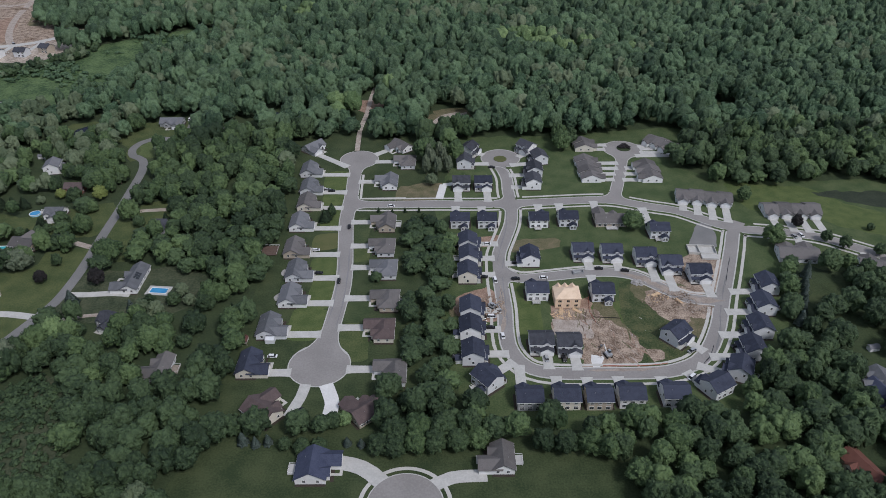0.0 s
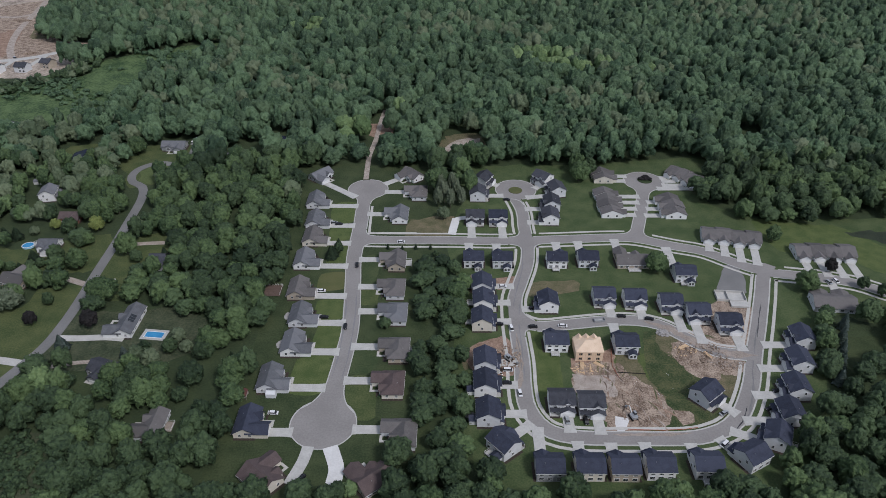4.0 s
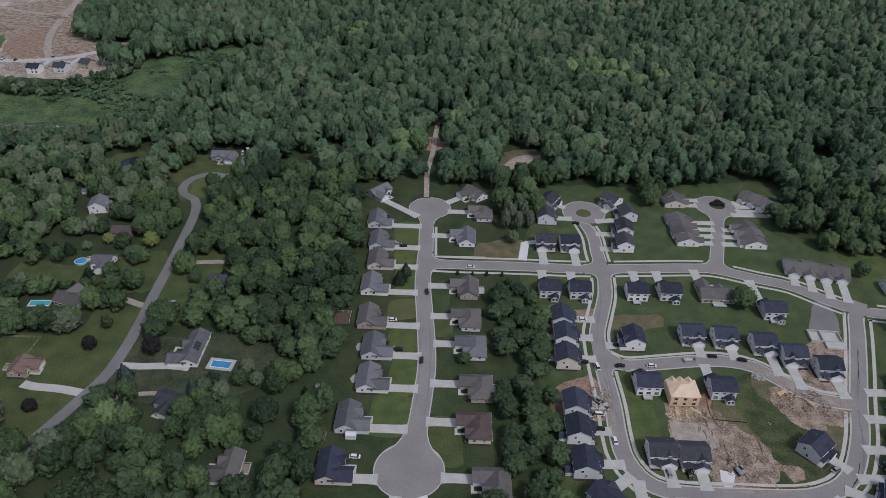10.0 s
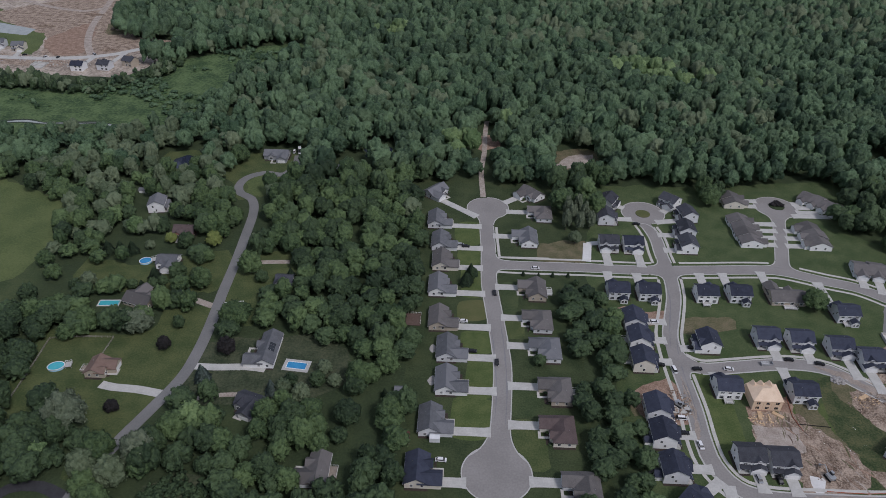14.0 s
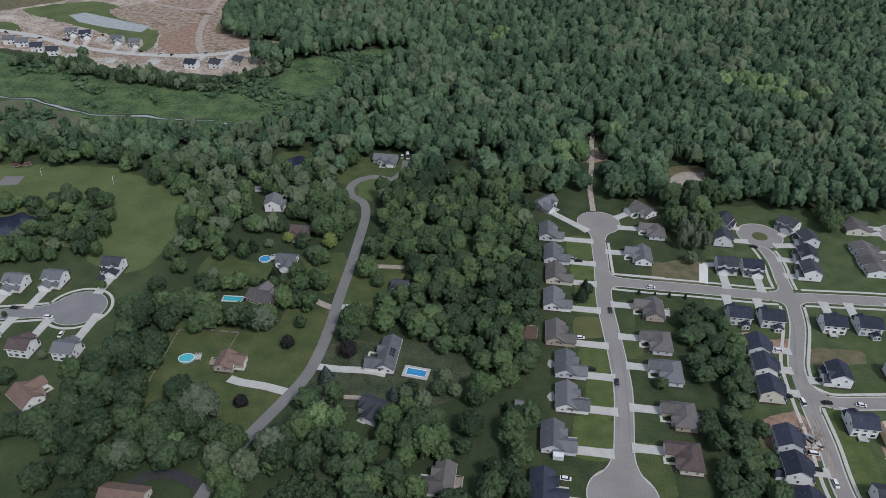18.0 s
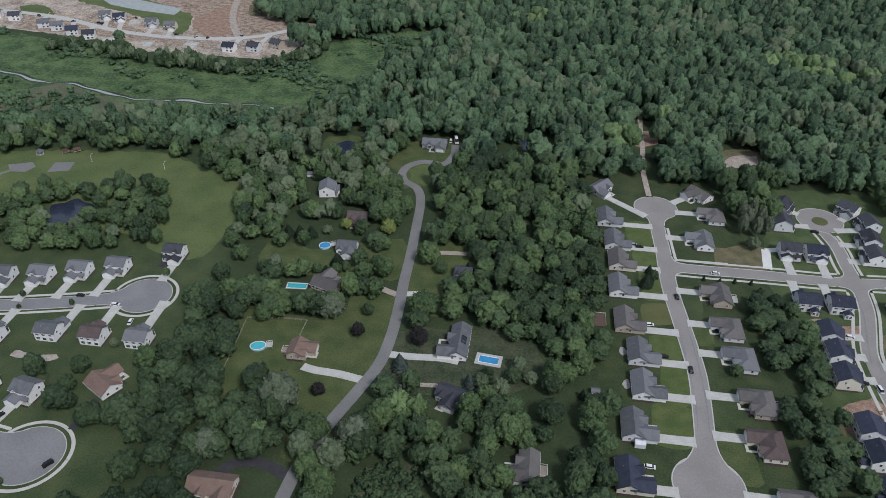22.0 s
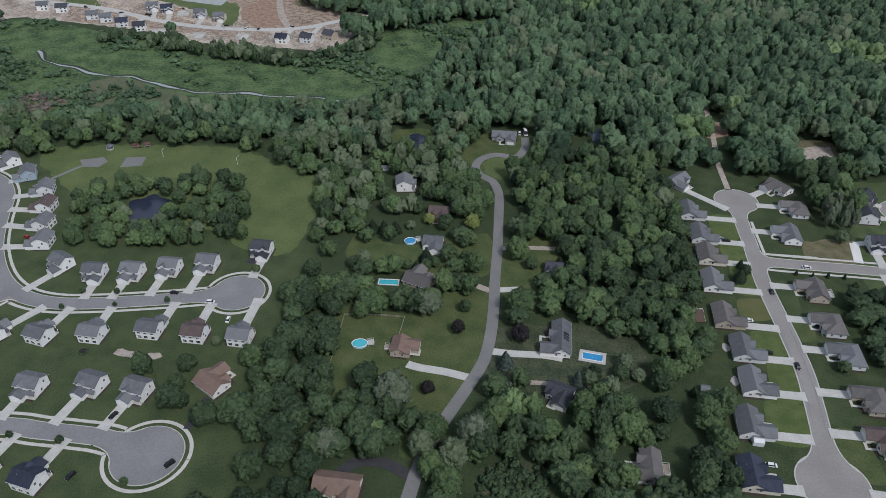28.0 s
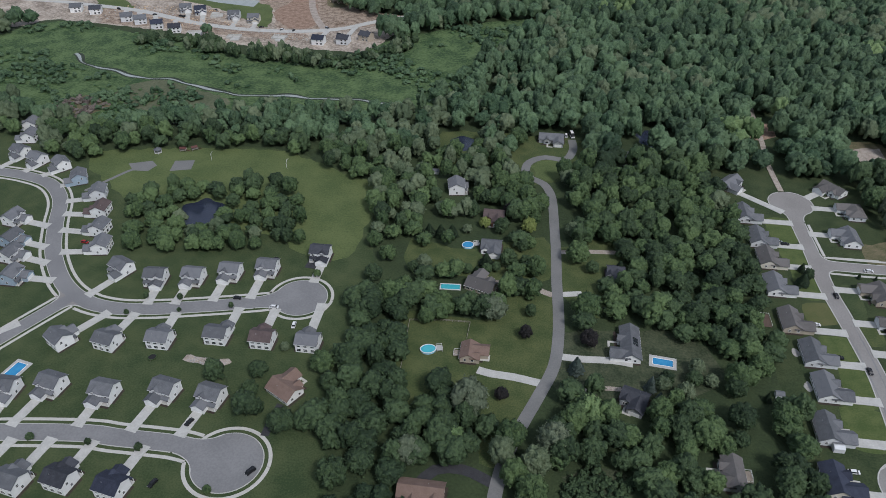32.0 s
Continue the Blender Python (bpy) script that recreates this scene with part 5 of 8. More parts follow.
two_storey(-462.3, 359.6, -80, roof='grey', wall='white', wing=4.5, w=10.5, d=9.0, group='western houses with footpaths')
two_storey(-515.7, 428.6, -60, roof='grey', wall='blue', wing=4.5, w=10.5, d=9.0, group='western houses with footpaths')
two_storey(-537.1, 442.9, -40, roof='grey', wall='white', wing=4.5, w=10.5, d=9.0, group='western houses with footpaths')
two_storey(-557, 447.2, -20, roof='grey', wall='white', wing=4.5, w=10.5, d=9.0, group='western houses with footpaths')
two_storey(-574.8, 455.1, -20, roof='grey', wall='white', wing=4.5, w=10.5, d=9.0, group='western houses with footpaths')
two_storey(-581.6, 477.1, -80, roof='grey', wall='white', wing=4.5, w=10.5, d=9.0, group='western houses with footpaths')
two_storey(-591.6, 494.6, -80, roof='grey', wall='white', wing=4.5, w=10.5, d=9.0, group='western houses with footpaths')
two_storey(-530, 378.8, 80, roof='grey', wall='white', wing=4.5, w=10.5, d=9.0, group='western houses with footpaths')
two_storey(-517.6, 358.6, 80, roof='grey', wall='blue', wing=4.5, w=10.5, d=9.0, group='western houses with footpaths')
two_storey(-509.1, 344.8, 80, roof='grey', wall='white', wing=4.5, w=10.5, d=9.0, group='western houses with footpaths')
two_storey(-496.5, 326.9, 90, roof='grey', wall='blue', wing=4.5, w=10.5, d=9.0, group='western houses with footpaths')
two_storey(-443, 284.2, 150, roof='grey', wall='white', wing=4.5, w=10.5, d=9.0, group='western houses with footpaths')
two_storey(-419.2, 286.4, 170, roof='grey', wall='white', wing=4.5, w=10.5, d=9.0, group='western houses with footpaths')
two_storey(-394.3, 291.1, 180, roof='grey', wall='white', wing=4.5, w=10.5, d=9.0, group='western houses with footpaths')
two_storey(-367.6, 297.8, 180, roof='grey', wall='white', wing=4.5, w=10.5, d=9.0, flip=-1, group='western houses with footpaths')
two_storey(-344.5, 298.2, 180, roof='plum', wall='white', wing=4.5, w=10.5, d=9.0, group='western houses with footpaths')
two_storey(-321.7, 299, 180, roof='grey', wall='white', wing=4.5, w=10.5, d=9.0, group='western houses with footpaths')
two_storey(-429.9, 256.7, -10, roof='grey', wall='white', wing=4.5, w=10.5, d=9.0, flip=-1, group='western houses with footpaths')
two_storey(-403.7, 255.9, -5, roof='grey', wall='white', wing=4.5, w=10.5, d=9.0, flip=-1, group='western houses with footpaths')
two_storey(-377, 260.7, -10, roof='grey', wall='white', wing=4.5, w=10.5, d=9.0, flip=-1, group='western houses with footpaths')
two_storey(-354.9, 260.1, -10, roof='grey', wall='white', wing=4.5, w=10.5, d=9.0, flip=-1, group='western houses with footpaths')
two_storey(-449.5, 251.5, 0, roof='grey', wall='white', wing=4.5, w=10.5, d=9.0, group='western houses with footpaths')
two_storey(-416.4, 205.3, 170, roof='grey', wall='white', wing=4.5, w=10.5, d=9.0, group='western houses with footpaths')
two_storey(-397.5, 209, 170, roof='coal', wall='white', wing=4.5, w=10.5, d=9.0, group='western houses with footpaths')
two_storey(-375.1, 208.5, 170, roof='navy', wall='white', wing=4.5, w=10.5, d=9.0, group='western houses with footpaths')
two_storey(-487, 274, 140, roof='grey', wall='white', wing=4.5, w=10.5, d=9.0, group='western houses with footpaths')
two_storey(-462.6, 244.5, 0, roof='grey', wall='white', wing=4.5, w=10.5, d=9.0, group='western houses with footpaths')
two_storey(-433.4, 200.7, 170, roof='grey', wall='white', wing=4.5, w=10.5, d=9.0, group='western houses with footpaths')
# ---- distant building site ----
two_storey(-700, 742, 200, roof='grey', wall='white', far=True, group='new houses on the distant site')
two_storey(-677, 739, 200, roof='coal', wall='white', far=True, group='new houses on the distant site')
two_storey(-635, 723, 205, roof='grey', wall='pale', far=True, group='new houses on the distant site')
two_storey(-618, 718, 205, roof='grey', wall='pale', far=True, group='new houses on the distant site')
two_storey(-596, 708, 205, roof='navy', wall='pale', far=True, group='new houses on the distant site')
two_storey(-574, 700, 200, roof='coal', wall='white', far=True, group='new houses on the distant site')
two_storey(-428, 689, 178, roof='navy', wall='white', far=True, group='new houses on the distant site')
two_storey(-405.5, 693, 175, roof='coal', wall='pale', far=True, group='new houses on the distant site')
two_storey(-386.5, 704, 160, roof='coal', wall='tan', far=True, group='new houses on the distant site')
two_storey(-588, 757, 20, roof='grey', wall='white', far=True, group='new houses on the distant site')
two_storey(-570.5, 753, 20, roof='navy', wall='white', far=True, group='new houses on the distant site')
two_storey(-531, 744, 10, roof='grey', wall='pale', far=True, group='new houses on the distant site')
two_storey(-508, 737, 8, roof='grey', wall='cream', far=True, group='new houses on the distant site')
# ---- yard and site things ----
def framed_house(x, y, rz):
    """A house still in raw sheathing: walls with dark panels standing for unlit window holes, and bare roof decks with
    peaks.
    """
    HOUSES.append((x, y, 9))
    h = thing("unfinished_house", x, y, rz, "unfinished house of bare yellow sheathing on a dirt plot", "house")
    w, d, eave = 13.0, 11.0, 5.6
    osb = WALLS["osb"]
    for k, (x0, x1, y0, y1) in enumerate(((-w / 2, w / 2, d / 2 - 0.2, d / 2), (-w / 2, w / 2, -d / 2, -d / 2 + 0.2), (-w / 2, -w / 2 + 0.2, -d / 2 + 0.2, d / 2 - 0.2), (w / 2 - 0.2, w / 2, -d / 2 + 0.2, d / 2 - 0.2))):
        part("wall", Geo().box(x0, x1, y0, y1, -0.3, eave), osb, h)
    part("floor_deck", Geo().box(-w / 2 + 0.2, w / 2 - 0.2, -d / 2 + 0.2, d / 2 - 0.2, 2.7, 3.0), osb, h)
    part("roof_deck", Geo().hip(-w / 2, w / 2, -d / 2, d / 2, eave, 2.6, 0.3, 0.1), osb, h)
    for cx in (-3.4, 0.4, 4.0):
        part("gable_deck", Geo().house_body(cx - 1.9, cx + 1.9, -d / 2 - 0.5, -d / 2 + 2.6, eave - 2.0, eave + 0.1, 2.1, "y"), osb, h)
    part("garage_wall", Geo().house_body(0.2, 6.4, -d / 2 - 2.4, -d / 2 - 0.02, -0.3, 2.9, 1.8, "y"), osb, h)
    # Dark slabs on the solid wall imitate the unlit inside of window holes.
    for u in (-4.2, 0.0, 4.2):
        for z in (1.5, 4.2):
            part("dark_window_panel", Geo().box(u - 0.8, u + 0.8, d / 2 - 0.05, d / 2 + 0.03, z - 0.65, z + 0.65), GLASS, h)
    for k in range(11):
        part("stud", Geo().box(-w / 2 + 1.2 * k, -w / 2 + 1.2 * k + 0.1, d / 2 + 0.03, d / 2 + 0.1, 0, eave), LUMBER, h)
    return h


def excavator(x, y, rz, paint="orange"):
    e = thing("excavator", x, y, rz, f"{paint} tracked excavator parked on bare earth", "excavator", "", 0.1)
    for s in (-1.15, 1.15):
        part("track", Geo().prism([(s - 0.3, -1.9), (s + 0.3, -1.9), (s + 0.3, 1.9), (s - 0.3, 1.9)], 0.0, 0.85), TYRE, e)
    part("body", Geo().prism([(-1.3, -1.3), (1.3, -1.3), (1.4, 1.6), (0.9, 2.1), (-0.9, 2.1), (-1.4, 1.6)], 0.95, 1.95), PAINT[paint], e)
    cab = part("cab", Geo().add([(-1.3, -1.3, 1.95), (-0.2, -1.3, 1.95), (-0.2, 0.5, 1.95), (-1.3, 0.5, 1.95), (-1.2, -1.0, 3.1), (-0.3, -1.0, 3.1), (-0.3, 0.4, 3.1), (-1.2, 0.4, 3.1)],
                                [(4, 5, 6, 7), (0, 1, 5, 4), (1, 2, 6, 5), (2, 3, 7, 6), (3, 0, 4, 7)]), GLASS, e)
    part("cab_roof", Geo().box(-1.25, -0.25, -1.05, 0.45, 3.1, 3.2), PAINT[paint], cab)
    part("boom", Geo().tube((0.3, -1.2, 1.8), (0.3, -3.6, 4.0), 0.28, 0.22, 6), PAINT[paint], e)
    part("arm", Geo().tube((0.3, -3.6, 4.0), (0.3, -5.6, 2.0), 0.2, 0.16, 6), PAINT[paint], e)
    part("bucket", Geo().prism([(-0.2, -6.2), (0.8, -6.2), (0.8, -5.3), (-0.2, -5.3)], 1.0, 2.0), STEEL, e)
    return e


def sunk_pool(x, y, rz, w, d, water, label, rim=1.6):
    p = thing("swimming_pool", x, y, rz, label, "pool")
    g = Geo()
    for x0, x1, y0, y1 in ((-w / 2 - rim, w / 2 + rim, -d / 2 - rim, -d / 2), (-w / 2 - rim, w / 2 + rim, d / 2, d / 2 + rim), (-w / 2 - rim, -w / 2, -d / 2, d / 2), (w / 2, w / 2 + rim, -d / 2, d / 2)):
        part("pool_deck", Geo().box(x0, x1, y0, y1, -0.2, 0.2), PALE_DECK, p)
    part("water", Geo().prism([(-w / 2, -d / 2 + 1), (-w / 2 + 1, -d / 2), (w / 2 - 1, -d / 2), (w / 2, -d / 2 + 1), (w / 2, d / 2 - 1), (w / 2 - 1, d / 2), (-w / 2 + 1, d / 2), (-w / 2, d / 2 - 1)], -0.2, 0.12), water, p)
    part("coping", ribbon(np.array([(-w / 2, -d / 2), (w / 2, -d / 2), (w / 2, d / 2), (-w / 2, d / 2), (-w / 2, -d / 2)]), 0.2, -0.1, 0.1, 0.26), TRIM, p)
    for s in (-0.3, 0.3):
        part("ladder_rail", Geo().tube((w / 2 + 0.2, s, 0.1), (w / 2 - 0.3, s, 1.0), 0.05, 0.05, 5), STEEL, p)
    return p


def raised_pool(x, y, rz, r=3.4, oval=1.3):
    p = thing("above_ground_pool", x, y, rz, "bright blue above-ground pool with a small timber deck", "pool")
    ring = [(r * oval * math.cos(k * math.tau / 28), r * math.sin(k * math.tau / 28)) for k in range(28)]
    part("pool_wall", Geo().prism(ring, -0.1, 1.15), POOL_WALL, p)
    part("water", Geo().prism([(a * 0.95, b * 0.95) for a, b in ring], 1.0, 1.19), AQUA_WATER if oval > 1.2 else POOL_WATER, p)
    part("rim", ribbon(np.array(ring + ring[:1]), 0.12, -0.2, 1.1, 1.26), TRIM, p)
    deck(p, r * oval + 0.2, r * oval + 3.2, -1.8, 1.8, 1.2, PALE_DECK)
    return p


def fence(points, height=1.3, gap=3.0, rail=True, label="timber post and rail fence round a lawn", material=None):
    line = []
    for a, b in zip(points, points[1:]):
        m = max(1, round(math.dist(a, b) / gap))
        line += [np.array(a) + (np.array(b) - np.array(a)) * k / m for k in range(m)]
    line = np.array(line + [np.array(points[-1])])
    x, y = line[0]
    f = thing("fence", x, y, 0, label, "fence")
    for k, (a, b) in enumerate(line):
        part("post", Geo().box(a - x - 0.08, a - x + 0.08, b - y - 0.08, b - y + 0.08, -0.2, height), material or FENCE_WOOD, f)
        if k:
            for z in ((height * 0.45, height * 0.9) if rail else (height * 0.5,)):
                part("rail", ribbon(np.array([line[k - 1] - line[0], line[k] - line[0]]), 0.04, -0.04, z - (0.08 if rail else height * 0.45), z + (0.08 if rail else height * 0.45)), material or FENCE_WOOD, f)
    return f


def trampoline(x, y, r=2.1):
    t = thing("trampoline", x, y, 0, "round trampoline with a dark mat and green edge pad", "trampoline")
    ring = np.array([(r * math.cos(k * math.tau / 24), r * math.sin(k * math.tau / 24)) for k in range(25)])
    part("edge_pad", ribbon(ring, 0.3, -0.05, 0.8, 0.92), LEAF["maple"], t)
    part("mat", Geo().prism([tuple(q * 0.87) for q in ring[:-1]], 0.82, 0.86), TYRE, t)
    for k in range(0, 24, 6):
        part("leg", Geo().tube((*ring[k], 0), (*ring[k], 0.8), 0.04, 0.04, 5), STEEL, t)
    return t


def gazebo(x, y, r=2.6):
    g = thing("gazebo", x, y, 0, "small pale pavilion with a pointed roof on the grass", "gazebo")
    ring = [(r * math.cos(k * math.tau / 6), r * math.sin(k * math.tau / 6)) for k in range(6)]
    part("roof", Geo().add([(a * 1.2, b * 1.2, 2.4) for a, b in ring] + [(0, 0, 4.2)], [(k, (k + 1) % 6, 6) for k in range(6)] + [(5, 4, 3, 2, 1, 0)]), ROOFS["grey"], g)
    for a, b in ring:
        part("post", Geo().box(a - 0.1, a + 0.1, b - 0.1, b + 0.1, 0, 2.4), TRIM, g)
    part("floor_slab", Geo().prism(ring, -0.1, 0.15), CONCRETE, g)
    return g


def arch_pole(x, y, rz):
    """A tall pole that bends over at its top, on the playing field."""
    p = thing("field_lamp", x, y, rz, "pale bent pole standing on the playing field", "pole")
    part("pole", Geo().tube((0, 0, -0.2), (0, 0, 5.0), 0.12, 0.1, 6).tube((0, 0, 5.0), (0.9, 0, 6.2), 0.1, 0.08, 6).tube((0.9, 0, 6.2), (2.2, 0, 6.5), 0.08, 0.06, 6), TRIM, p)
    return p


def play_set(x, y, rz):
    p = thing("play_set", x, y, rz, "dark timber and red climbing frame with a slide", "playground")
    for a in (-2.0, 2.0):
        for b in (-1.2, 1.2):
            part("post", Geo().box(a - 0.1, a + 0.1, b - 0.1, b + 0.1, 0, 2.6), FENCE_WOOD, p)
    part("platform", Geo().box(-2.1, 2.1, -1.3, 1.3, 1.2, 1.35), FENCE_WOOD, p)
    part("canopy", Geo().gable(-2, 2, -1.2, 1.2, 2.6, 0.9, "x", 0.2, 0.1), PLAY, p)
    part("slide", Geo().add([(2.1, -0.4, 1.3), (2.1, 0.4, 1.3), (4.8, 0.4, 0.15), (4.8, -0.4, 0.15), (2.1, -0.4, 1.2), (2.1, 0.4, 1.2), (4.8, 0.4, 0.05), (4.8, -0.4, 0.05)],
                            [(0, 3, 2, 1), (4, 5, 6, 7), (0, 1, 5, 4), (2, 3, 7, 6), (1, 2, 6, 5), (3, 0, 4, 7)]), PLAY, p)
    return p


def rubble(name, x, y, rx, ry, count, material, label, size=(0.3, 1.1), height=0.0, seed=3):
    """Loose lumps of earth, stone or debris strewn over an oval."""
    rng = np.random.default_rng(seed)
    vs, fs, k = [], [], 0
    for _ in range(count):
        a, q = rng.uniform(0, 6.28), math.sqrt(rng.random())
        s = rng.uniform(*size)
        up = height * max(0.0, 1 - q * q) * rng.uniform(0.5, 1)
        vs.append(ICO_V * rng.uniform(0.6, 1.3, (12, 1)) * s * np.array([1, rng.uniform(0.5, 1.2), 0.55]) + np.array([x + rx * q * math.cos(a), y + ry * q * math.sin(a), s * 0.15 + up]))
        fs.append(ICO_F + k)
        k += 12
    return tagged(new(name, tri_mesh(name, np.concatenate(vs), np.concatenate(fs), material, False)), label, "rubble", "", "stuff")


def foundation(x, y, rz, w=15.5, d=8.5):
    """A house just begun: low concrete walls round a sunken slab, with earth heaped against them."""
    f = thing("house_foundation", x, y, rz, "pale concrete foundation walls of a house just begun, earth heaped round", "foundation")
    for a, b, c, e in ((-w / 2, w / 2, -d / 2, -d / 2 + 0.3), (-w / 2, w / 2, d / 2 - 0.3, d / 2), (-w / 2, -w / 2 + 0.3, -d / 2 + 0.3, d / 2 - 0.3), (w / 2 - 0.3, w / 2, -d / 2 + 0.3, d / 2 - 0.3), (1.5, 1.8, -d / 2 + 0.3, d / 2 - 0.3)):
        part("wall", Geo().box(a, b, c, e, -0.1, 1.5), CONCRETE, f)
    part("slab", Geo().box(-w / 2 + 0.3, w / 2 - 0.3, -d / 2 + 0.3, d / 2 - 0.3, -0.1, 0.25), CONCRETE, f)
    part("garage_slab", Geo().box(-w / 2, 1.4, d / 2, d / 2 + 5.0, -0.1, 1.1), CONCRETE, f)
    return f


def lumber_stack(x, y, rz, n=5, length=5.0):
    p = thing("lumber_stack", x, y, rz, "stack of fresh yellow boards lying on the plot", "lumber")
    for k in range(n):
        for j in range(2):
            part("board", Geo().box(-length / 2, length / 2, -0.9 + 0.36 * k, -0.62 + 0.36 * k, 0.05 + 0.3 * j, 0.3 + 0.3 * j), LUMBER, p)
    return p


def dumpster(x, y, rz, paint="silver"):
    p = thing("skip_container", x, y, rz, "open steel waste container beside the street", "skip")
    for x0, x1, y0, y1 in ((-2.8, 2.8, -1.2, -1.1), (-2.8, 2.8, 1.1, 1.2), (-2.8, -2.7, -1.1, 1.1), (2.7, 2.8, -1.1, 1.1)):
        part("side", Geo().box(x0, x1, y0, y1, 0.1, 1.5), PAINT[paint], p)
    part("base", Geo().box(-2.7, 2.7, -1.1, 1.1, 0.05, 0.3), PAINT[paint], p)
    return p


def shrub(x, y, r=1.0, leaf="oak"):
    """A low rounded garden bush."""
    key = "shrub", leaf
    if key not in TREES:
        t = new("shrub")
        tagged(t, f"low {LEAF_WORD[leaf]} garden bush beside a house", "shrub", "garden bushes")
        v, f = crown(np.random.default_rng(77), 10, 40, 0.7, 4)
        v = v.copy()
        v[:, 2] = np.maximum(v[:, 2] - 0.25, -0.05)
        part("foliage", tri_mesh("foliage", v, f, LEAF[leaf]), None, t)
        part("stem", Geo().tube((0, 0, -0.05), (0, 0, 0.6), 0.06, 0.04, 5), BARK, t)
        TREES[key] = t
    else:
        t = copy_thing(TREES[key], Matrix.Identity(4))
    t.matrix_basis = Matrix.LocRotScale((x, y, 0), Euler((0, 0, x * 1.7 + y)), (r, r, r * 0.9))
    return t

# ---- bare ground and surfaces ----
patch("gravel_pad", natural([(56, 285), (74.6, 284.6), (72.9, 275.3), (69.8, 270.5), (53.9, 274.7)], 1.8, 5.0), GRAVEL, 0.066, "pale gravel pad behind new houses")
patch("bare_plot", natural([(66.8, 295.7), (75.8, 292.3), (80.6, 282), (86.9, 271.9), (89.5, 261.9), (84, 251.6), (64.6, 250.4), (70.7, 270.5), (67.2, 282.3)], 0.7, 3.0), DIRT, 0.060, "rutted bare earth of a building plot")
patch("bare_plot", natural([(55.9, 296.5), (75.6, 303.9), (75.6, 291.6), (64.5, 285.4), (55.4, 286.3)], 0.7, 3.0), CLAY, 0.055, "red-brown earth round an unfinished house")
patch("spoil_ground", natural([(107.4, 308.4), (121.5, 314.3), (134.8, 309), (139.9, 293.1), (131.4, 286), (113, 289.1), (105.7, 295.5)], 0.7, 3.0), DIRT, 0.052, "heaped earth of a cleared plot")
patch("bare_plot", natural([(126.6, 326), (137.4, 342.4), (157.7, 337.6), (146.4, 310.2), (134.2, 305.4), (127.8, 315.5), (115.3, 314.1)], 0.7, 3.0), DIRT, 0.054, "bare earth round new houses")
patch("clay_plot", natural([(3.6, 300.4), (11.4, 308), (23.4, 313.2), (29.4, 303.8), (29, 286.1), (19.7, 284.6), (7.8, 287.4)], 0.7, 3.0), CLAY, 0.056, "red-brown earth round a new house")
patch("clay_plot", natural([(23.1, 362.6), (34.9, 364.6), (30.8, 353.2), (22.6, 352.7)], 0.7, 3.0), CLAY, 0.057, "red-brown earth of a new front yard")
patch("clay_plot", natural([(8.6, 365.1), (15.6, 368), (14.5, 351.4), (8.5, 348.8)], 0.7, 3.0), CLAY, 0.058, "red-brown earth of a new side yard")
patch("bare_plot", natural([(79.8, 304.1), (87.2, 300.2), (89.2, 284), (94.7, 271.7), (94.4, 257), (85.3, 251.6), (86.2, 271.3), (80.6, 282), (76.7, 290.7)], 0.7, 3.0), SPOIL, 0.059, "trodden weedy earth between plots")
patch("spoil_ground", natural([(102.3, 316.8), (114.9, 312.6), (127.3, 314), (135, 304), (134.4, 287.5), (123.6, 270.3), (120.1, 287.7), (106.7, 297.1), (99.5, 306.8)], 0.7, 3.0), SPOIL, 0.051, "trampled weedy earth of cleared plots")
patch("spoil_ground", natural([(107.8, 301.8), (122.8, 302.6), (127.4, 293.1), (121.1, 281), (110.2, 287.8)], 0.7, 3.0), DIRT, 0.053, "rutted brown earth of cleared plots")
patch("gravel_pad", natural([(71.3, 258.2), (75.5, 259), (73.6, 251.6), (68.4, 251.4)], 1.8, 5.0), FRESH_CONCRETE, 0.069, "pale new concrete pad by the street")
patch("spoil_ground", natural([(96.9, 262.8), (103.7, 262.6), (104.6, 256.9), (98.1, 254.9)], 0.7, 3.0), DIRT, 0.058, "worn earth in the grass")
patch("field", natural([(-222, 489), (-219.1, 495), (-212.5, 499.9), (-204.6, 499.5), (-199.7, 495.4), (-202.5, 480.4), (-205.3, 471.8), (-212.1, 472.3), (-218.2, 477.3)], 1.8, 5.0), FIELD, 0.040, "grass island inside the road loop")
patch("clearing", natural([(192.1, 328.4), (219.2, 319.6), (237.8, 315.3), (254, 305.1), (207.6, 221.3), (178.5, 221.6), (165.4, 261.6)], 1.8, 5.0), FLOOR, 0.034, "dark rough ground cover among trees")
patch("worn_lawn", natural([(196.5, 313.7), (208.2, 315.6), (216, 311.4), (209.8, 300.7), (190.9, 296.2)], 1.8, 5.0), LAWN, 0.038, "small lawn between trees")
rubble("spoil_heap", 78.9, 274, 9, 14, 420, DIRT, "small clods strewn over a churned plot", (0.08, 0.3), 0.1, 17)
rubble("debris", 92.4, 280.9, 12, 9, 16, TRIM, "pale scraps of waste in the weeds", (0.08, 0.3), 0.05, 19)
rubble("debris", 111.3, 302.8, 7, 4, 40, LUMBER, "broken boards on a heap", (0.2, 0.6), 0.5, 20)
patch("weedy_plot", natural([(41.4, 358.8), (66.5, 361.1), (66.9, 351.9), (39.4, 346)], 0.7, 3.0), SPOIL, 0.051, "weedy empty plot")
patch("weedy_plot", natural([(95.6, 316.9), (111.6, 317.7), (123.8, 306.5), (137.9, 299.1), (132.3, 274.4), (115.7, 255), (92.1, 252.6), (89.4, 268.5), (90.2, 288)], 0.7, 3.0), WEEDS, 0.049, "rank green weeds on empty plots")
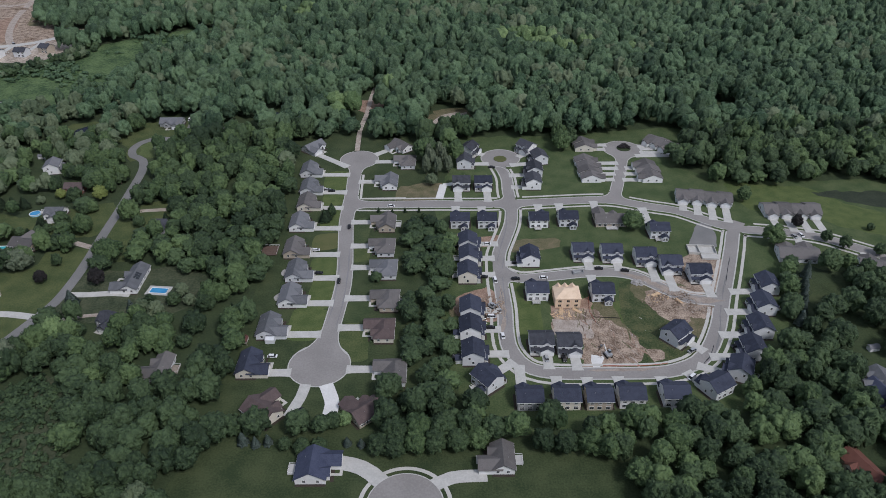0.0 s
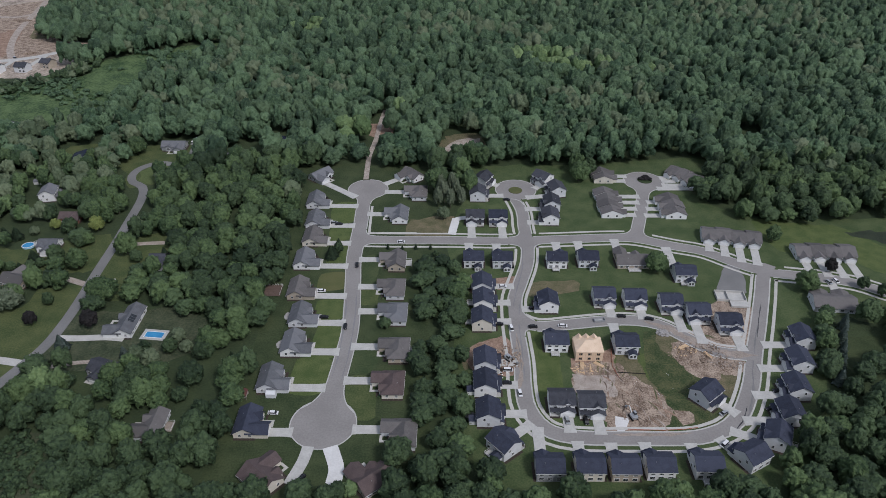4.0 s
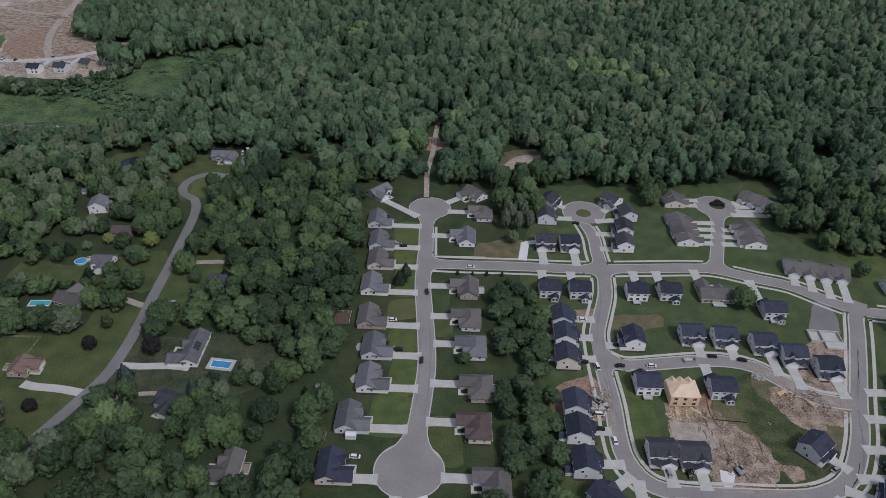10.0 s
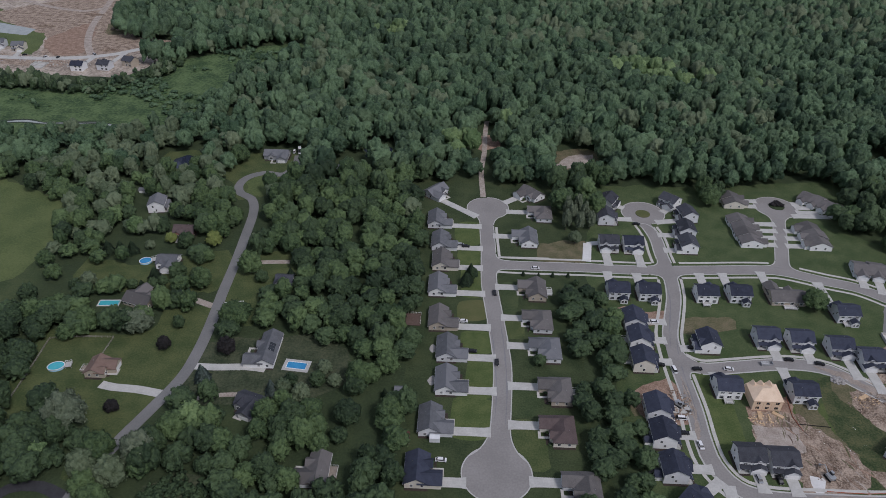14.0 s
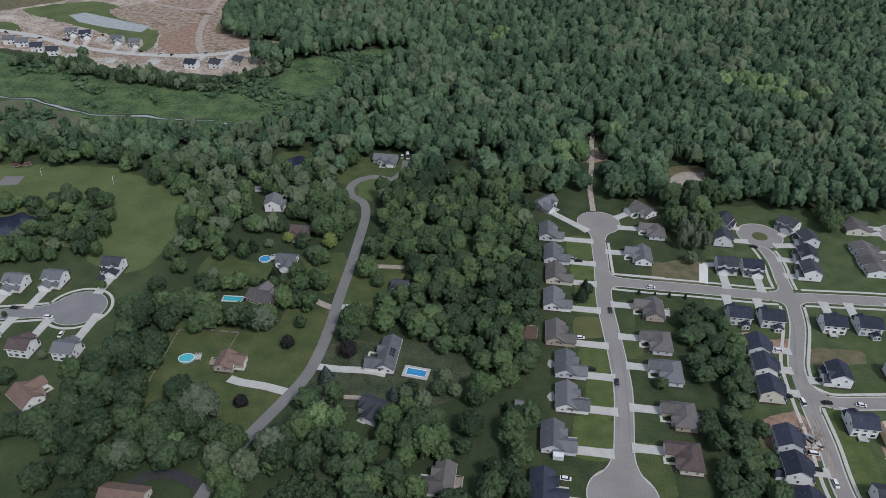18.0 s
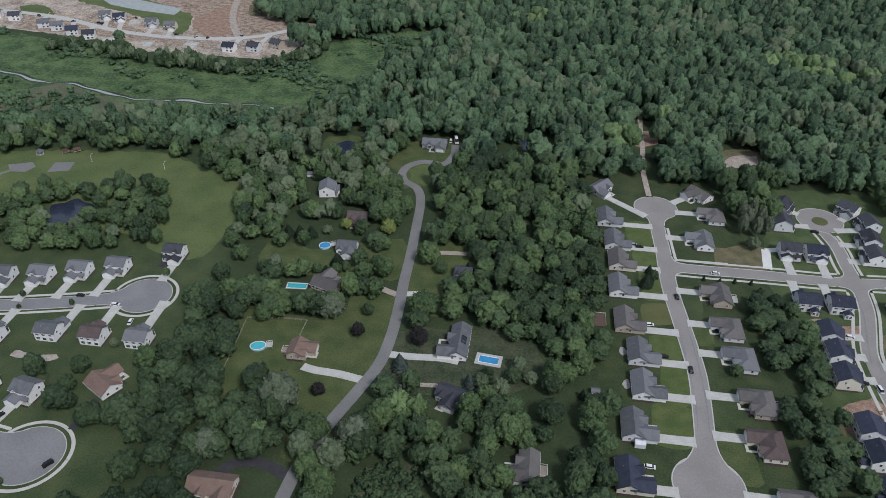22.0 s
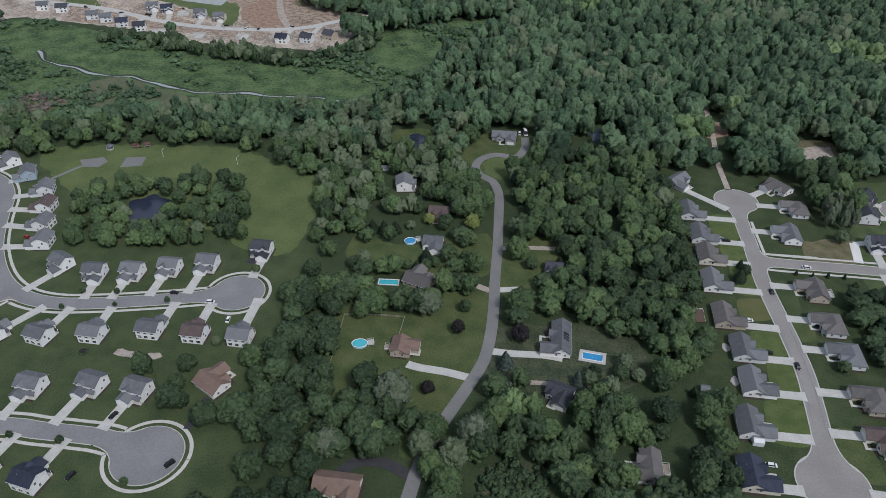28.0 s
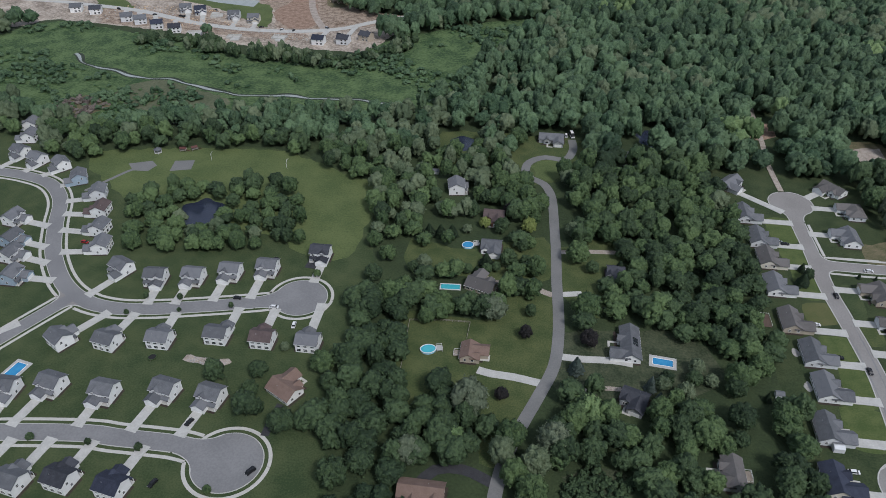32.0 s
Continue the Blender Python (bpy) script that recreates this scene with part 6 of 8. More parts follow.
patch("weedy_plot", natural([(10.6, 305.4), (25.7, 310.1), (27.8, 295.6), (4.4, 288.9), (3.4, 298.2)], 0.7, 3.0), SPOIL, 0.045, "weedy bare back yards")
patch("worn_lawn", natural([(-26.8, 424.9), (-1.8, 430.7), (-4.2, 408.3), (-28.8, 408)], 1.8, 5.0), SPOIL, 0.047, "worn brown corner plot")
patch("clearing", natural([(-67.2, 572.9), (-50.6, 576.1), (-49.2, 558.2), (-57.7, 548.1), (-66.2, 553.2)], 1.8, 5.0), CLAY, 0.040, "bare clay clearing in the woods")
patch("clearing", natural([(-15, 511), (-6, 551), (22, 556), (19, 514)], 1.5, 4.0), SPOIL, 0.038, "sandy weedy ground of a clearing")
patch("clearing", natural([(-9.4, 529.4), (4.5, 546.7), (20.1, 547.7), (17.7, 534.8), (-1.7, 524.6)], 1.8, 5.0), GRAVEL, 0.041, "pale gravel clearing in the woods")
patch("clearing", natural([(213.5, 546), (221.9, 551.2), (227.2, 539.8), (216.4, 533.8)], 1.8, 5.0), GRAVEL, 0.042, "pale clearing with a track in the woods")
patch("gravel_drive", natural([(154.4, 376.7), (161.7, 375.5), (160.7, 358.8), (155.5, 348.4), (142.7, 351.5)], 0.5, 3.0), OLD_ASPHALT, 0.062, "grey stone drive of a new house")
patch("marsh", natural([(240.6, 412.9), (256.5, 415.7), (287.9, 413.7), (312, 409.7), (301.4, 390.5), (274.9, 393.7), (257, 401)], 1.8, 5.0), BOG, 0.060, "dark wet hollow in the grass")
patch("paved_court", [(-465.5, 462.4), (-452.3, 465), (-449.9, 453), (-463.3, 448.8)], OLD_ASPHALT, 0.070, "grey paved ball court")
patch("paved_court", [(-495.3, 454.3), (-481, 460.2), (-475.1, 454.8), (-477.7, 446.8), (-488.2, 446.1)], OLD_ASPHALT, 0.071, "grey paved play area")
tagged(new("footpath", ribbon(smooth_line([(-506.6, 417.4), (-498.6, 431.3), (-490.1, 445.8), (-484.3, 450.4)]), 1.2, -1.2, -0.1, 0.075).mesh("footpath", OLD_ASPHALT)), "grey asphalt path to the play area", "footpath", "", "structure")
patch("lawn", natural([(-356, 284), (-330.7, 301), (-306, 300), (-300, 263.7), (-307, 248), (-296.9, 239), (-291, 212.9), (-296, 182), (-326, 182), (-328, 246), (-348, 263)], 1.6), WEST_LAWN, 0.0225, "green grass between the turning place and the trees")
patch("rock_bed", natural([(-378.7, 281.3), (-378.5, 285.2), (-373.3, 285.1), (-365.1, 284.0), (-357.1, 285.1), (-355.1, 282.4), (-363.3, 279.7), (-371.4, 280.8)], 0.5, 3.0), GRAVEL, 0.06, "pale stony bed winding through a lawn")
patch("scrub", natural([(-197.9, 235.2), (-186, 242.2), (-167.1, 228.1), (-153.9, 202.8), (-155.6, 186), (-170.6, 180.9)], 1.8, 5.0), SCRUB_GRASS, 0.033, "pale dry scrub among the trees")
patch("scrub", natural([(-197.1, 239.2), (-185.6, 249.2), (-170, 243.1), (-173.9, 214.9), (-198.9, 211.3)], 1.8, 5.0), SCRUB_GRASS, 0.034, "pale dry scrub among the trees")
patch("scrub", natural([(-608.8, 522.2), (-583.2, 551.7), (-552.8, 540.2), (-566.1, 513.5), (-580.5, 506.7)], 1.8, 5.0), SPOIL, 0.043, "brown dry brush by the meadow")
patch("scrub", natural([(-563.4, 559.9), (-539.7, 591.5), (-468.5, 562.5), (-469.5, 541.8), (-526, 533.8)], 1.8, 5.0), MARSH, 0.044, "pale rough grass in the meadow")
patch("field", natural([(-522.7, 468), (-465.6, 481.1), (-396.5, 485.8), (-350.1, 464.8), (-319.8, 447.2), (-318, 378), (-338, 366), (-365, 385), (-395, 392), (-440, 412), (-468, 405), (-490, 424), (-517.4, 443.5)], 1.8, 5.0), FIELD, 0.031, "open grassy playing field")
STREAM_LINE = smooth_line([(-640, 634), (-628, 620.5), (-609, 608.5), (-556.6, 595.1), (-524.1, 590.2), (-488.3, 575.9), (-472.1, 571.6), (-425.8, 574.9), (-383, 572.4), (-337, 571.5)])
MEADOW_SCRUB = river_meadow_edge
wiggle = np.arange(len(STREAM_LINE))[:, None] * 1.0
STREAM_COURSE = STREAM_LINE + sides(STREAM_LINE) * (1.9 * np.sin(wiggle * 0.21) + 1.3 * np.sin(wiggle * 0.47 + 1.0) + 0.7 * np.sin(wiggle * 0.93))
stream_half = 0.95 + 0.45 * np.sin(wiggle * 0.33 + 2.0) + 0.35 * np.sin(wiggle * 0.71)
tagged(new("stream_bank", ribbon(STREAM_COURSE, stream_half + 2.1 + 0.9 * np.sin(wiggle * 0.5), -stream_half - 1.6, -0.1, 0.05).mesh("stream_bank", BOG)), "dark muddy banks of the meadow stream", "ground", "", "structure")
tagged(new("stream", ribbon(STREAM_COURSE, stream_half, -stream_half, -0.1, 0.066).mesh("stream", STREAM)), "narrow pale stream winding through the meadow", "water", "", "structure")
patch("lawn", natural([(-288, 530), (-240, 533), (-236, 500), (-256, 486), (-286, 486)], 1.6), OPEN_LAWN, 0.0285, "rough grass round a pond")
patch("pond", blob(-272.5, 514.7, 9, 11, 0, 0.06, 40, 5), POND, 0.061, "small dark pond among trees")
patch("pond", blob(-421.9, 404.1, 13, 15, 0, 0.14, 40, 5), POND, 0.059, "dark pond inside a grove")
patch("pond", blob(-138.4, 540.8, 10, 12, 0, 0.14, 40, 5), POND, 0.058, "dark still pond in the woods")
patch("pond", [(-631, 822.5), (-619.5, 835.8), (-560.5, 813.6), (-524.1, 799.4), (-524.1, 779.4), (-566.6, 787.7), (-606.6, 801.1)], STREAM, 0.075, "pale pond on the building site")
patch("site_green", natural([(-698.1, 778.3), (-678.2, 788.2), (-645.4, 757.8), (-668.1, 734.7)], 1.8, 5.0), FIELD, 0.041, "thin grass on the building site")
patch("site_green", natural([(-786.8, 844.9), (-731.8, 869.8), (-686, 914.6), (-663, 887.6), (-699.4, 841.9), (-744.7, 806.2)], 1.8, 5.0), SPOIL, 0.041, "patchy weeds on the building site")
patch("site_green", natural([(-522.3, 775.8), (-503.9, 771.4), (-492.2, 726.4), (-503.6, 727.8)], 1.8, 5.0), FIELD, 0.042, "thin grass on the building site")
patch("site_green", natural([(-434.2, 757.8), (-409.7, 773.1), (-364.2, 762.9), (-387.7, 744.7)], 1.8, 5.0), SPOIL, 0.042, "patchy weeds on the building site")
patch("site_earth", natural([(-679.8, 751.6), (-623.8, 753.9), (-559.2, 739.3), (-500, 718.2), (-449.7, 710.3), (-448.4, 694.5), (-512.1, 696.2), (-590.1, 709.2), (-652.6, 712.1)], 1.8, 5.0), DIRT, 0.044, "churned earth round new houses")
patch("site_earth", natural([(-597.7, 774.1), (-560.9, 765.1), (-539.6, 742.8), (-583.6, 749.7)], 1.8, 5.0), DIRT, 0.045, "churned earth round new houses")
patch("site_earth", natural([(-498.3, 764.8), (-475.6, 829), (-444.2, 738.3), (-467.4, 723.9)], 1.8, 5.0), CLAY, 0.046, "darker turned earth of the building site")
patch("site_earth", natural([(-467.1, 875.1), (-463.9, 899.5), (-426.1, 800.9), (-448.2, 793)], 1.8, 5.0), SPOIL, 0.047, "weedy earth at the edge of the site")
patch("site_green", natural([(-694.1, 833.6), (-630.6, 881.1), (-530.3, 819.1), (-498.3, 764.8), (-489.9, 721.7), (-518.3, 742.9), (-564.7, 772.2), (-632.8, 800.6)], 1.8, 5.0), FIELD, 0.040, "thin grass on the building site")
patch("site_earth", natural([(-597, 851.3), (-480.3, 947.7), (-424.7, 797.2), (-360.6, 770.7), (-410.4, 727.1), (-479, 723.6), (-506.6, 782.5)], 1.8, 5.0), DIRT, 0.045, "bare brown earth of the building site")
tagged(new("track", ribbon(smooth_line([(-517.6, 1027.3), (-488.7, 895), (-472.7, 818.9), (-453.5, 763.5), (-432.1, 723.3)]), 3.5, -3.5, -0.1, 0.055).mesh("track", GRAVEL)), "pale earth track over the site", "track", "", "structure")
tagged(new("track", ribbon(smooth_line([(-622.8, 921), (-553.6, 883), (-505.3, 868.1), (-484.2, 883.7)]), 3, -3, -0.1, 0.056).mesh("track", GRAVEL)), "pale earth track over the site", "track", "", "structure")
patch("field", natural([(190.9, 428.9), (229.6, 422.1), (242.5, 417.4), (256.4, 399.5), (274.9, 388.1), (294, 377.2), (280.9, 353.5), (242.7, 370.1), (228, 383.3), (192.9, 392), (186.1, 407.7)], 1.8, 5.0), FRESH_LAWN, 0.034, "green open lawn at the edge of the estate")
# ---- front lawns, mown and brighter ----
def front_lawn(outline, material):
    """A mown plot between two drives, with soft corners."""
    cx, cy = sum(p[0] for p in outline) / len(outline), sum(p[1] for p in outline) / len(outline)
    wide = [(cx + (x - cx) * 1.1, cy + (y - cy) * 1.3) for x, y in outline]
    return patch("front_lawn", natural(wide, 0.25, 3.0, int(abs(cx * 7 + cy)) % 97), material, 0.035 + 0.0004 * (int(abs(cy) * 3) % 20), "mown front lawn between two driveways")


front_lawn([(-78.4, 442.3), (-65, 443.8), (-64.2, 426.4), (-76.3, 423.2)], FRESH_LAWN)
front_lawn([(-76, 413.5), (-63.7, 415.4), (-63, 404.9), (-74.4, 401.9)], FRESH_LAWN)
front_lawn([(-74.1, 393), (-62.6, 394.2), (-61.9, 375.7), (-72.9, 373.6)], FRESH_LAWN)
front_lawn([(-73.1, 339.2), (-60, 339.9), (-59.4, 328.4), (-71, 326.6)], FRESH_LAWN)
front_lawn([(-69.4, 318.6), (-58.8, 318.7), (-58.6, 300.2), (-70.3, 299.6)], FRESH_LAWN)
front_lawn([(-75.7, 292.2), (-59.4, 291.6), (-61.8, 275.2), (-75.5, 274.6)], FRESH_LAWN)
front_lawn([(-75, 364), (-61.8, 365.7), (-61.2, 354.3), (-74.1, 352.2)], DRY_LAWN)
front_lawn([(-52.2, 380.4), (-43.8, 380.8), (-45, 362.2), (-50.4, 360.5)], WEST_LAWN)
front_lawn([(-50.6, 351.1), (-43, 352.5), (-42.2, 341.7), (-49.7, 339.6)], OPEN_LAWN)
front_lawn([(-49, 301.4), (-38.5, 301.9), (-38.7, 289.5), (-49.3, 287.3)], WEST_LAWN)
front_lawn([(-50.5, 279), (-39.2, 279.2), (-36.5, 260.2), (-43.6, 258.7), (-48.5, 265)], OPEN_LAWN)
front_lawn([(36.4, 312.5), (48.6, 313.4), (48.2, 271), (39.7, 255), (35.8, 271.2)], FRESH_LAWN)
front_lawn([(78.1, 297.4), (95.2, 298.2), (92.6, 285.7), (75.9, 284.6)], FRESH_LAWN)
# ---- drives of the country houses ----
tagged(new("driveway", ribbon(smooth_line([(-238.5, 295), (-231.7, 293.4), (-221.1, 292.7), (-209, 290.5)]), 2.3, -2.3, -0.1, 0.160).mesh("driveway", CONCRETE)), "pale concrete drive to the country road", "driveway", "", "structure")
tagged(new("driveway", ribbon(smooth_line([(-240.8, 360.5), (-228.6, 361.3), (-217.8, 359.9), (-204.7, 354.6)]), 2, -2, -0.1, 0.150).mesh("driveway", GRAVEL)), "pale gravel drive to the country road", "driveway", "", "structure")
tagged(new("driveway", ribbon(smooth_line([(-199.4, 309.2), (-189.7, 309), (-175, 310), (-165.8, 309)]), 2.2, -2.2, -0.1, 0.155).mesh("driveway", CONCRETE)), "pale concrete drive to a house", "driveway", "", "structure")
tagged(new("driveway", ribbon(smooth_line([(-197.6, 286.9), (-182.2, 291.2), (-172, 291.9)]), 1.3, -1.3, -0.1, 0.150).mesh("driveway", GRAVEL)), "thin worn track to a dark house", "driveway", "", "structure")
tagged(new("driveway", ribbon(smooth_line([(-201.2, 355.6), (-189.3, 358.2)]), 2, -2, -0.1, 0.150).mesh("driveway", CONCRETE)), "short pale concrete drive", "driveway", "", "structure")
tagged(new("driveway", ribbon(smooth_line([(-201.7, 393.5), (-185.7, 396.3), (-168.2, 397.7)]), 1.8, -1.8, -0.1, 0.150).mesh("driveway", GRAVEL)), "pale drive into the trees", "driveway", "", "structure")
tagged(new("driveway", ribbon(smooth_line([(-256.4, 227.5), (-249.8, 236.6), (-238.4, 238.3), (-225.9, 233.5)]), 2.5, -2.5, -0.1, 0.150).mesh("driveway", DARK_ASPHALT)), "dark asphalt drive among trees", "driveway", "", "structure")
tagged(new("driveway", ribbon(smooth_line([(-323.5, 261.5), (-324.7, 251.9), (-324.9, 243.4)]), 1.8, -1.8, -0.1, 0.150).mesh("driveway", DARK_ASPHALT)), "dark asphalt drive to the turning place", "driveway", "", "structure")
tagged(new("driveway", ribbon(smooth_line([(-338.4, 369.8), (-339.2, 359.2)]), 3, -3, -0.1, 0.150).mesh("driveway", DARK_ASPHALT)), "dark asphalt pad beside a house", "driveway", "", "structure")
tagged(new("driveway", ribbon(smooth_line([(-48.5, 197.6), (-32.9, 193.7), (-21.1, 183.3)]), 3.5, -3.5, -0.1, 0.170).mesh("driveway", CONCRETE)), "broad pale concrete drive", "driveway", "", "structure")
tagged(new("driveway", ribbon(smooth_line([(16.9, 189.5), (3.1, 188.5), (-6.8, 183.2)]), 3, -3, -0.1, 0.170).mesh("driveway", CONCRETE)), "broad pale concrete drive", "driveway", "", "structure")
tagged(new("driveway", ribbon(smooth_line([(-53.2, 240.6), (-50.5, 233.9), (-48.9, 228.4), (-49.4, 221.1)]), 3.2, -3.2, -0.1, 0.200).mesh("driveway", FRESH_CONCRETE)), "fresh white concrete drive", "driveway", "", "structure")
tagged(new("driveway", ribbon(smooth_line([(-62.4, 240.7), (-63.4, 232.6), (-66.9, 221.2)]), 2.5, -2.5, -0.1, 0.190).mesh("driveway", CONCRETE)), "pale concrete drive", "driveway", "", "structure")
tagged(new("driveway", ribbon(smooth_line([(0.7, 427.7), (-2.2, 408.4)]), 2.5, -2.5, -0.1, 0.170).mesh("driveway", FRESH_CONCRETE)), "fresh white concrete drive", "driveway", "", "structure")
tagged(new("driveway", ribbon(smooth_line([(0.6, 427.1), (8.3, 428.8)]), 2, -2, -0.1, 0.175).mesh("driveway", FRESH_CONCRETE)), "fresh white concrete drive", "driveway", "", "structure")
tagged(new("footpath", ribbon(smooth_line([(-53.8, 442.4), (-53.3, 424.5), (-52.8, 410.7)]), 0.8, -0.8, -0.1, 0.120).mesh("footpath", PATH_CONCRETE)), "pale concrete footpath beside the street", "footpath", "", "structure")
tagged(new("footpath", ribbon(smooth_line([(-51.5, 409.6), (-36.9, 409.9), (-23.7, 410)]), 0.8, -0.8, -0.1, 0.120).mesh("footpath", PATH_CONCRETE)), "pale concrete footpath beside the street", "footpath", "", "structure")
# ---- pools, fences, yard things ----
sunk_pool(-151.7, 312.2, -6, 9.5, 4.6, POOL_WATER, "blue rectangular pool with a pale deck beside a house")
sunk_pool(-259.4, 354, 4, 10.5, 4.4, AQUA_WATER, "turquoise pool with a narrow pale edge behind a house", 0.5)
sunk_pool(-454.2, 264.3, -12, 6.0, 9.0, POOL_WATER, "blue pool with a pale deck in a back yard")
raised_pool(-263.6, 304.6, 15, 2.9, 1.3)
raised_pool(-254.3, 392.1, 20, 3.0, 1.1)
fence([(-274.2, 276.7), (-274.8, 299.2), (-276.3, 324.3), (-260.6, 326.5), (-245.6, 326.9)])
fence([(-245.6, 326.9), (-246, 315.2)], 1.2)
fence([(75.8, 287.3), (89.3, 286.2)], 0.55, 2.5, False, "low black silt fence round a building plot", TYRE)
fence([(74.1, 251.7), (80.8, 251.4), (89.7, 251.3), (99, 252), (104.4, 253)], 0.45, 3.0, False, "low red-orange mesh barrier along the kerb", SITE_MESH)
fence([(76.1, 303.9), (74.5, 291.6), (76.2, 283.4)], 0.5, 3.0, False, "sagging orange plastic site fence", SITE_MESH)
yard_deck = thing("fenced_deck", -99.5, 349.5, 0, "red-brown timber deck with a railing behind a house", "deck")
deck(yard_deck, -4.6, 4.6, -4.8, 4.8, 0.5, DARK_DECK)
trampoline(-393.8, 280.8)
trampoline(-360.4, 364)
trampoline(3.1, 254.9)
trampoline(5.7, 255.2, 1.8)
gazebo(-482.5, 472.1)
arch_pole(-440.7, 466.7, 20)
arch_pole(-386, 463.5, 60)
play_set(-465.5, 476.1, 10)
play_set(-458.3, 478.8, 40)
play_set(-96, 269.5, 90)
play_set(-278.5, 366.2, 20)
rubble("rock_bed", -367.4, 282.3, 10, 2.4, 130, STONE, "bed of pale stones on a lawn", (0.15, 0.5), 0.15, 4)
framed_house(63.9, 300.7, 180)
foundation(148, 346.9, 176)
excavator(77.6, 258.5, 200, "silver")
excavator(25.3, 295.8, 40, "silver")
rubble("spoil_heap", 117.8, 300.8, 15, 9, 300, DIRT, "heaped lumps of dug earth", (0.15, 0.55), 0.9, 5)
rubble("spoil_heap", 129.8, 294.5, 9, 5, 160, GRAVEL, "pale heap of stone and rubble", (0.12, 0.4), 0.6, 6)
rubble("spoil_heap", 24.9, 297.1, 7, 9, 180, DIRT, "brown heaps of dug earth", (0.2, 0.7), 0.7, 7)
rubble("spoil_heap", 81.7, 264.5, 13, 11, 260, DIRT, "churned clods of earth on a plot", (0.12, 0.45), 0.25, 8)
rubble("debris", 61.3, 289.3, 7, 4, 70, LUMBER, "scraps of timber and waste on the plot", (0.2, 0.6), 0.2, 9)
rubble("debris", 21.1, 289, 5, 6, 24, TRIM, "white scraps of building waste", (0.2, 0.5), 0.2, 10)
rubble("boulder_heap", 104.9, 316.3, 4, 2.5, 90, STONE, "pale heap of stones among weeds", (0.3, 0.9), 0.8, 11)
lumber_stack(60, 291.6, 80)
lumber_stack(68.2, 292.3, 140)
lumber_stack(122.3, 299.8, 120)
lumber_stack(111.8, 305.7, 30)
dumpster(74, 325.5, 5)
foundation(-553, 697, 195, 14, 10)
foundation(-512, 693, 185, 13, 9)
foundation(-469, 697, 180, 13, 9)
foundation(-551, 747, 15, 12, 9)
rubble("site_heap", -438.3, 807.1, 11.8, 5.9, 140, DIRT, "heap of earth on the distant site", (0.3, 1.2), 1.5, 30)
rubble("site_heap", -487.1, 854.7, 11.8, 3, 140, DIRT, "heap of earth on the distant site", (0.3, 1.2), 1.5, 31)
rubble("site_heap", -518.1, 811.2, 10.5, 3.8, 140, DIRT, "heap of earth on the distant site", (0.3, 1.2), 1.5, 32)
rubble("site_heap", -424.7, 744, 6.1, 5.4, 140, DIRT, "heap of earth on the distant site", (0.3, 1.2), 1.5, 33)
rubble("debris", -632.3, 737.4, 60, 14, 70, CONCRETE, "scraps and stacked materials along the new street", (0.3, 1.0), 0.3, 60)
rubble("debris", -570.3, 726.6, 50, 12, 70, LUMBER, "scraps and stacked materials along the new street", (0.3, 1.0), 0.3, 61)
rubble("debris", -509.3, 713.2, 50, 10, 70, STONE, "scraps and stacked materials along the new street", (0.3, 1.0), 0.3, 62)
rubble("debris", -443.1, 701.8, 40, 8, 70, CONCRETE, "scraps and stacked materials along the new street", (0.3, 1.0), 0.3, 63)
rubble("debris", -608.8, 760.4, 60, 10, 70, LUMBER, "scraps and stacked materials along the new street", (0.3, 1.0), 0.3, 64)
# ---- parked vehicles ----
car(-80.9, 259.2, 88, 'white')
car(-56.4, 374.4, 5, 'black')
car(-56.4, 319.2, 2, 'black')
car(-73.1, 349.4, 95, 'white')
car(-68.3, 326.7, 90, 'black')
car(-72.5, 419.1, 92, 'black')
car(-75.9, 420.8, 92, 'silver')
car(-32.6, 399.2, 92, 'white')
car(39.3, 320.1, 95, 'black')
car(54.6, 320.9, 85, 'white')
car(86, 329.2, 88, 'black')
car(100, 327.1, 80, 'black')
car(28.2, 318.7, 10, 'white', 0.35)
car(48.4, 256.2, 5, 'silver')
car(56.6, 256.1, 5, 'black')
car(25.7, 354.7, 90, 'white')
car(22.1, 322, 90, 'black')
car(23.4, 279.2, 90, 'black')
car(24.5, 287.8, 88, 'white', 0.3)
car(40.8, 335.2, 85, 'black')
car(34.1, 451.1, 80, 'black')
car(-195.1, 536.5, 15, 'white', 0.9, z=0.03, grow=1.5)
car(-199.1, 535.9, 5, 'white', 0.2, z=0.03)
car(-347.8, 324.2, 95, 'white')
car(-369.4, 328.5, 92, 'black')
car(-324.2, 224.9, -35, 'black', 0.4)
car(-359.6, 245.6, -20, 'black')
car(-361.1, 213.9, -20, 'black')
car(-333.4, 312.3, 5, 'white')
car(-495.4, 721.4, 120, 'black', z=0.04)
car(-472.8, 716.9, 155, 'white', 0.3, z=0.04)
car(-461.3, 717.2, 175, 'black', z=0.04)
car(-430.7, 727.4, 55, 'silver', 0.4, z=0.04)
car(-615.0, 741.5, 120, 'black', z=0.04)
car(-583.0, 739.7, 170, 'black', 0.2, z=0.04)
car(-659.7, 752.6, 60, 'black', 0.4, z=0.04)
car(-558.1, 762.5, 50, 'black', z=0.04)
car(-415.4, 713.7, 90, 'black')
car(-359, 764.5, 80, 'black')
car(-476, 364.1, 80, 'red')
car(-587, 741.2, 90, 'black')
car(112.9, 243.3, -50, 'white', 0.2)
car(118.1, 261.2, -60, 'silver')
car(211.2, 361.7, 15, 'white')
car(206.8, 360.5, 20, 'silver')
car(-62.4, 223.7, -30, 'black')
car(-64.5, 221.4, -60, 'white')
car(147.1, 275.4, -85, 'black')
car(139.8, 264.2, -80, 'black')
car(29.0, 272.7, 5, 'white')
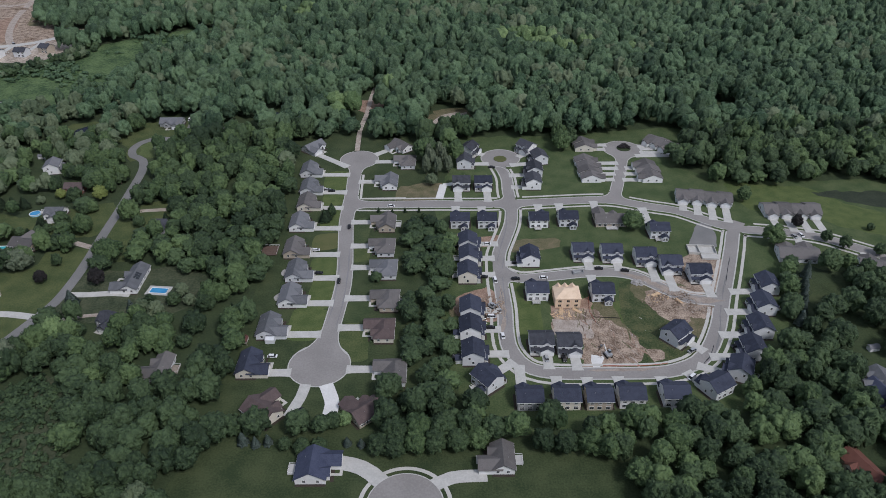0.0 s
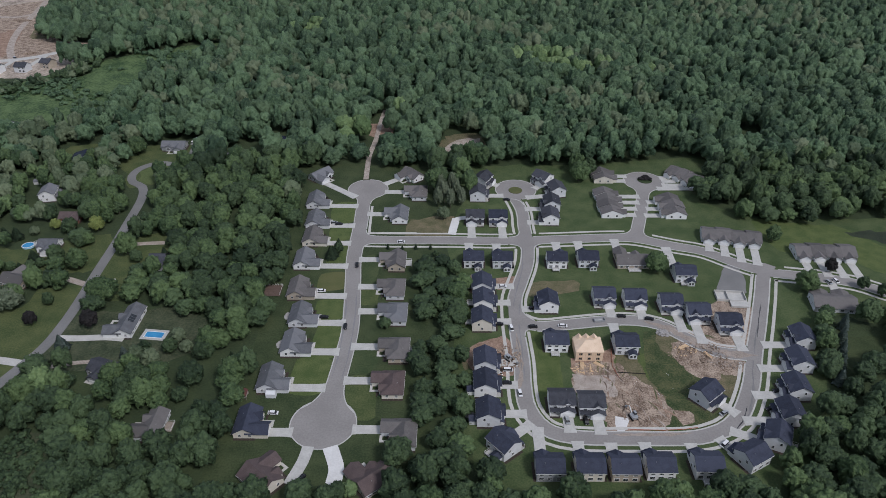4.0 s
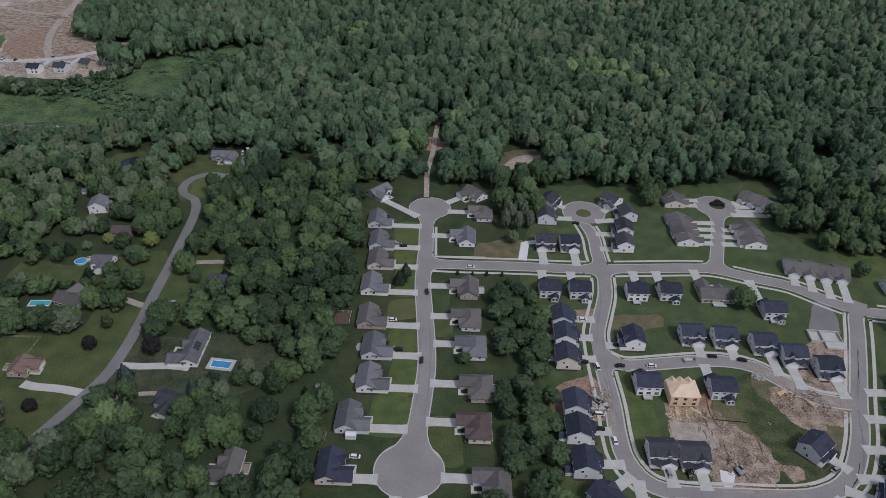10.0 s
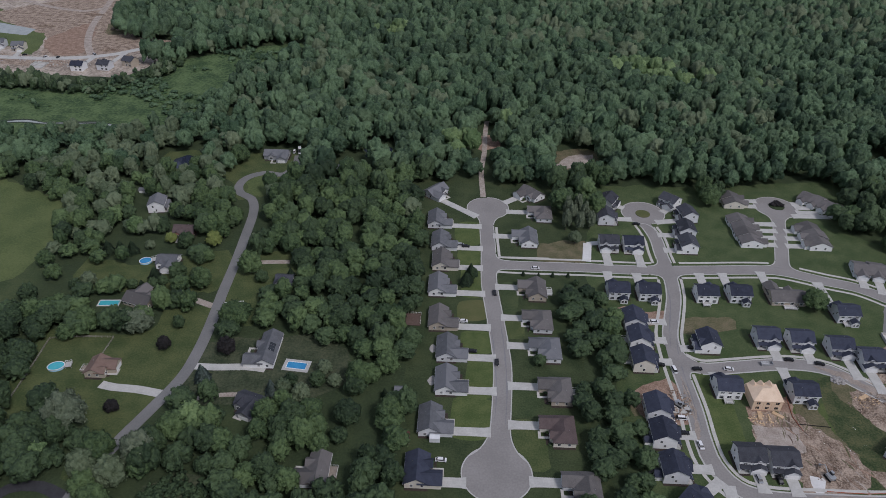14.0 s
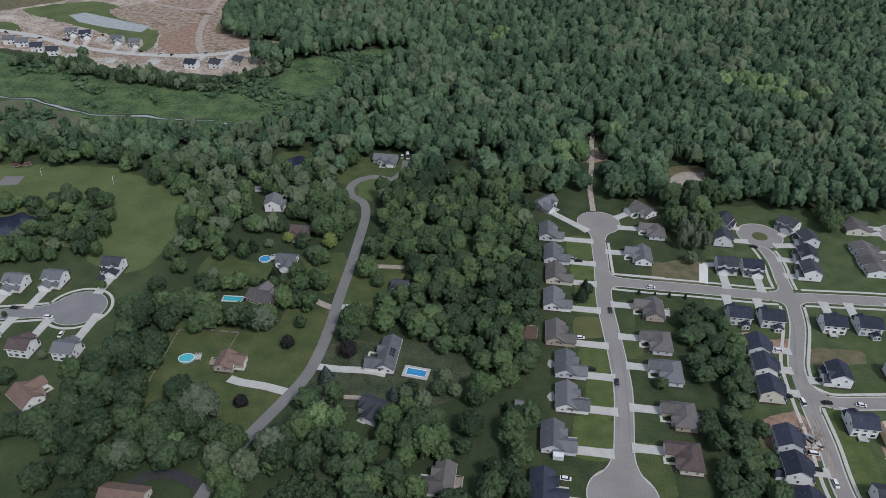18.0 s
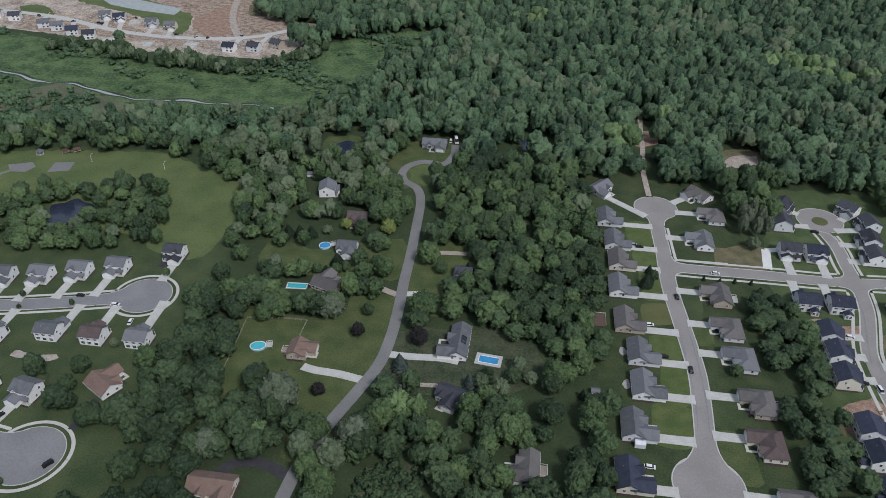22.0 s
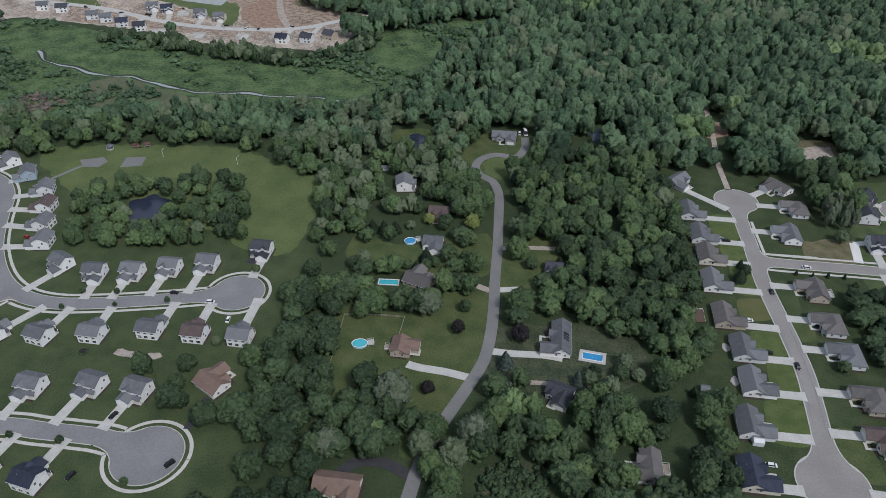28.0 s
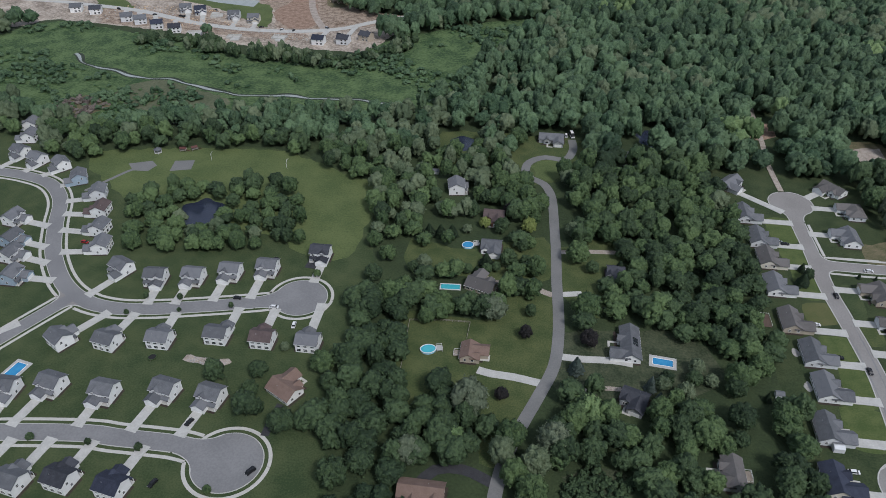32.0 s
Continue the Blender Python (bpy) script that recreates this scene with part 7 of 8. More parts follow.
# ---- stains, tar streaks and dust on the streets ----
def stain(points, width, material, label, z=0.12, seed=1):
    """A smear along a street: its width wanders and runs out at both ends."""
    line = smooth_line(points, 1.5)
    rng = np.random.default_rng(seed)
    k = np.linspace(0, 1, len(line))[:, None]
    wide = width / 2 * np.minimum(1, 6 * np.minimum(k, 1 - k)) * (0.75 + 0.25 * np.sin(k * 23 + seed))
    left, right = wide * rng.uniform(0.5, 1.2, (len(line), 1)), wide * rng.uniform(0.5, 1.2, (len(line), 1))
    return tagged(new("road_stain", ribbon(line, left + 0.02, -right - 0.02, -0.1, z).mesh("road_stain", material)), label, "road", "", "structure")


DUST, TAR = "brown dust and mud spread over the asphalt", "dark oily streak on the asphalt"
stain([(96, 326), (107, 320.6), (115.7, 312.8), (127.2, 303.4), (138, 300.6), (147, 300)], 6.9, DUSTY_ASPHALT, DUST, 0.148, 2)
stain([(28, 272), (30.5, 285), (31, 300), (30.5, 316)], 3.0, DUSTY_ASPHALT, DUST, 0.114, 3)
stain([(66, 248.6), (78, 248.8), (92, 249), (102, 250)], 2.2, DUSTY_ASPHALT, DUST, 0.115, 4)
stain([(122.3, 254.2), (128.8, 260.5), (133.7, 270.2), (138, 281), (140.5, 290)], 1.3, OLD_ASPHALT, TAR, 0.117, 5)
stain([(119, 250.4), (125.5, 257.5), (130.1, 266)], 0.7, DARK_ASPHALT, TAR, 0.12, 6)
stain([(140, 288), (144.3, 299), (149.2, 311), (155, 324)], 1.0, OLD_ASPHALT, TAR, 0.117, 7)
stain([(151, 313), (156.5, 327), (162.5, 341)], 0.6, DARK_ASPHALT, TAR, 0.12, 8)
stain([(30.2, 314), (31.3, 301), (31, 288)], 0.5, OLD_ASPHALT, TAR, 0.12, 9)
stain([(-58.6, 345), (-57.4, 325), (-57, 300), (-58.3, 282)], 0.9, WEST_ASPHALT, "pale grey wheel path worn along the street", 0.068, 10)
stain([(-53.9, 352), (-52.3, 325), (-52.2, 300), (-53.6, 280)], 0.9, WEST_ASPHALT, "pale grey wheel path worn along the street", 0.069, 11)
stain([(40, 400), (38.5, 375), (33.4, 352), (30, 335)], 0.8, WEST_ASPHALT, "pale grey wheel path worn along the street", 0.113, 12)
stain([(34.8, 344), (32.6, 325), (32.4, 300), (32.2, 280)], 0.8, WEST_ASPHALT, "pale grey wheel path worn along the street", 0.1135, 13)
# ---- churned ruts over the open plots ----
plot = [(56.5, 289.4), (60.7, 294.6), (76.4, 294.3), (82.3, 285.8), (90.5, 278.1), (95.6, 266.7), (91.6, 253.6), (66.1, 252.9), (67.4, 269.1), (65.1, 276.4), (55.0, 277.1)]
rut_rng = np.random.default_rng(44)
patch("bare_plot", natural(plot, 1.3, 2.5, 9), DIRT, 0.0612, "churned brown earth of a building plot")
for k in range(70):
    q = np.array([rut_rng.uniform(62, 98), rut_rng.uniform(254, 296)])
    if not inside(q[:1], q[1:], plot)[0]:
        continue
    turn = rut_rng.uniform(1.2, 2.4)
    step = np.array([math.cos(turn), math.sin(turn)]) * rut_rng.uniform(2.0, 6.5)
    bend = np.array([-step[1], step[0]]) * rut_rng.uniform(-0.3, 0.3)
    rut = stain([tuple(q - step), tuple(q + bend), tuple(q + step)], rut_rng.uniform(0.4, 1.3), (GRAVEL, CLAY, SPOIL, SOIL)[k % 4], "churned wheel rut in bare earth", 0.075 + 0.001 * k, k)
    rut.name = "wheel_rut"
    rut["category"] = "ground"
# ---- garden bushes ----
shrub(-84.6, 483.6, 1.1, 'oak')
shrub(-86.8, 481.2, 1.1, 'plum')
shrub(-88.2, 477.9, 0.9, 'maple')
shrub(-85.4, 451.4, 0.9, 'plum')
shrub(-85.3, 452.9, 1.1, 'plum')
shrub(-84.2, 446.2, 0.6, 'maple')
shrub(-81.8, 425.1, 1.1, 'oak')
shrub(-81, 421.7, 0.7, 'oak')
shrub(-81.7, 428.4, 0.8, 'spruce')
shrub(-80.1, 405, 0.9, 'plum')
shrub(-79.5, 401.6, 1.1, 'spruce')
shrub(-80.7, 406.8, 0.7, 'oak')
shrub(-81.3, 384.2, 0.9, 'plum')
shrub(-80.2, 377.5, 0.7, 'maple')
shrub(-80.3, 377.5, 0.9, 'oak')
shrub(-79.7, 354.4, 1.0, 'spruce')
shrub(-78.7, 349.2, 0.6, 'oak')
shrub(-78.7, 349.2, 0.9, 'plum')
shrub(-74.6, 328, 0.8, 'plum')
shrub(-73.5, 326.3, 1.1, 'spruce')
shrub(-74.8, 331.5, 1.1, 'plum')
shrub(-73.4, 304, 0.9, 'plum')
shrub(-73.5, 304, 0.9, 'oak')
shrub(-74.8, 305.7, 1.0, 'oak')
shrub(-80.8, 282.6, 0.8, 'spruce')
shrub(-80.3, 280.9, 1.0, 'spruce')
shrub(-79.8, 279.2, 0.9, 'spruce')
shrub(-83.3, 252.2, 1.1, 'plum')
shrub(-84.5, 257.4, 1.2, 'oak')
shrub(-84.1, 255.6, 0.9, 'oak')
shrub(-30.6, 475.3, 0.7, 'spruce')
shrub(-32, 476.5, 0.8, 'spruce')
shrub(-35, 478.4, 1.0, 'oak')
shrub(-29.9, 451, 0.7, 'oak')
shrub(-29.8, 456, 0.7, 'spruce')
shrub(-29.9, 452.5, 1.0, 'oak')
shrub(-40.6, 426.7, 0.7, 'oak')
shrub(-40.9, 421.7, 0.6, 'maple')
shrub(-40.8, 425, 1.1, 'maple')
shrub(-39.7, 370, 0.8, 'oak')
shrub(-39.6, 375, 1.2, 'oak')
shrub(-39.6, 373.3, 0.9, 'oak')
shrub(-38.7, 346.8, 0.8, 'oak')
shrub(-39.6, 350.2, 1.0, 'plum')
shrub(-38.9, 343.5, 0.7, 'maple')
shrub(-36.5, 326.8, 1.2, 'oak')
shrub(-36.5, 321.8, 1.0, 'plum')
shrub(-36.1, 323.3, 0.6, 'plum')
shrub(-34.5, 300.4, 1.0, 'oak')
shrub(-34.1, 293.7, 0.8, 'plum')
shrub(-33.6, 298.7, 0.6, 'maple')
shrub(-34.8, 271.3, 0.7, 'spruce')
shrub(-35.2, 269.8, 0.8, 'oak')
shrub(-35.8, 276.5, 0.9, 'maple')
shrub(-27.8, 243.1, 0.7, 'plum')
shrub(-27.9, 244.8, 0.9, 'plum')
shrub(-28.1, 239.8, 0.8, 'oak')
shrub(-79.5, 231.4, 1.2, 'maple')
shrub(-73.5, 228.1, 1.0, 'plum')
shrub(-77.1, 229.1, 1.1, 'spruce')
shrub(-38.2, 225.8, 1.0, 'oak')
shrub(-42.2, 222.8, 0.6, 'spruce')
shrub(-41, 223.7, 1.0, 'maple')
shrub(-45.5, 192.6, 0.8, 'spruce')
shrub(-46.3, 196, 0.7, 'oak')
shrub(-46.4, 197.8, 0.6, 'plum')
shrub(17.4, 193.2, 0.8, 'spruce')
shrub(16.7, 196.6, 0.6, 'oak')
shrub(17.1, 191.4, 1.2, 'maple')
shrub(96.4, 384.3, 0.7, 'plum')
shrub(101.6, 385.5, 1.2, 'plum')
shrub(98.2, 384.5, 1.2, 'oak')
# ---- woods ----
GROVE_POND = [(-438.4, 414.8), (-416.2, 419.3), (-400.6, 387.5), (-423, 382)]
POND_GROVE = [(-471.6, 406.1), (-443.2, 430.5), (-382.5, 443.4), (-358.4, 420.2), (-348.7, 376.5), (-421.1, 358.1), (-448, 362.4)]
# The first three spots put a sun patch on the woods as lime leaves.
SUN_AND_LIME_SPOTS = [(100, 688, 26), (72, 712, 18), (132, 676, 17), (185.7, 672.4, 10), (-80.5, 541.5, 16), (-149.3, 788.2, 22), (-41.6, 581.4, 12)]
CLEARINGS = [[(-756.9, 755.4), (-603.2, 776.7), (-541.3, 657.6), (-618.9, 663.8), (-684.5, 678.4), (-704.3, 672.6)],
             [(-268.3, 357.6), (-245.5, 360.9), (-242, 342.4), (-265.2, 337.3)],
             [(-253, 416.2), (-212.4, 421.9), (-209.7, 400.6), (-286.5, 389.8), (-285.9, 405.5)],
             [(-279, 458), (-259, 459), (-256, 426), (-278, 424)],
             [(-177.1, 291.2), (-151.5, 294.8), (-151.8, 268.1), (-178.2, 263.4)],
             [(-136.3, 259), (-117, 261.8), (-120.3, 239.1), (-139, 236.4)],
             [(-95.1, 321), (-83.1, 322.7), (-86.2, 285.8), (-99.6, 283.9)],
             [(-359.4, 287.2), (-330.7, 303.2), (-304, 302.1), (-298.6, 263.7), (-313.3, 248.2), (-296.9, 239), (-289.7, 212.9), (-312.6, 209.7), (-323.2, 247.4), (-349.9, 263.1)],
             [(-442.7, 675.6), (-349, 710.2), (-337.2, 646.6), (-411.7, 623.8), (-497, 634.4), (-564.1, 665.7), (-577, 693.3)],
             [(-67.5, 578), (-50, 580), (-50.5, 546), (-56, 482.9), (-66.9, 482.1), (-67.4, 545.4)],
             [(-16, 508), (-5.5, 551.6), (24.9, 559.4), (20.4, 512)],
             [(-152.2, 525.2), (-141.8, 559), (-121.3, 559.2), (-126.4, 528.8)],
             [(-286, 528), (-260, 529), (-255, 492), (-284, 488)],
             [(-291, 476), (-281, 477), (-279, 462), (-289, 460)],
             [(-215, 238.9), (-171.6, 238.5), (-152.7, 202.8), (-152.2, 183.3), (-182.3, 178.4)],
             [(-197.1, 239.2), (-185.6, 250.6), (-167.8, 243.4), (-173.9, 214.9), (-198.9, 211.3)],
             [(-321.3, 380.4), (-286, 396.7), (-278.9, 365.1), (-290.5, 343.9), (-305.4, 341.8)],
             [(215.2, 560), (241.2, 561.8), (226.5, 529.3), (205.9, 528)],
             [(-168.1, 520.5), (-152.2, 525.2), (-152.8, 502.6), (-169.7, 498.6)],
             [(190.5, 327.4), (205.6, 329.3), (217.8, 316.5), (212.2, 300.7), (189.3, 292.4), (181.5, 278.2), (169.8, 274)],
             [(196.7, 284.6), (206.4, 285.9), (212.3, 269.3), (206.4, 253.4), (225.2, 253.2), (207.6, 221.3), (181, 221.6), (190.2, 245.9), (190.5, 269.6)],
             [(-145.7, 304.5), (-102.2, 316.4), (-102.6, 294.8), (-111.8, 261.9), (-133.5, 258.8), (-132.4, 281.2), (-146.6, 281.7)],
             [(-23, 397), (4, 397), (4, 372), (-23, 374)],
             [(-17, 404), (11, 404), (11, 434), (-14, 434)],
             [(-14, 434), (9, 434), (9, 464), (-13, 464)],
             [(-236, 252), (-213, 250), (-216, 205), (-240, 205)],
             [(-374, 297), (-342, 297), (-342, 274), (-374, 274)],
             [(-227.4, 492.2), (-216.9, 505.8), (-199, 504.3), (-194.5, 493), (-202.4, 467.9), (-217.8, 472.9)]]
def scatter(spacing, y0, y1, seed, clear=2.0):
    """Places for trees on a loose grid over the country in view, clear of streets, houses and open ground."""
    rng = np.random.default_rng(seed)
    gx, gy = np.meshgrid(np.arange(-1050, 760, spacing), np.arange(y0, y1, spacing))
    px = gx.ravel() + rng.uniform(-0.45, 0.45, gx.size) * spacing
    py = gy.ravel() + rng.uniform(-0.45, 0.45, gx.size) * spacing
    ok = (px > -430 - (py - 150) * 0.66) & (px < 200 + (py - 150) * 0.64)
    free = np.ones(len(px), bool)
    for edge in OPEN:
        within = inside(px, py, edge)
        rim = np.array(edge)
        q = np.stack([px[within], py[within]], 1)
        within[within] = np.sqrt(((q[:, None] - rim[None]) ** 2).sum(-1)).min(1) > 5.0
        free &= ~within
    for edge in CLEARINGS:
        free &= ~inside(px, py, edge)
    free |= inside(px, py, POND_GROVE)
    free &= ~inside(px, py, GROVE_POND)
    ok &= free
    px, py = px[ok], py[ok]
    ok = off_roads(np.stack([px, py], 1), None, clear + 1.5)
    for hx, hy, hr in HOUSES:
        ok &= (px - hx) ** 2 + (py - hy) ** 2 > np.where(px < -112, hr + 3, hr) ** 2
    for line, verge in VERGES:
        ok &= np.sqrt(((np.stack([px, py], 1)[:, None] - line[None]) ** 2).sum(-1)).min(1) > verge
    return px[ok], py[ok], rng


near_x, near_y, near_rng = scatter(9.0, 140, 470, 1)
far_x, far_y, far_rng = scatter(10.2, 470, 1040, 2)
order = np.argsort(near_y)
single, rest = order[:255], order[255:]
# Mostly oak: nearest trees kept dark, partly in place of lens falloff.
for k in single:
    tree(near_x[k], near_y[k], near_rng.uniform(10, 18), near_rng.uniform(4.4, 7.4), "oak" if near_rng.random() < 0.84 else "maple" if near_rng.random() < 0.75 else "ash")
px, py = np.concatenate([near_x[rest], far_x]), np.concatenate([near_y[rest], far_y])
rng = np.random.default_rng(9)
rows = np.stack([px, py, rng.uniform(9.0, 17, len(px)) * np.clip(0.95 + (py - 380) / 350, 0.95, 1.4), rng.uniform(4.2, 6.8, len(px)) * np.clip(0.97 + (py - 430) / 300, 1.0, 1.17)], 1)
# kind shifts paler with distance for haze; nearer trees darker, partly for lens falloff
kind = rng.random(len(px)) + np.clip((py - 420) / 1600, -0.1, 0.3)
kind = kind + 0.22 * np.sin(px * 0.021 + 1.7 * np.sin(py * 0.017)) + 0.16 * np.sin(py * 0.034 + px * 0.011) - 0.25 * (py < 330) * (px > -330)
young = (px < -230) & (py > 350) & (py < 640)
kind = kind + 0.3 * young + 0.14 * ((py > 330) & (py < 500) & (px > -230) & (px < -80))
rows[young, 2] *= 0.82
rows[young, 3] *= 0.88
rows[(px > -24) & (px < 8) & (py > 225) & (py < 400), 2] *= 0.72
# Trees in these spots get lime leaves, partly to paint sunlight on the canopy.
lime = np.zeros(len(px), bool)
for cx, cy, cr in SUN_AND_LIME_SPOTS:
    lime |= ((px - cx) ** 2 + (py - cy) ** 2 < cr * cr) & (rng.random(len(px)) < 0.55)
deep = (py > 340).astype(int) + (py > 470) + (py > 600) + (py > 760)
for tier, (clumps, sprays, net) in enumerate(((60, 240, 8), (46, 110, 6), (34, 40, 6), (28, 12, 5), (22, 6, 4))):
    # From y 500 on, oak and maple take the leaf colours tinted for haze.
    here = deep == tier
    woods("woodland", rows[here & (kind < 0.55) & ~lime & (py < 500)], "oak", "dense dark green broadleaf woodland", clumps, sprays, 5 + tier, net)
    woods("woodland", rows[here & (kind < 0.55) & ~lime & (py >= 500)], "hazy_oak", "dense dark broadleaf woodland, haze put into its cool green", clumps, sprays, 56 + tier, net)
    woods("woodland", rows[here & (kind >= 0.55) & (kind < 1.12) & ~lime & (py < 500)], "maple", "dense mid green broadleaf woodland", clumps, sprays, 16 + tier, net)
    woods("woodland", rows[here & (kind >= 0.55) & (kind < 1.12) & ~lime & (py >= 500)], "hazy_maple", "dense broadleaf woodland, haze put into its paler, cooler green", clumps, sprays, 26 + tier, net)
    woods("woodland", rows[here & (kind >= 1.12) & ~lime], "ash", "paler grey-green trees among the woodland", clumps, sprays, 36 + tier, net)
    woods("woodland", rows[here & lime], "bright", "lime-green trees in the woodland, some standing for a patch of sunlight", clumps, sprays, 46 + tier, net)

# ---- single trees in yards and along streets ----
tree(-246.5, 412.9, 7, 3.6, "gold")
tree(-220, 410.7, 10, 4.6, "gold")
tree(-217.4, 319.8, 8, 3.4, "plum")
tree(-226.1, 278.8, 6.5, 3.2, "plum")
tree(-186.7, 318.5, 10, 4.4, "plum")
tree(-239.9, 268.0, 21, 8.6, "silver")
tree(-159.2, 293.7, 9, 3.2, "spruce")
tree(-155.8, 286.7, 7, 2.6, "spruce")
tree(-229.7, 377.3, 11, 5, "oak")
tree(-242.2, 375.5, 9, 5, "pine")
tree(-215.8, 336.3, 8, 3, "oak")
tree(-267.6, 324.7, 9, 4.5, "maple")
tree(-194.9, 265.6, 13, 6, "maple")
tree(-187.6, 271.4, 14, 6, "bright")
tree(-157, 275.7, 13, 6, "maple")
tree(-149.4, 269, 12, 6, "oak")
tree(-115.1, 303.5, 11, 5, "maple")
tree(-121.5, 295.6, 10, 5, "oak")
tree(-137.4, 307.5, 8, 4, "ash")
tree(-338.5, 264.8, 9, 4, "oak")
tree(-338.8, 277.1, 9, 4.5, "oak")
tree(-332.5, 255.6, 8, 4, "oak")
tree(-339.9, 257.8, 9, 3.5, "ash")
tree(-318.3, 248.1, 11, 6, "oak")
tree(-332.3, 295, 5, 2.4, "ash")
tree(-310.2, 284.8, 11, 6, "maple")
tree(-303.8, 273.2, 11, 5, "oak")
tree(-422.9, 227.6, 4, 1.8, "oak")
tree(-397.1, 228.6, 4, 1.5, "oak")
tree(-374.4, 228.9, 4.5, 1.8, "oak")
tree(-337.9, 213.3, 4, 1.8, "maple")
tree(-398.9, 323.8, 4, 1.6, "oak")
tree(-369.8, 321.1, 4, 1.4, "oak")
tree(-332.7, 352.5, 5, 2.2, "maple")
tree(-395.3, 314.4, 3, 1.2, "oak")
tree(-417.1, 322.2, 4, 1.5, "oak")
tree(-421.1, 308.5, 3.5, 1.3, "oak")
tree(85.4, 478.9, 15, 7, "maple")
tree(85.5, 491.8, 15, 6, "maple")
tree(93.8, 488.5, 13, 5, "oak")
tree(113.4, 370.8, 12, 6.5, "maple")
tree(-7.2, 427.2, 9, 4, "ash")
tree(-11.5, 384.2, 4, 2, "oak")
tree(-71, 383.5, 8, 3.6, "pine")
tree(-69.3, 394.4, 6, 2.6, "pine")
tree(-39.9, 392.2, 4, 1.3, "pine")
tree(-23.4, 392.1, 4, 1.3, "pine")
tree(-14.8, 392, 4, 1.3, "pine")
tree(-31.4, 391.6, 3.5, 1.2, "pine")
tree(190.8, 403.3, 11, 4.5, "maple")
tree(191, 353.4, 13, 6.5, "maple")
tree(222.7, 355.4, 8, 3.4, "oak")
tree(230.2, 348.2, 9, 3.6, "oak")
tree(247.1, 341.1, 8, 3.6, "oak")
tree(254.6, 367.4, 5, 2.4, "oak")
tree(212.2, 371.7, 9, 3.4, "plum")
tree(-83.1, 206.7, 7, 3, "spruce")
tree(-77.4, 205.1, 6, 2.4, "spruce")
tree(-72.5, 206.3, 6, 2.4, "spruce")
tree(-39.8, 205.4, 5, 2.2, "spruce")
tree(-33.9, 204.7, 5, 2, "spruce")
tree(-26.2, 201.7, 9, 5, "oak")
tree(-20.1, 207.6, 12, 6, "oak")
tree(-10.8, 209.1, 13, 6, "maple")
tree(-0.2, 209.9, 13, 6, "oak")
tree(10.4, 210.4, 13, 6, "oak")
tree(-42.2, 217.1, 6, 3.5, "bright")
tree(-46.8, 215.6, 7, 4, "oak")
tree(-65, 203.5, 6, 3, "oak")
tree(-57.8, 202, 7, 3.5, "oak")
tree(-51, 202.8, 6, 3.5, "oak")
tree(-19.7, 200.2, 10, 5, "oak")
tree(-11.7, 201.6, 11, 5, "maple")
tree(-3.7, 202.1, 11, 5, "oak")
tree(5.6, 202.9, 11, 5, "oak")
tree(13.7, 204.3, 10, 5, "maple")
tree(40.2, 202.6, 11, 5, "oak")
tree(49.2, 201.1, 11, 5, "oak")
tree(59.5, 201, 12, 6, "maple")
tree(196.8, 320.9, 11, 3.3, "spruce")
tree(191.4, 310.7, 11, 3.3, "spruce")
tree(186.6, 300, 11, 3.3, "spruce")
tree(182.2, 290.7, 11, 3.3, "spruce")
tree(177.1, 280.4, 11, 3.3, "spruce")
tree(-72.2, 382, 9, 4, "pine")
tree(-68.3, 386.6, 8, 3, "oak")
tree(-236.8, 407.3, 8, 3.6, "oak")
tree(-233.3, 427.9, 8, 3.6, "plum")
tree(-256.3, 405.5, 6, 3, "ash")
tree(-257.2, 368.1, 6, 3, "oak")
tree(-251.8, 367.5, 6, 3, "oak")
tree(-246.6, 367.3, 6, 3, "pine")
tree(-241.2, 369, 6, 3, "oak")
tree(-236.3, 371.1, 6, 2.8, "oak")
tree(-218.9, 395.2, 8, 4, "maple")
tree(-215, 375.1, 9, 4, "maple")
tree(-220.5, 378.1, 7, 3.4, "oak")
tree(-276, 369.1, 8, 4.4, "ash")
tree(-281.4, 364.6, 7, 3.6, "oak")
tree(-307.8, 385.3, 10, 5, "maple")
tree(-297.6, 372.8, 10, 5, "maple")
tree(-301.8, 354.2, 10, 5, "oak")
tree(-301.9, 339.2, 11, 5.4, "oak")
tree(-285.6, 345, 9, 4.4, "maple")
tree(-301.5, 323.5, 11, 5.4, "oak")
tree(-264.2, 337, 10, 5, "maple")
tree(-253.5, 335.3, 8, 4, "maple")
tree(-216.6, 349, 5, 2.4, "maple")
tree(-216.3, 337.4, 5, 2.4, "oak")
tree(-168.6, 380.9, 8, 3.4, "pine")
tree(-217.2, 420, 9, 4, "maple")
tree(-214.9, 431.7, 9, 4, "oak")
tree(-220.3, 253.3, 14, 6.5, "maple")
tree(-223.5, 245.1, 13, 6, "ash")
tree(-217.7, 234.7, 13, 6, "maple")
tree(-122.5, 278.1, 12, 6, "oak")
tree(-124.4, 267.5, 7, 4, "oak")
tree(-103.5, 279.8, 13, 6.6, "maple")
tree(-107.7, 294, 6, 2.2, "pine")
tree(-139.2, 300, 8, 4, "oak")
tree(-131.5, 300.4, 6, 3.4, "ash")
tree(-153.8, 294.4, 8, 3.6, "ash")
tree(-108.2, 309.9, 12, 5.5, "maple")
tree(-131.9, 262, 9, 4.6, "maple")
tree(-36, 319.5, 6, 3.2, "oak")
# slender pale trees beside the corner plot
tree(-11, 442, 15, 3.1, "silver")
tree(-7, 447, 17, 3.1, "silver")
tree(-3, 441, 14, 3.1, "silver")
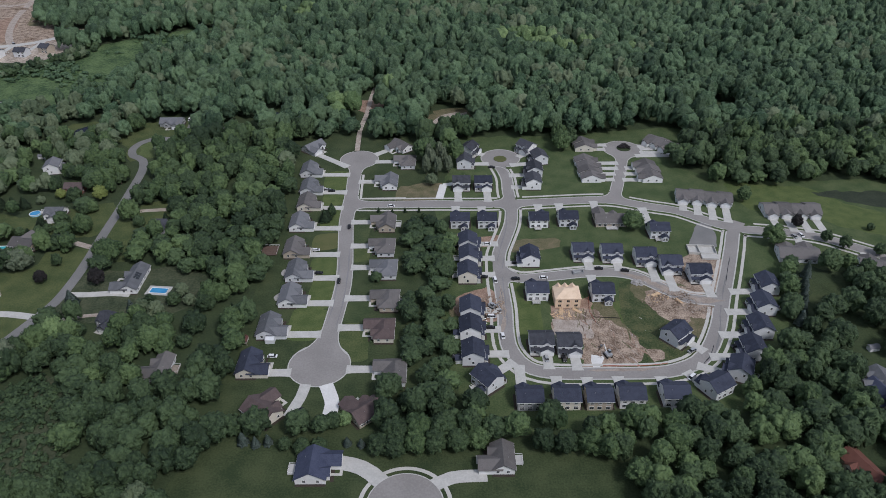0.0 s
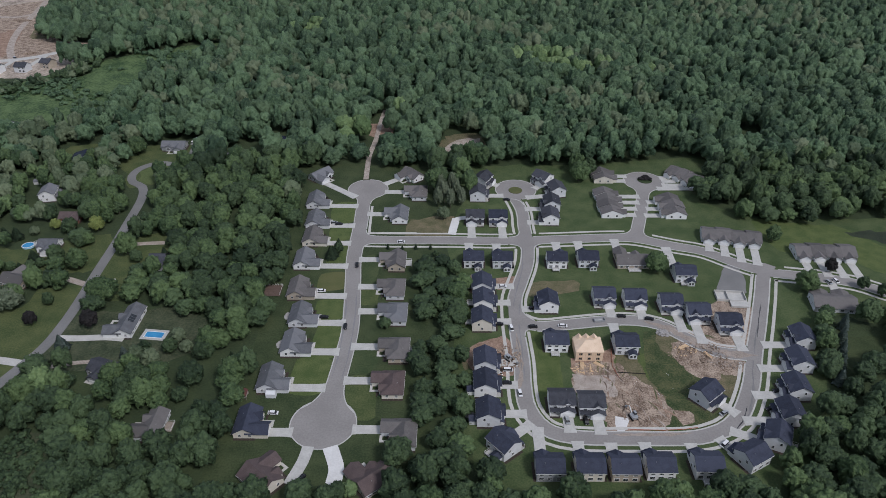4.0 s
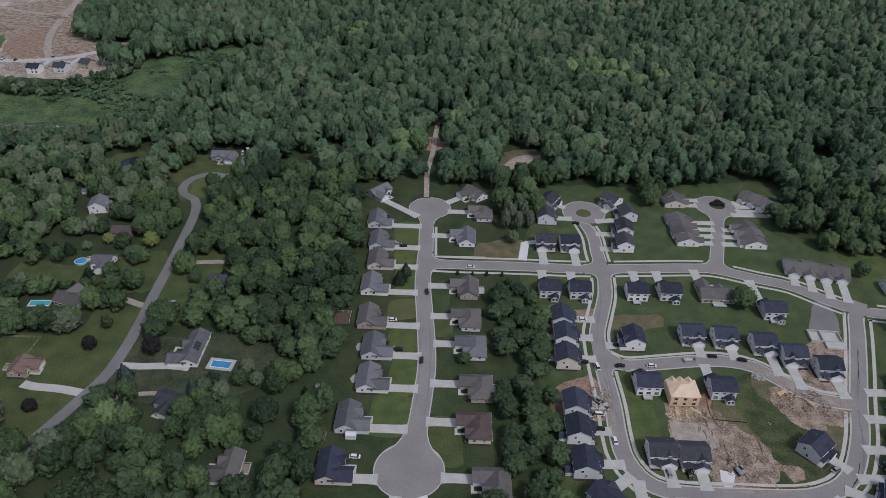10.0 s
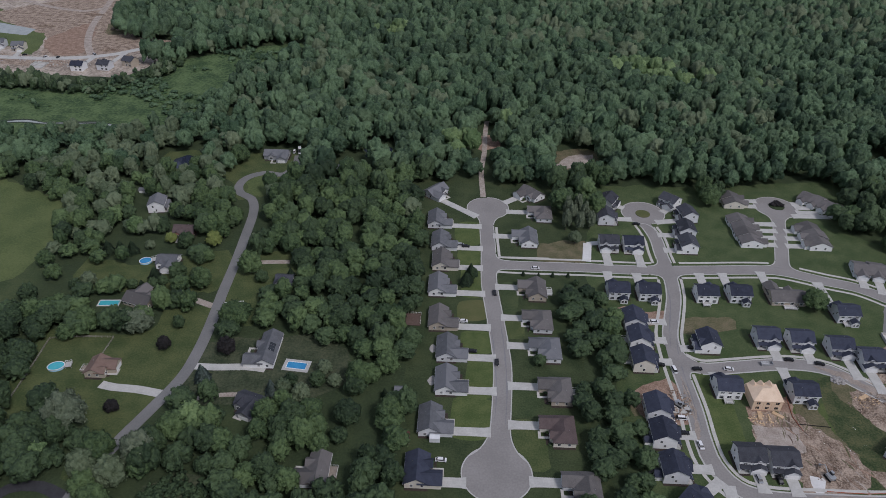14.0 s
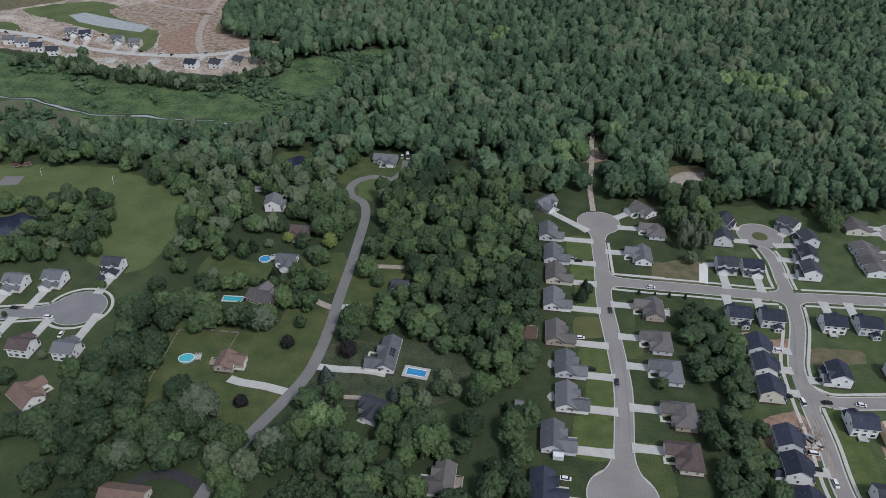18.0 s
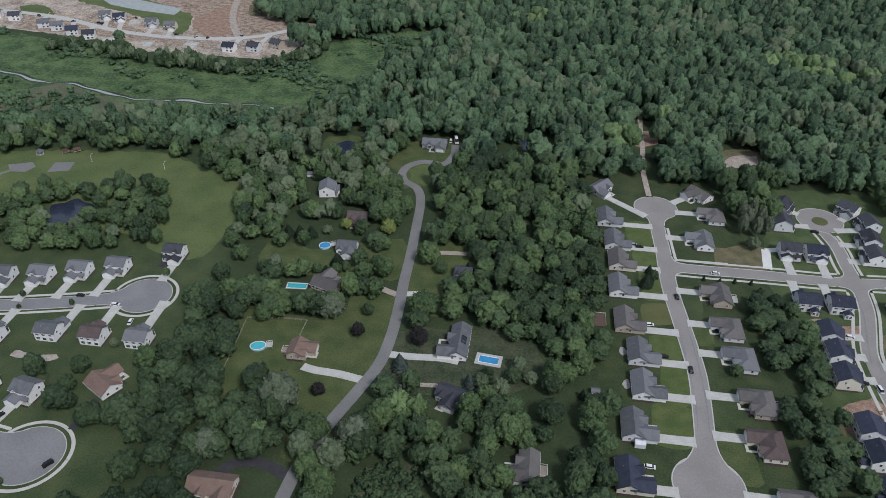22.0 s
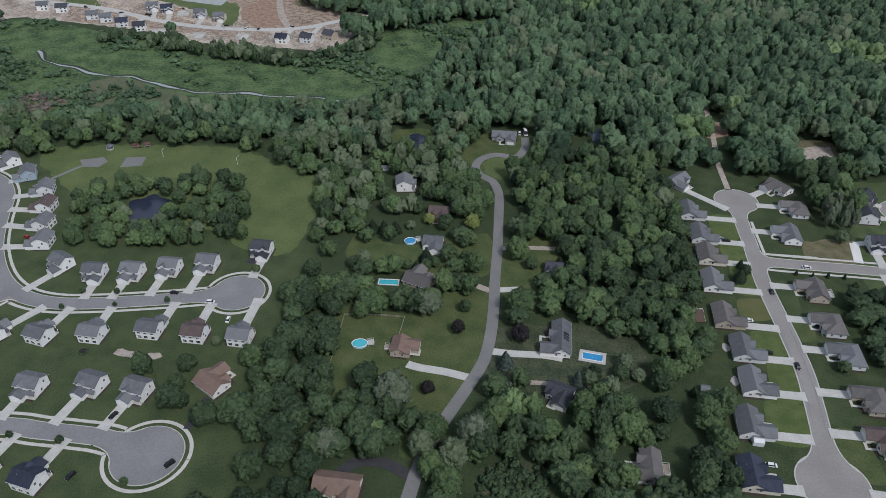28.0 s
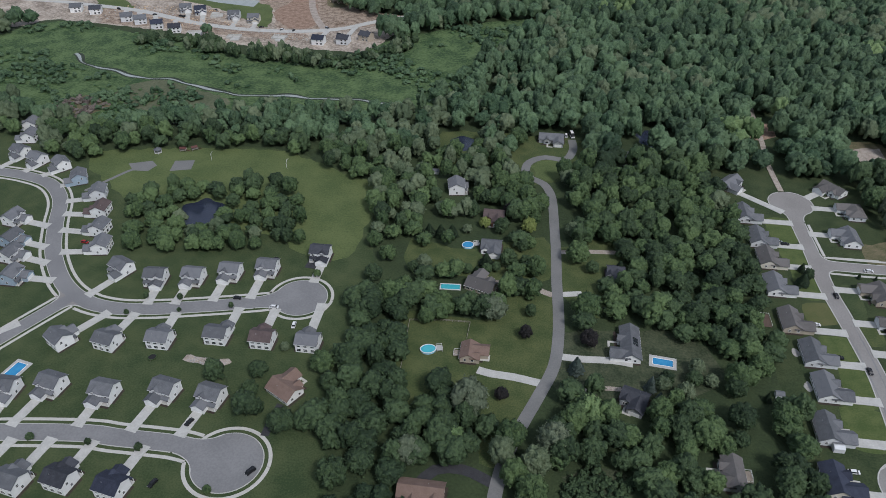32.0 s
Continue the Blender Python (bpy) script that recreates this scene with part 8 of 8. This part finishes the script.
tree(1, 450, 16, 3.1, "silver")
tree(-9, 455, 17, 3.1, "silver")
tree(4, 444, 13, 3.1, "silver")
tree(-2, 460, 16, 3.1, "silver")
# the grove round the gold trees, and trees along the country road
tree(-284.1, 398.8, 9, 4.2, "pine")
tree(-277.9, 399.1, 9.5, 4.4, "pine")
tree(-271.3, 400.1, 9, 4.2, "pine")
tree(-264.6, 400.5, 9, 4.2, "pine")
tree(-288.0, 432.4, 11, 5.5, "bright")
tree(-269.8, 420.7, 12, 5.5, "bright")
tree(-255.0, 422.9, 10, 4.6, "oak")
tree(-252.7, 441.1, 11, 5, "maple")
tree(-240.3, 453.4, 15, 7, "maple")
tree(-231.7, 446.3, 14, 6, "maple")
tree(-213.9, 435.5, 12, 5, "maple")
tree(-235.9, 409.6, 10, 4.4, "oak")
tree(-280.4, 489.0, 11, 6, "maple")
tree(-244.3, 486.5, 14, 6, "maple")
tree(-259.2, 502.9, 11, 5.5, "maple")
tree(-233.2, 517.1, 14, 7, "maple")
tree(-188.3, 338.7, 15, 7.2, "maple")
tree(-192.2, 385.2, 14, 6.4, "maple")
tree(-195.1, 409.7, 10, 4.6, "ash")
tree(-183.7, 376.9, 8, 3.6, "oak")
tree(-214.3, 369.8, 14, 5.2, "maple")
tree(-222.7, 391.7, 8, 3.4, "oak")
tree(-234.5, 333.3, 13, 7.6, "silver")
tree(-244.3, 334.1, 12, 4.6, "silver")
tree(-260.7, 333.9, 13, 5.2, "maple")
tree(-244.0, 248.9, 11, 6, "bright")
tree(-202.6, 251.3, 17, 7.2, "silver")
tree(-209.7, 240.7, 15, 6, "ash")
tree(-210.5, 226.7, 15, 6.5, "maple")
tree(-261.0, 240.5, 13, 6.5, "silver")
tree(-192.7, 300.4, 10, 4.4, "spruce")
tree(-120.3, 301.8, 14, 6.2, "maple")
tree(-151.5, 299.0, 7, 3.6, "oak")
tree(-144.8, 289.3, 10, 4.6, "ash")
for k in range(9):
    a = k * 0.7
    shrub(131.9 + 3.2 * math.cos(a) * (k % 3) / 2, 481.8 + 2.4 * math.sin(a) * (k % 3) / 2, 2.0, "plum")

tagged(new("traffic_island", Geo().prism([(40.8 + 4.6 * math.cos(k * math.tau / 40), 464.6 + 4.6 * math.sin(k * math.tau / 40)) for k in range(40)], -0.1, 0.4).mesh("traffic_island", DRY_LAWN)), "round grass island in the turning place", "island", "", "structure")
tagged(new("traffic_island", Geo().prism([(131.4 + 5.0 * math.cos(k * math.tau / 40), 480.3 + 5.0 * math.sin(k * math.tau / 40)) for k in range(40)], -0.1, 0.4).mesh("traffic_island", FLOOR)), "round planted island with dark bushes", "island", "", "structure")
scrub_x, scrub_y = [], []
scrub_rng = np.random.default_rng(21)
for _ in range(16000):
    a, b = scrub_rng.uniform(-800, -120), scrub_rng.uniform(430, 800)
    scrub_x.append(a)
    scrub_y.append(b)
scrub_x, scrub_y = np.array(scrub_x), np.array(scrub_y)
thick = np.sin(scrub_x * 0.034 + 2 * np.sin(scrub_y * 0.05)) + np.cos(scrub_y * 0.047 + scrub_x * 0.013) + 0.7 * np.sin(scrub_x * 0.11 + scrub_y * 0.08)
in_meadow = inside(scrub_x, scrub_y, MEADOW_SCRUB) | inside(scrub_x, scrub_y, meadow_arm_edge)
low = in_meadow & (thick > -0.2 + 2.2 * scrub_rng.random(16000))
low &= np.sqrt(((np.stack([scrub_x, scrub_y], 1)[:, None] - STREAM_LINE[None]) ** 2).sum(-1)).min(1) > 7
woods("scrub", np.stack([scrub_x, scrub_y, scrub_rng.uniform(0.4, 1.5, 16000), scrub_rng.uniform(0.8, 2.4, 16000)], 1)[low], "sedge", "low bushes scattered through the meadow", 5, 10, 8, 2)
bush = in_meadow & (thick > 0.3) & (scrub_rng.random(16000) < 0.5) & low
woods("bushes", np.stack([scrub_x, scrub_y, scrub_rng.uniform(2.0, 5.5, 16000), scrub_rng.uniform(1.5, 3.6, 16000)], 1)[bush], "hazy_maple", "clumps of taller bushes in the meadow", 9, 20, 18, 4)

belt = np.random.default_rng(31)
belt_line = smooth_line([(-595.5, 672.9), (-566.6, 671.1), (-529.1, 660.7), (-488.3, 652.8), (-449.2, 646.3), (-416.9, 641.8), (-387.8, 647.1), (-357.3, 671.1), (-341.6, 714.2)], 3.0)
belt_rows = [(a + belt.uniform(-8, 8), b + belt.uniform(-10, 8), belt.uniform(4, 11) + (3 if -560 < a < -420 else 0), belt.uniform(2.4, 4.8)) for k, (a, b) in enumerate(belt_line) for _ in range((5 if -560 < a < -420 else 3) if math.sin(k * 0.33) + math.sin(k * 0.81 + 1) > -0.2 else 0)]
woods("shrub_belt", belt_rows[::3], "ash", "pale trees in a belt below the building site", 12, 20, 12, 5)
woods("shrub_belt", belt_rows[1::3] + belt_rows[2::3], "oak", "belt of green trees below the building site", 12, 20, 15, 5)
rough_line = [[(-197.9, 235.2), (-186, 242.2), (-167.1, 228.1), (-153.9, 202.8), (-155.6, 186), (-170.6, 180.9)], [(-197.1, 239.2), (-185.6, 249.2), (-170, 243.1), (-173.9, 214.9), (-198.9, 211.3)], [(-608.8, 522.2), (-583.2, 551.7), (-552.8, 540.2), (-566.1, 513.5), (-580.5, 506.7)]]
rough_rows = []
for edge in rough_line:
    for _ in range(260):
        a, b = belt.uniform(min(p[0] for p in edge), max(p[0] for p in edge)), belt.uniform(min(p[1] for p in edge), max(p[1] for p in edge))
        if inside(np.array([a]), np.array([b]), edge)[0]:
            rough_rows.append((a, b, belt.uniform(0.8, 3.2), belt.uniform(0.8, 2.2)))
woods("scrub", [q for q in rough_rows if q[1] < 420], "oak", "low dry scrub and brambles", 6, 30, 13, 4)
woods("scrub", [q for q in rough_rows if q[1] >= 420], "dry", "brown dry brush beside the meadow", 6, 30, 14, 4)
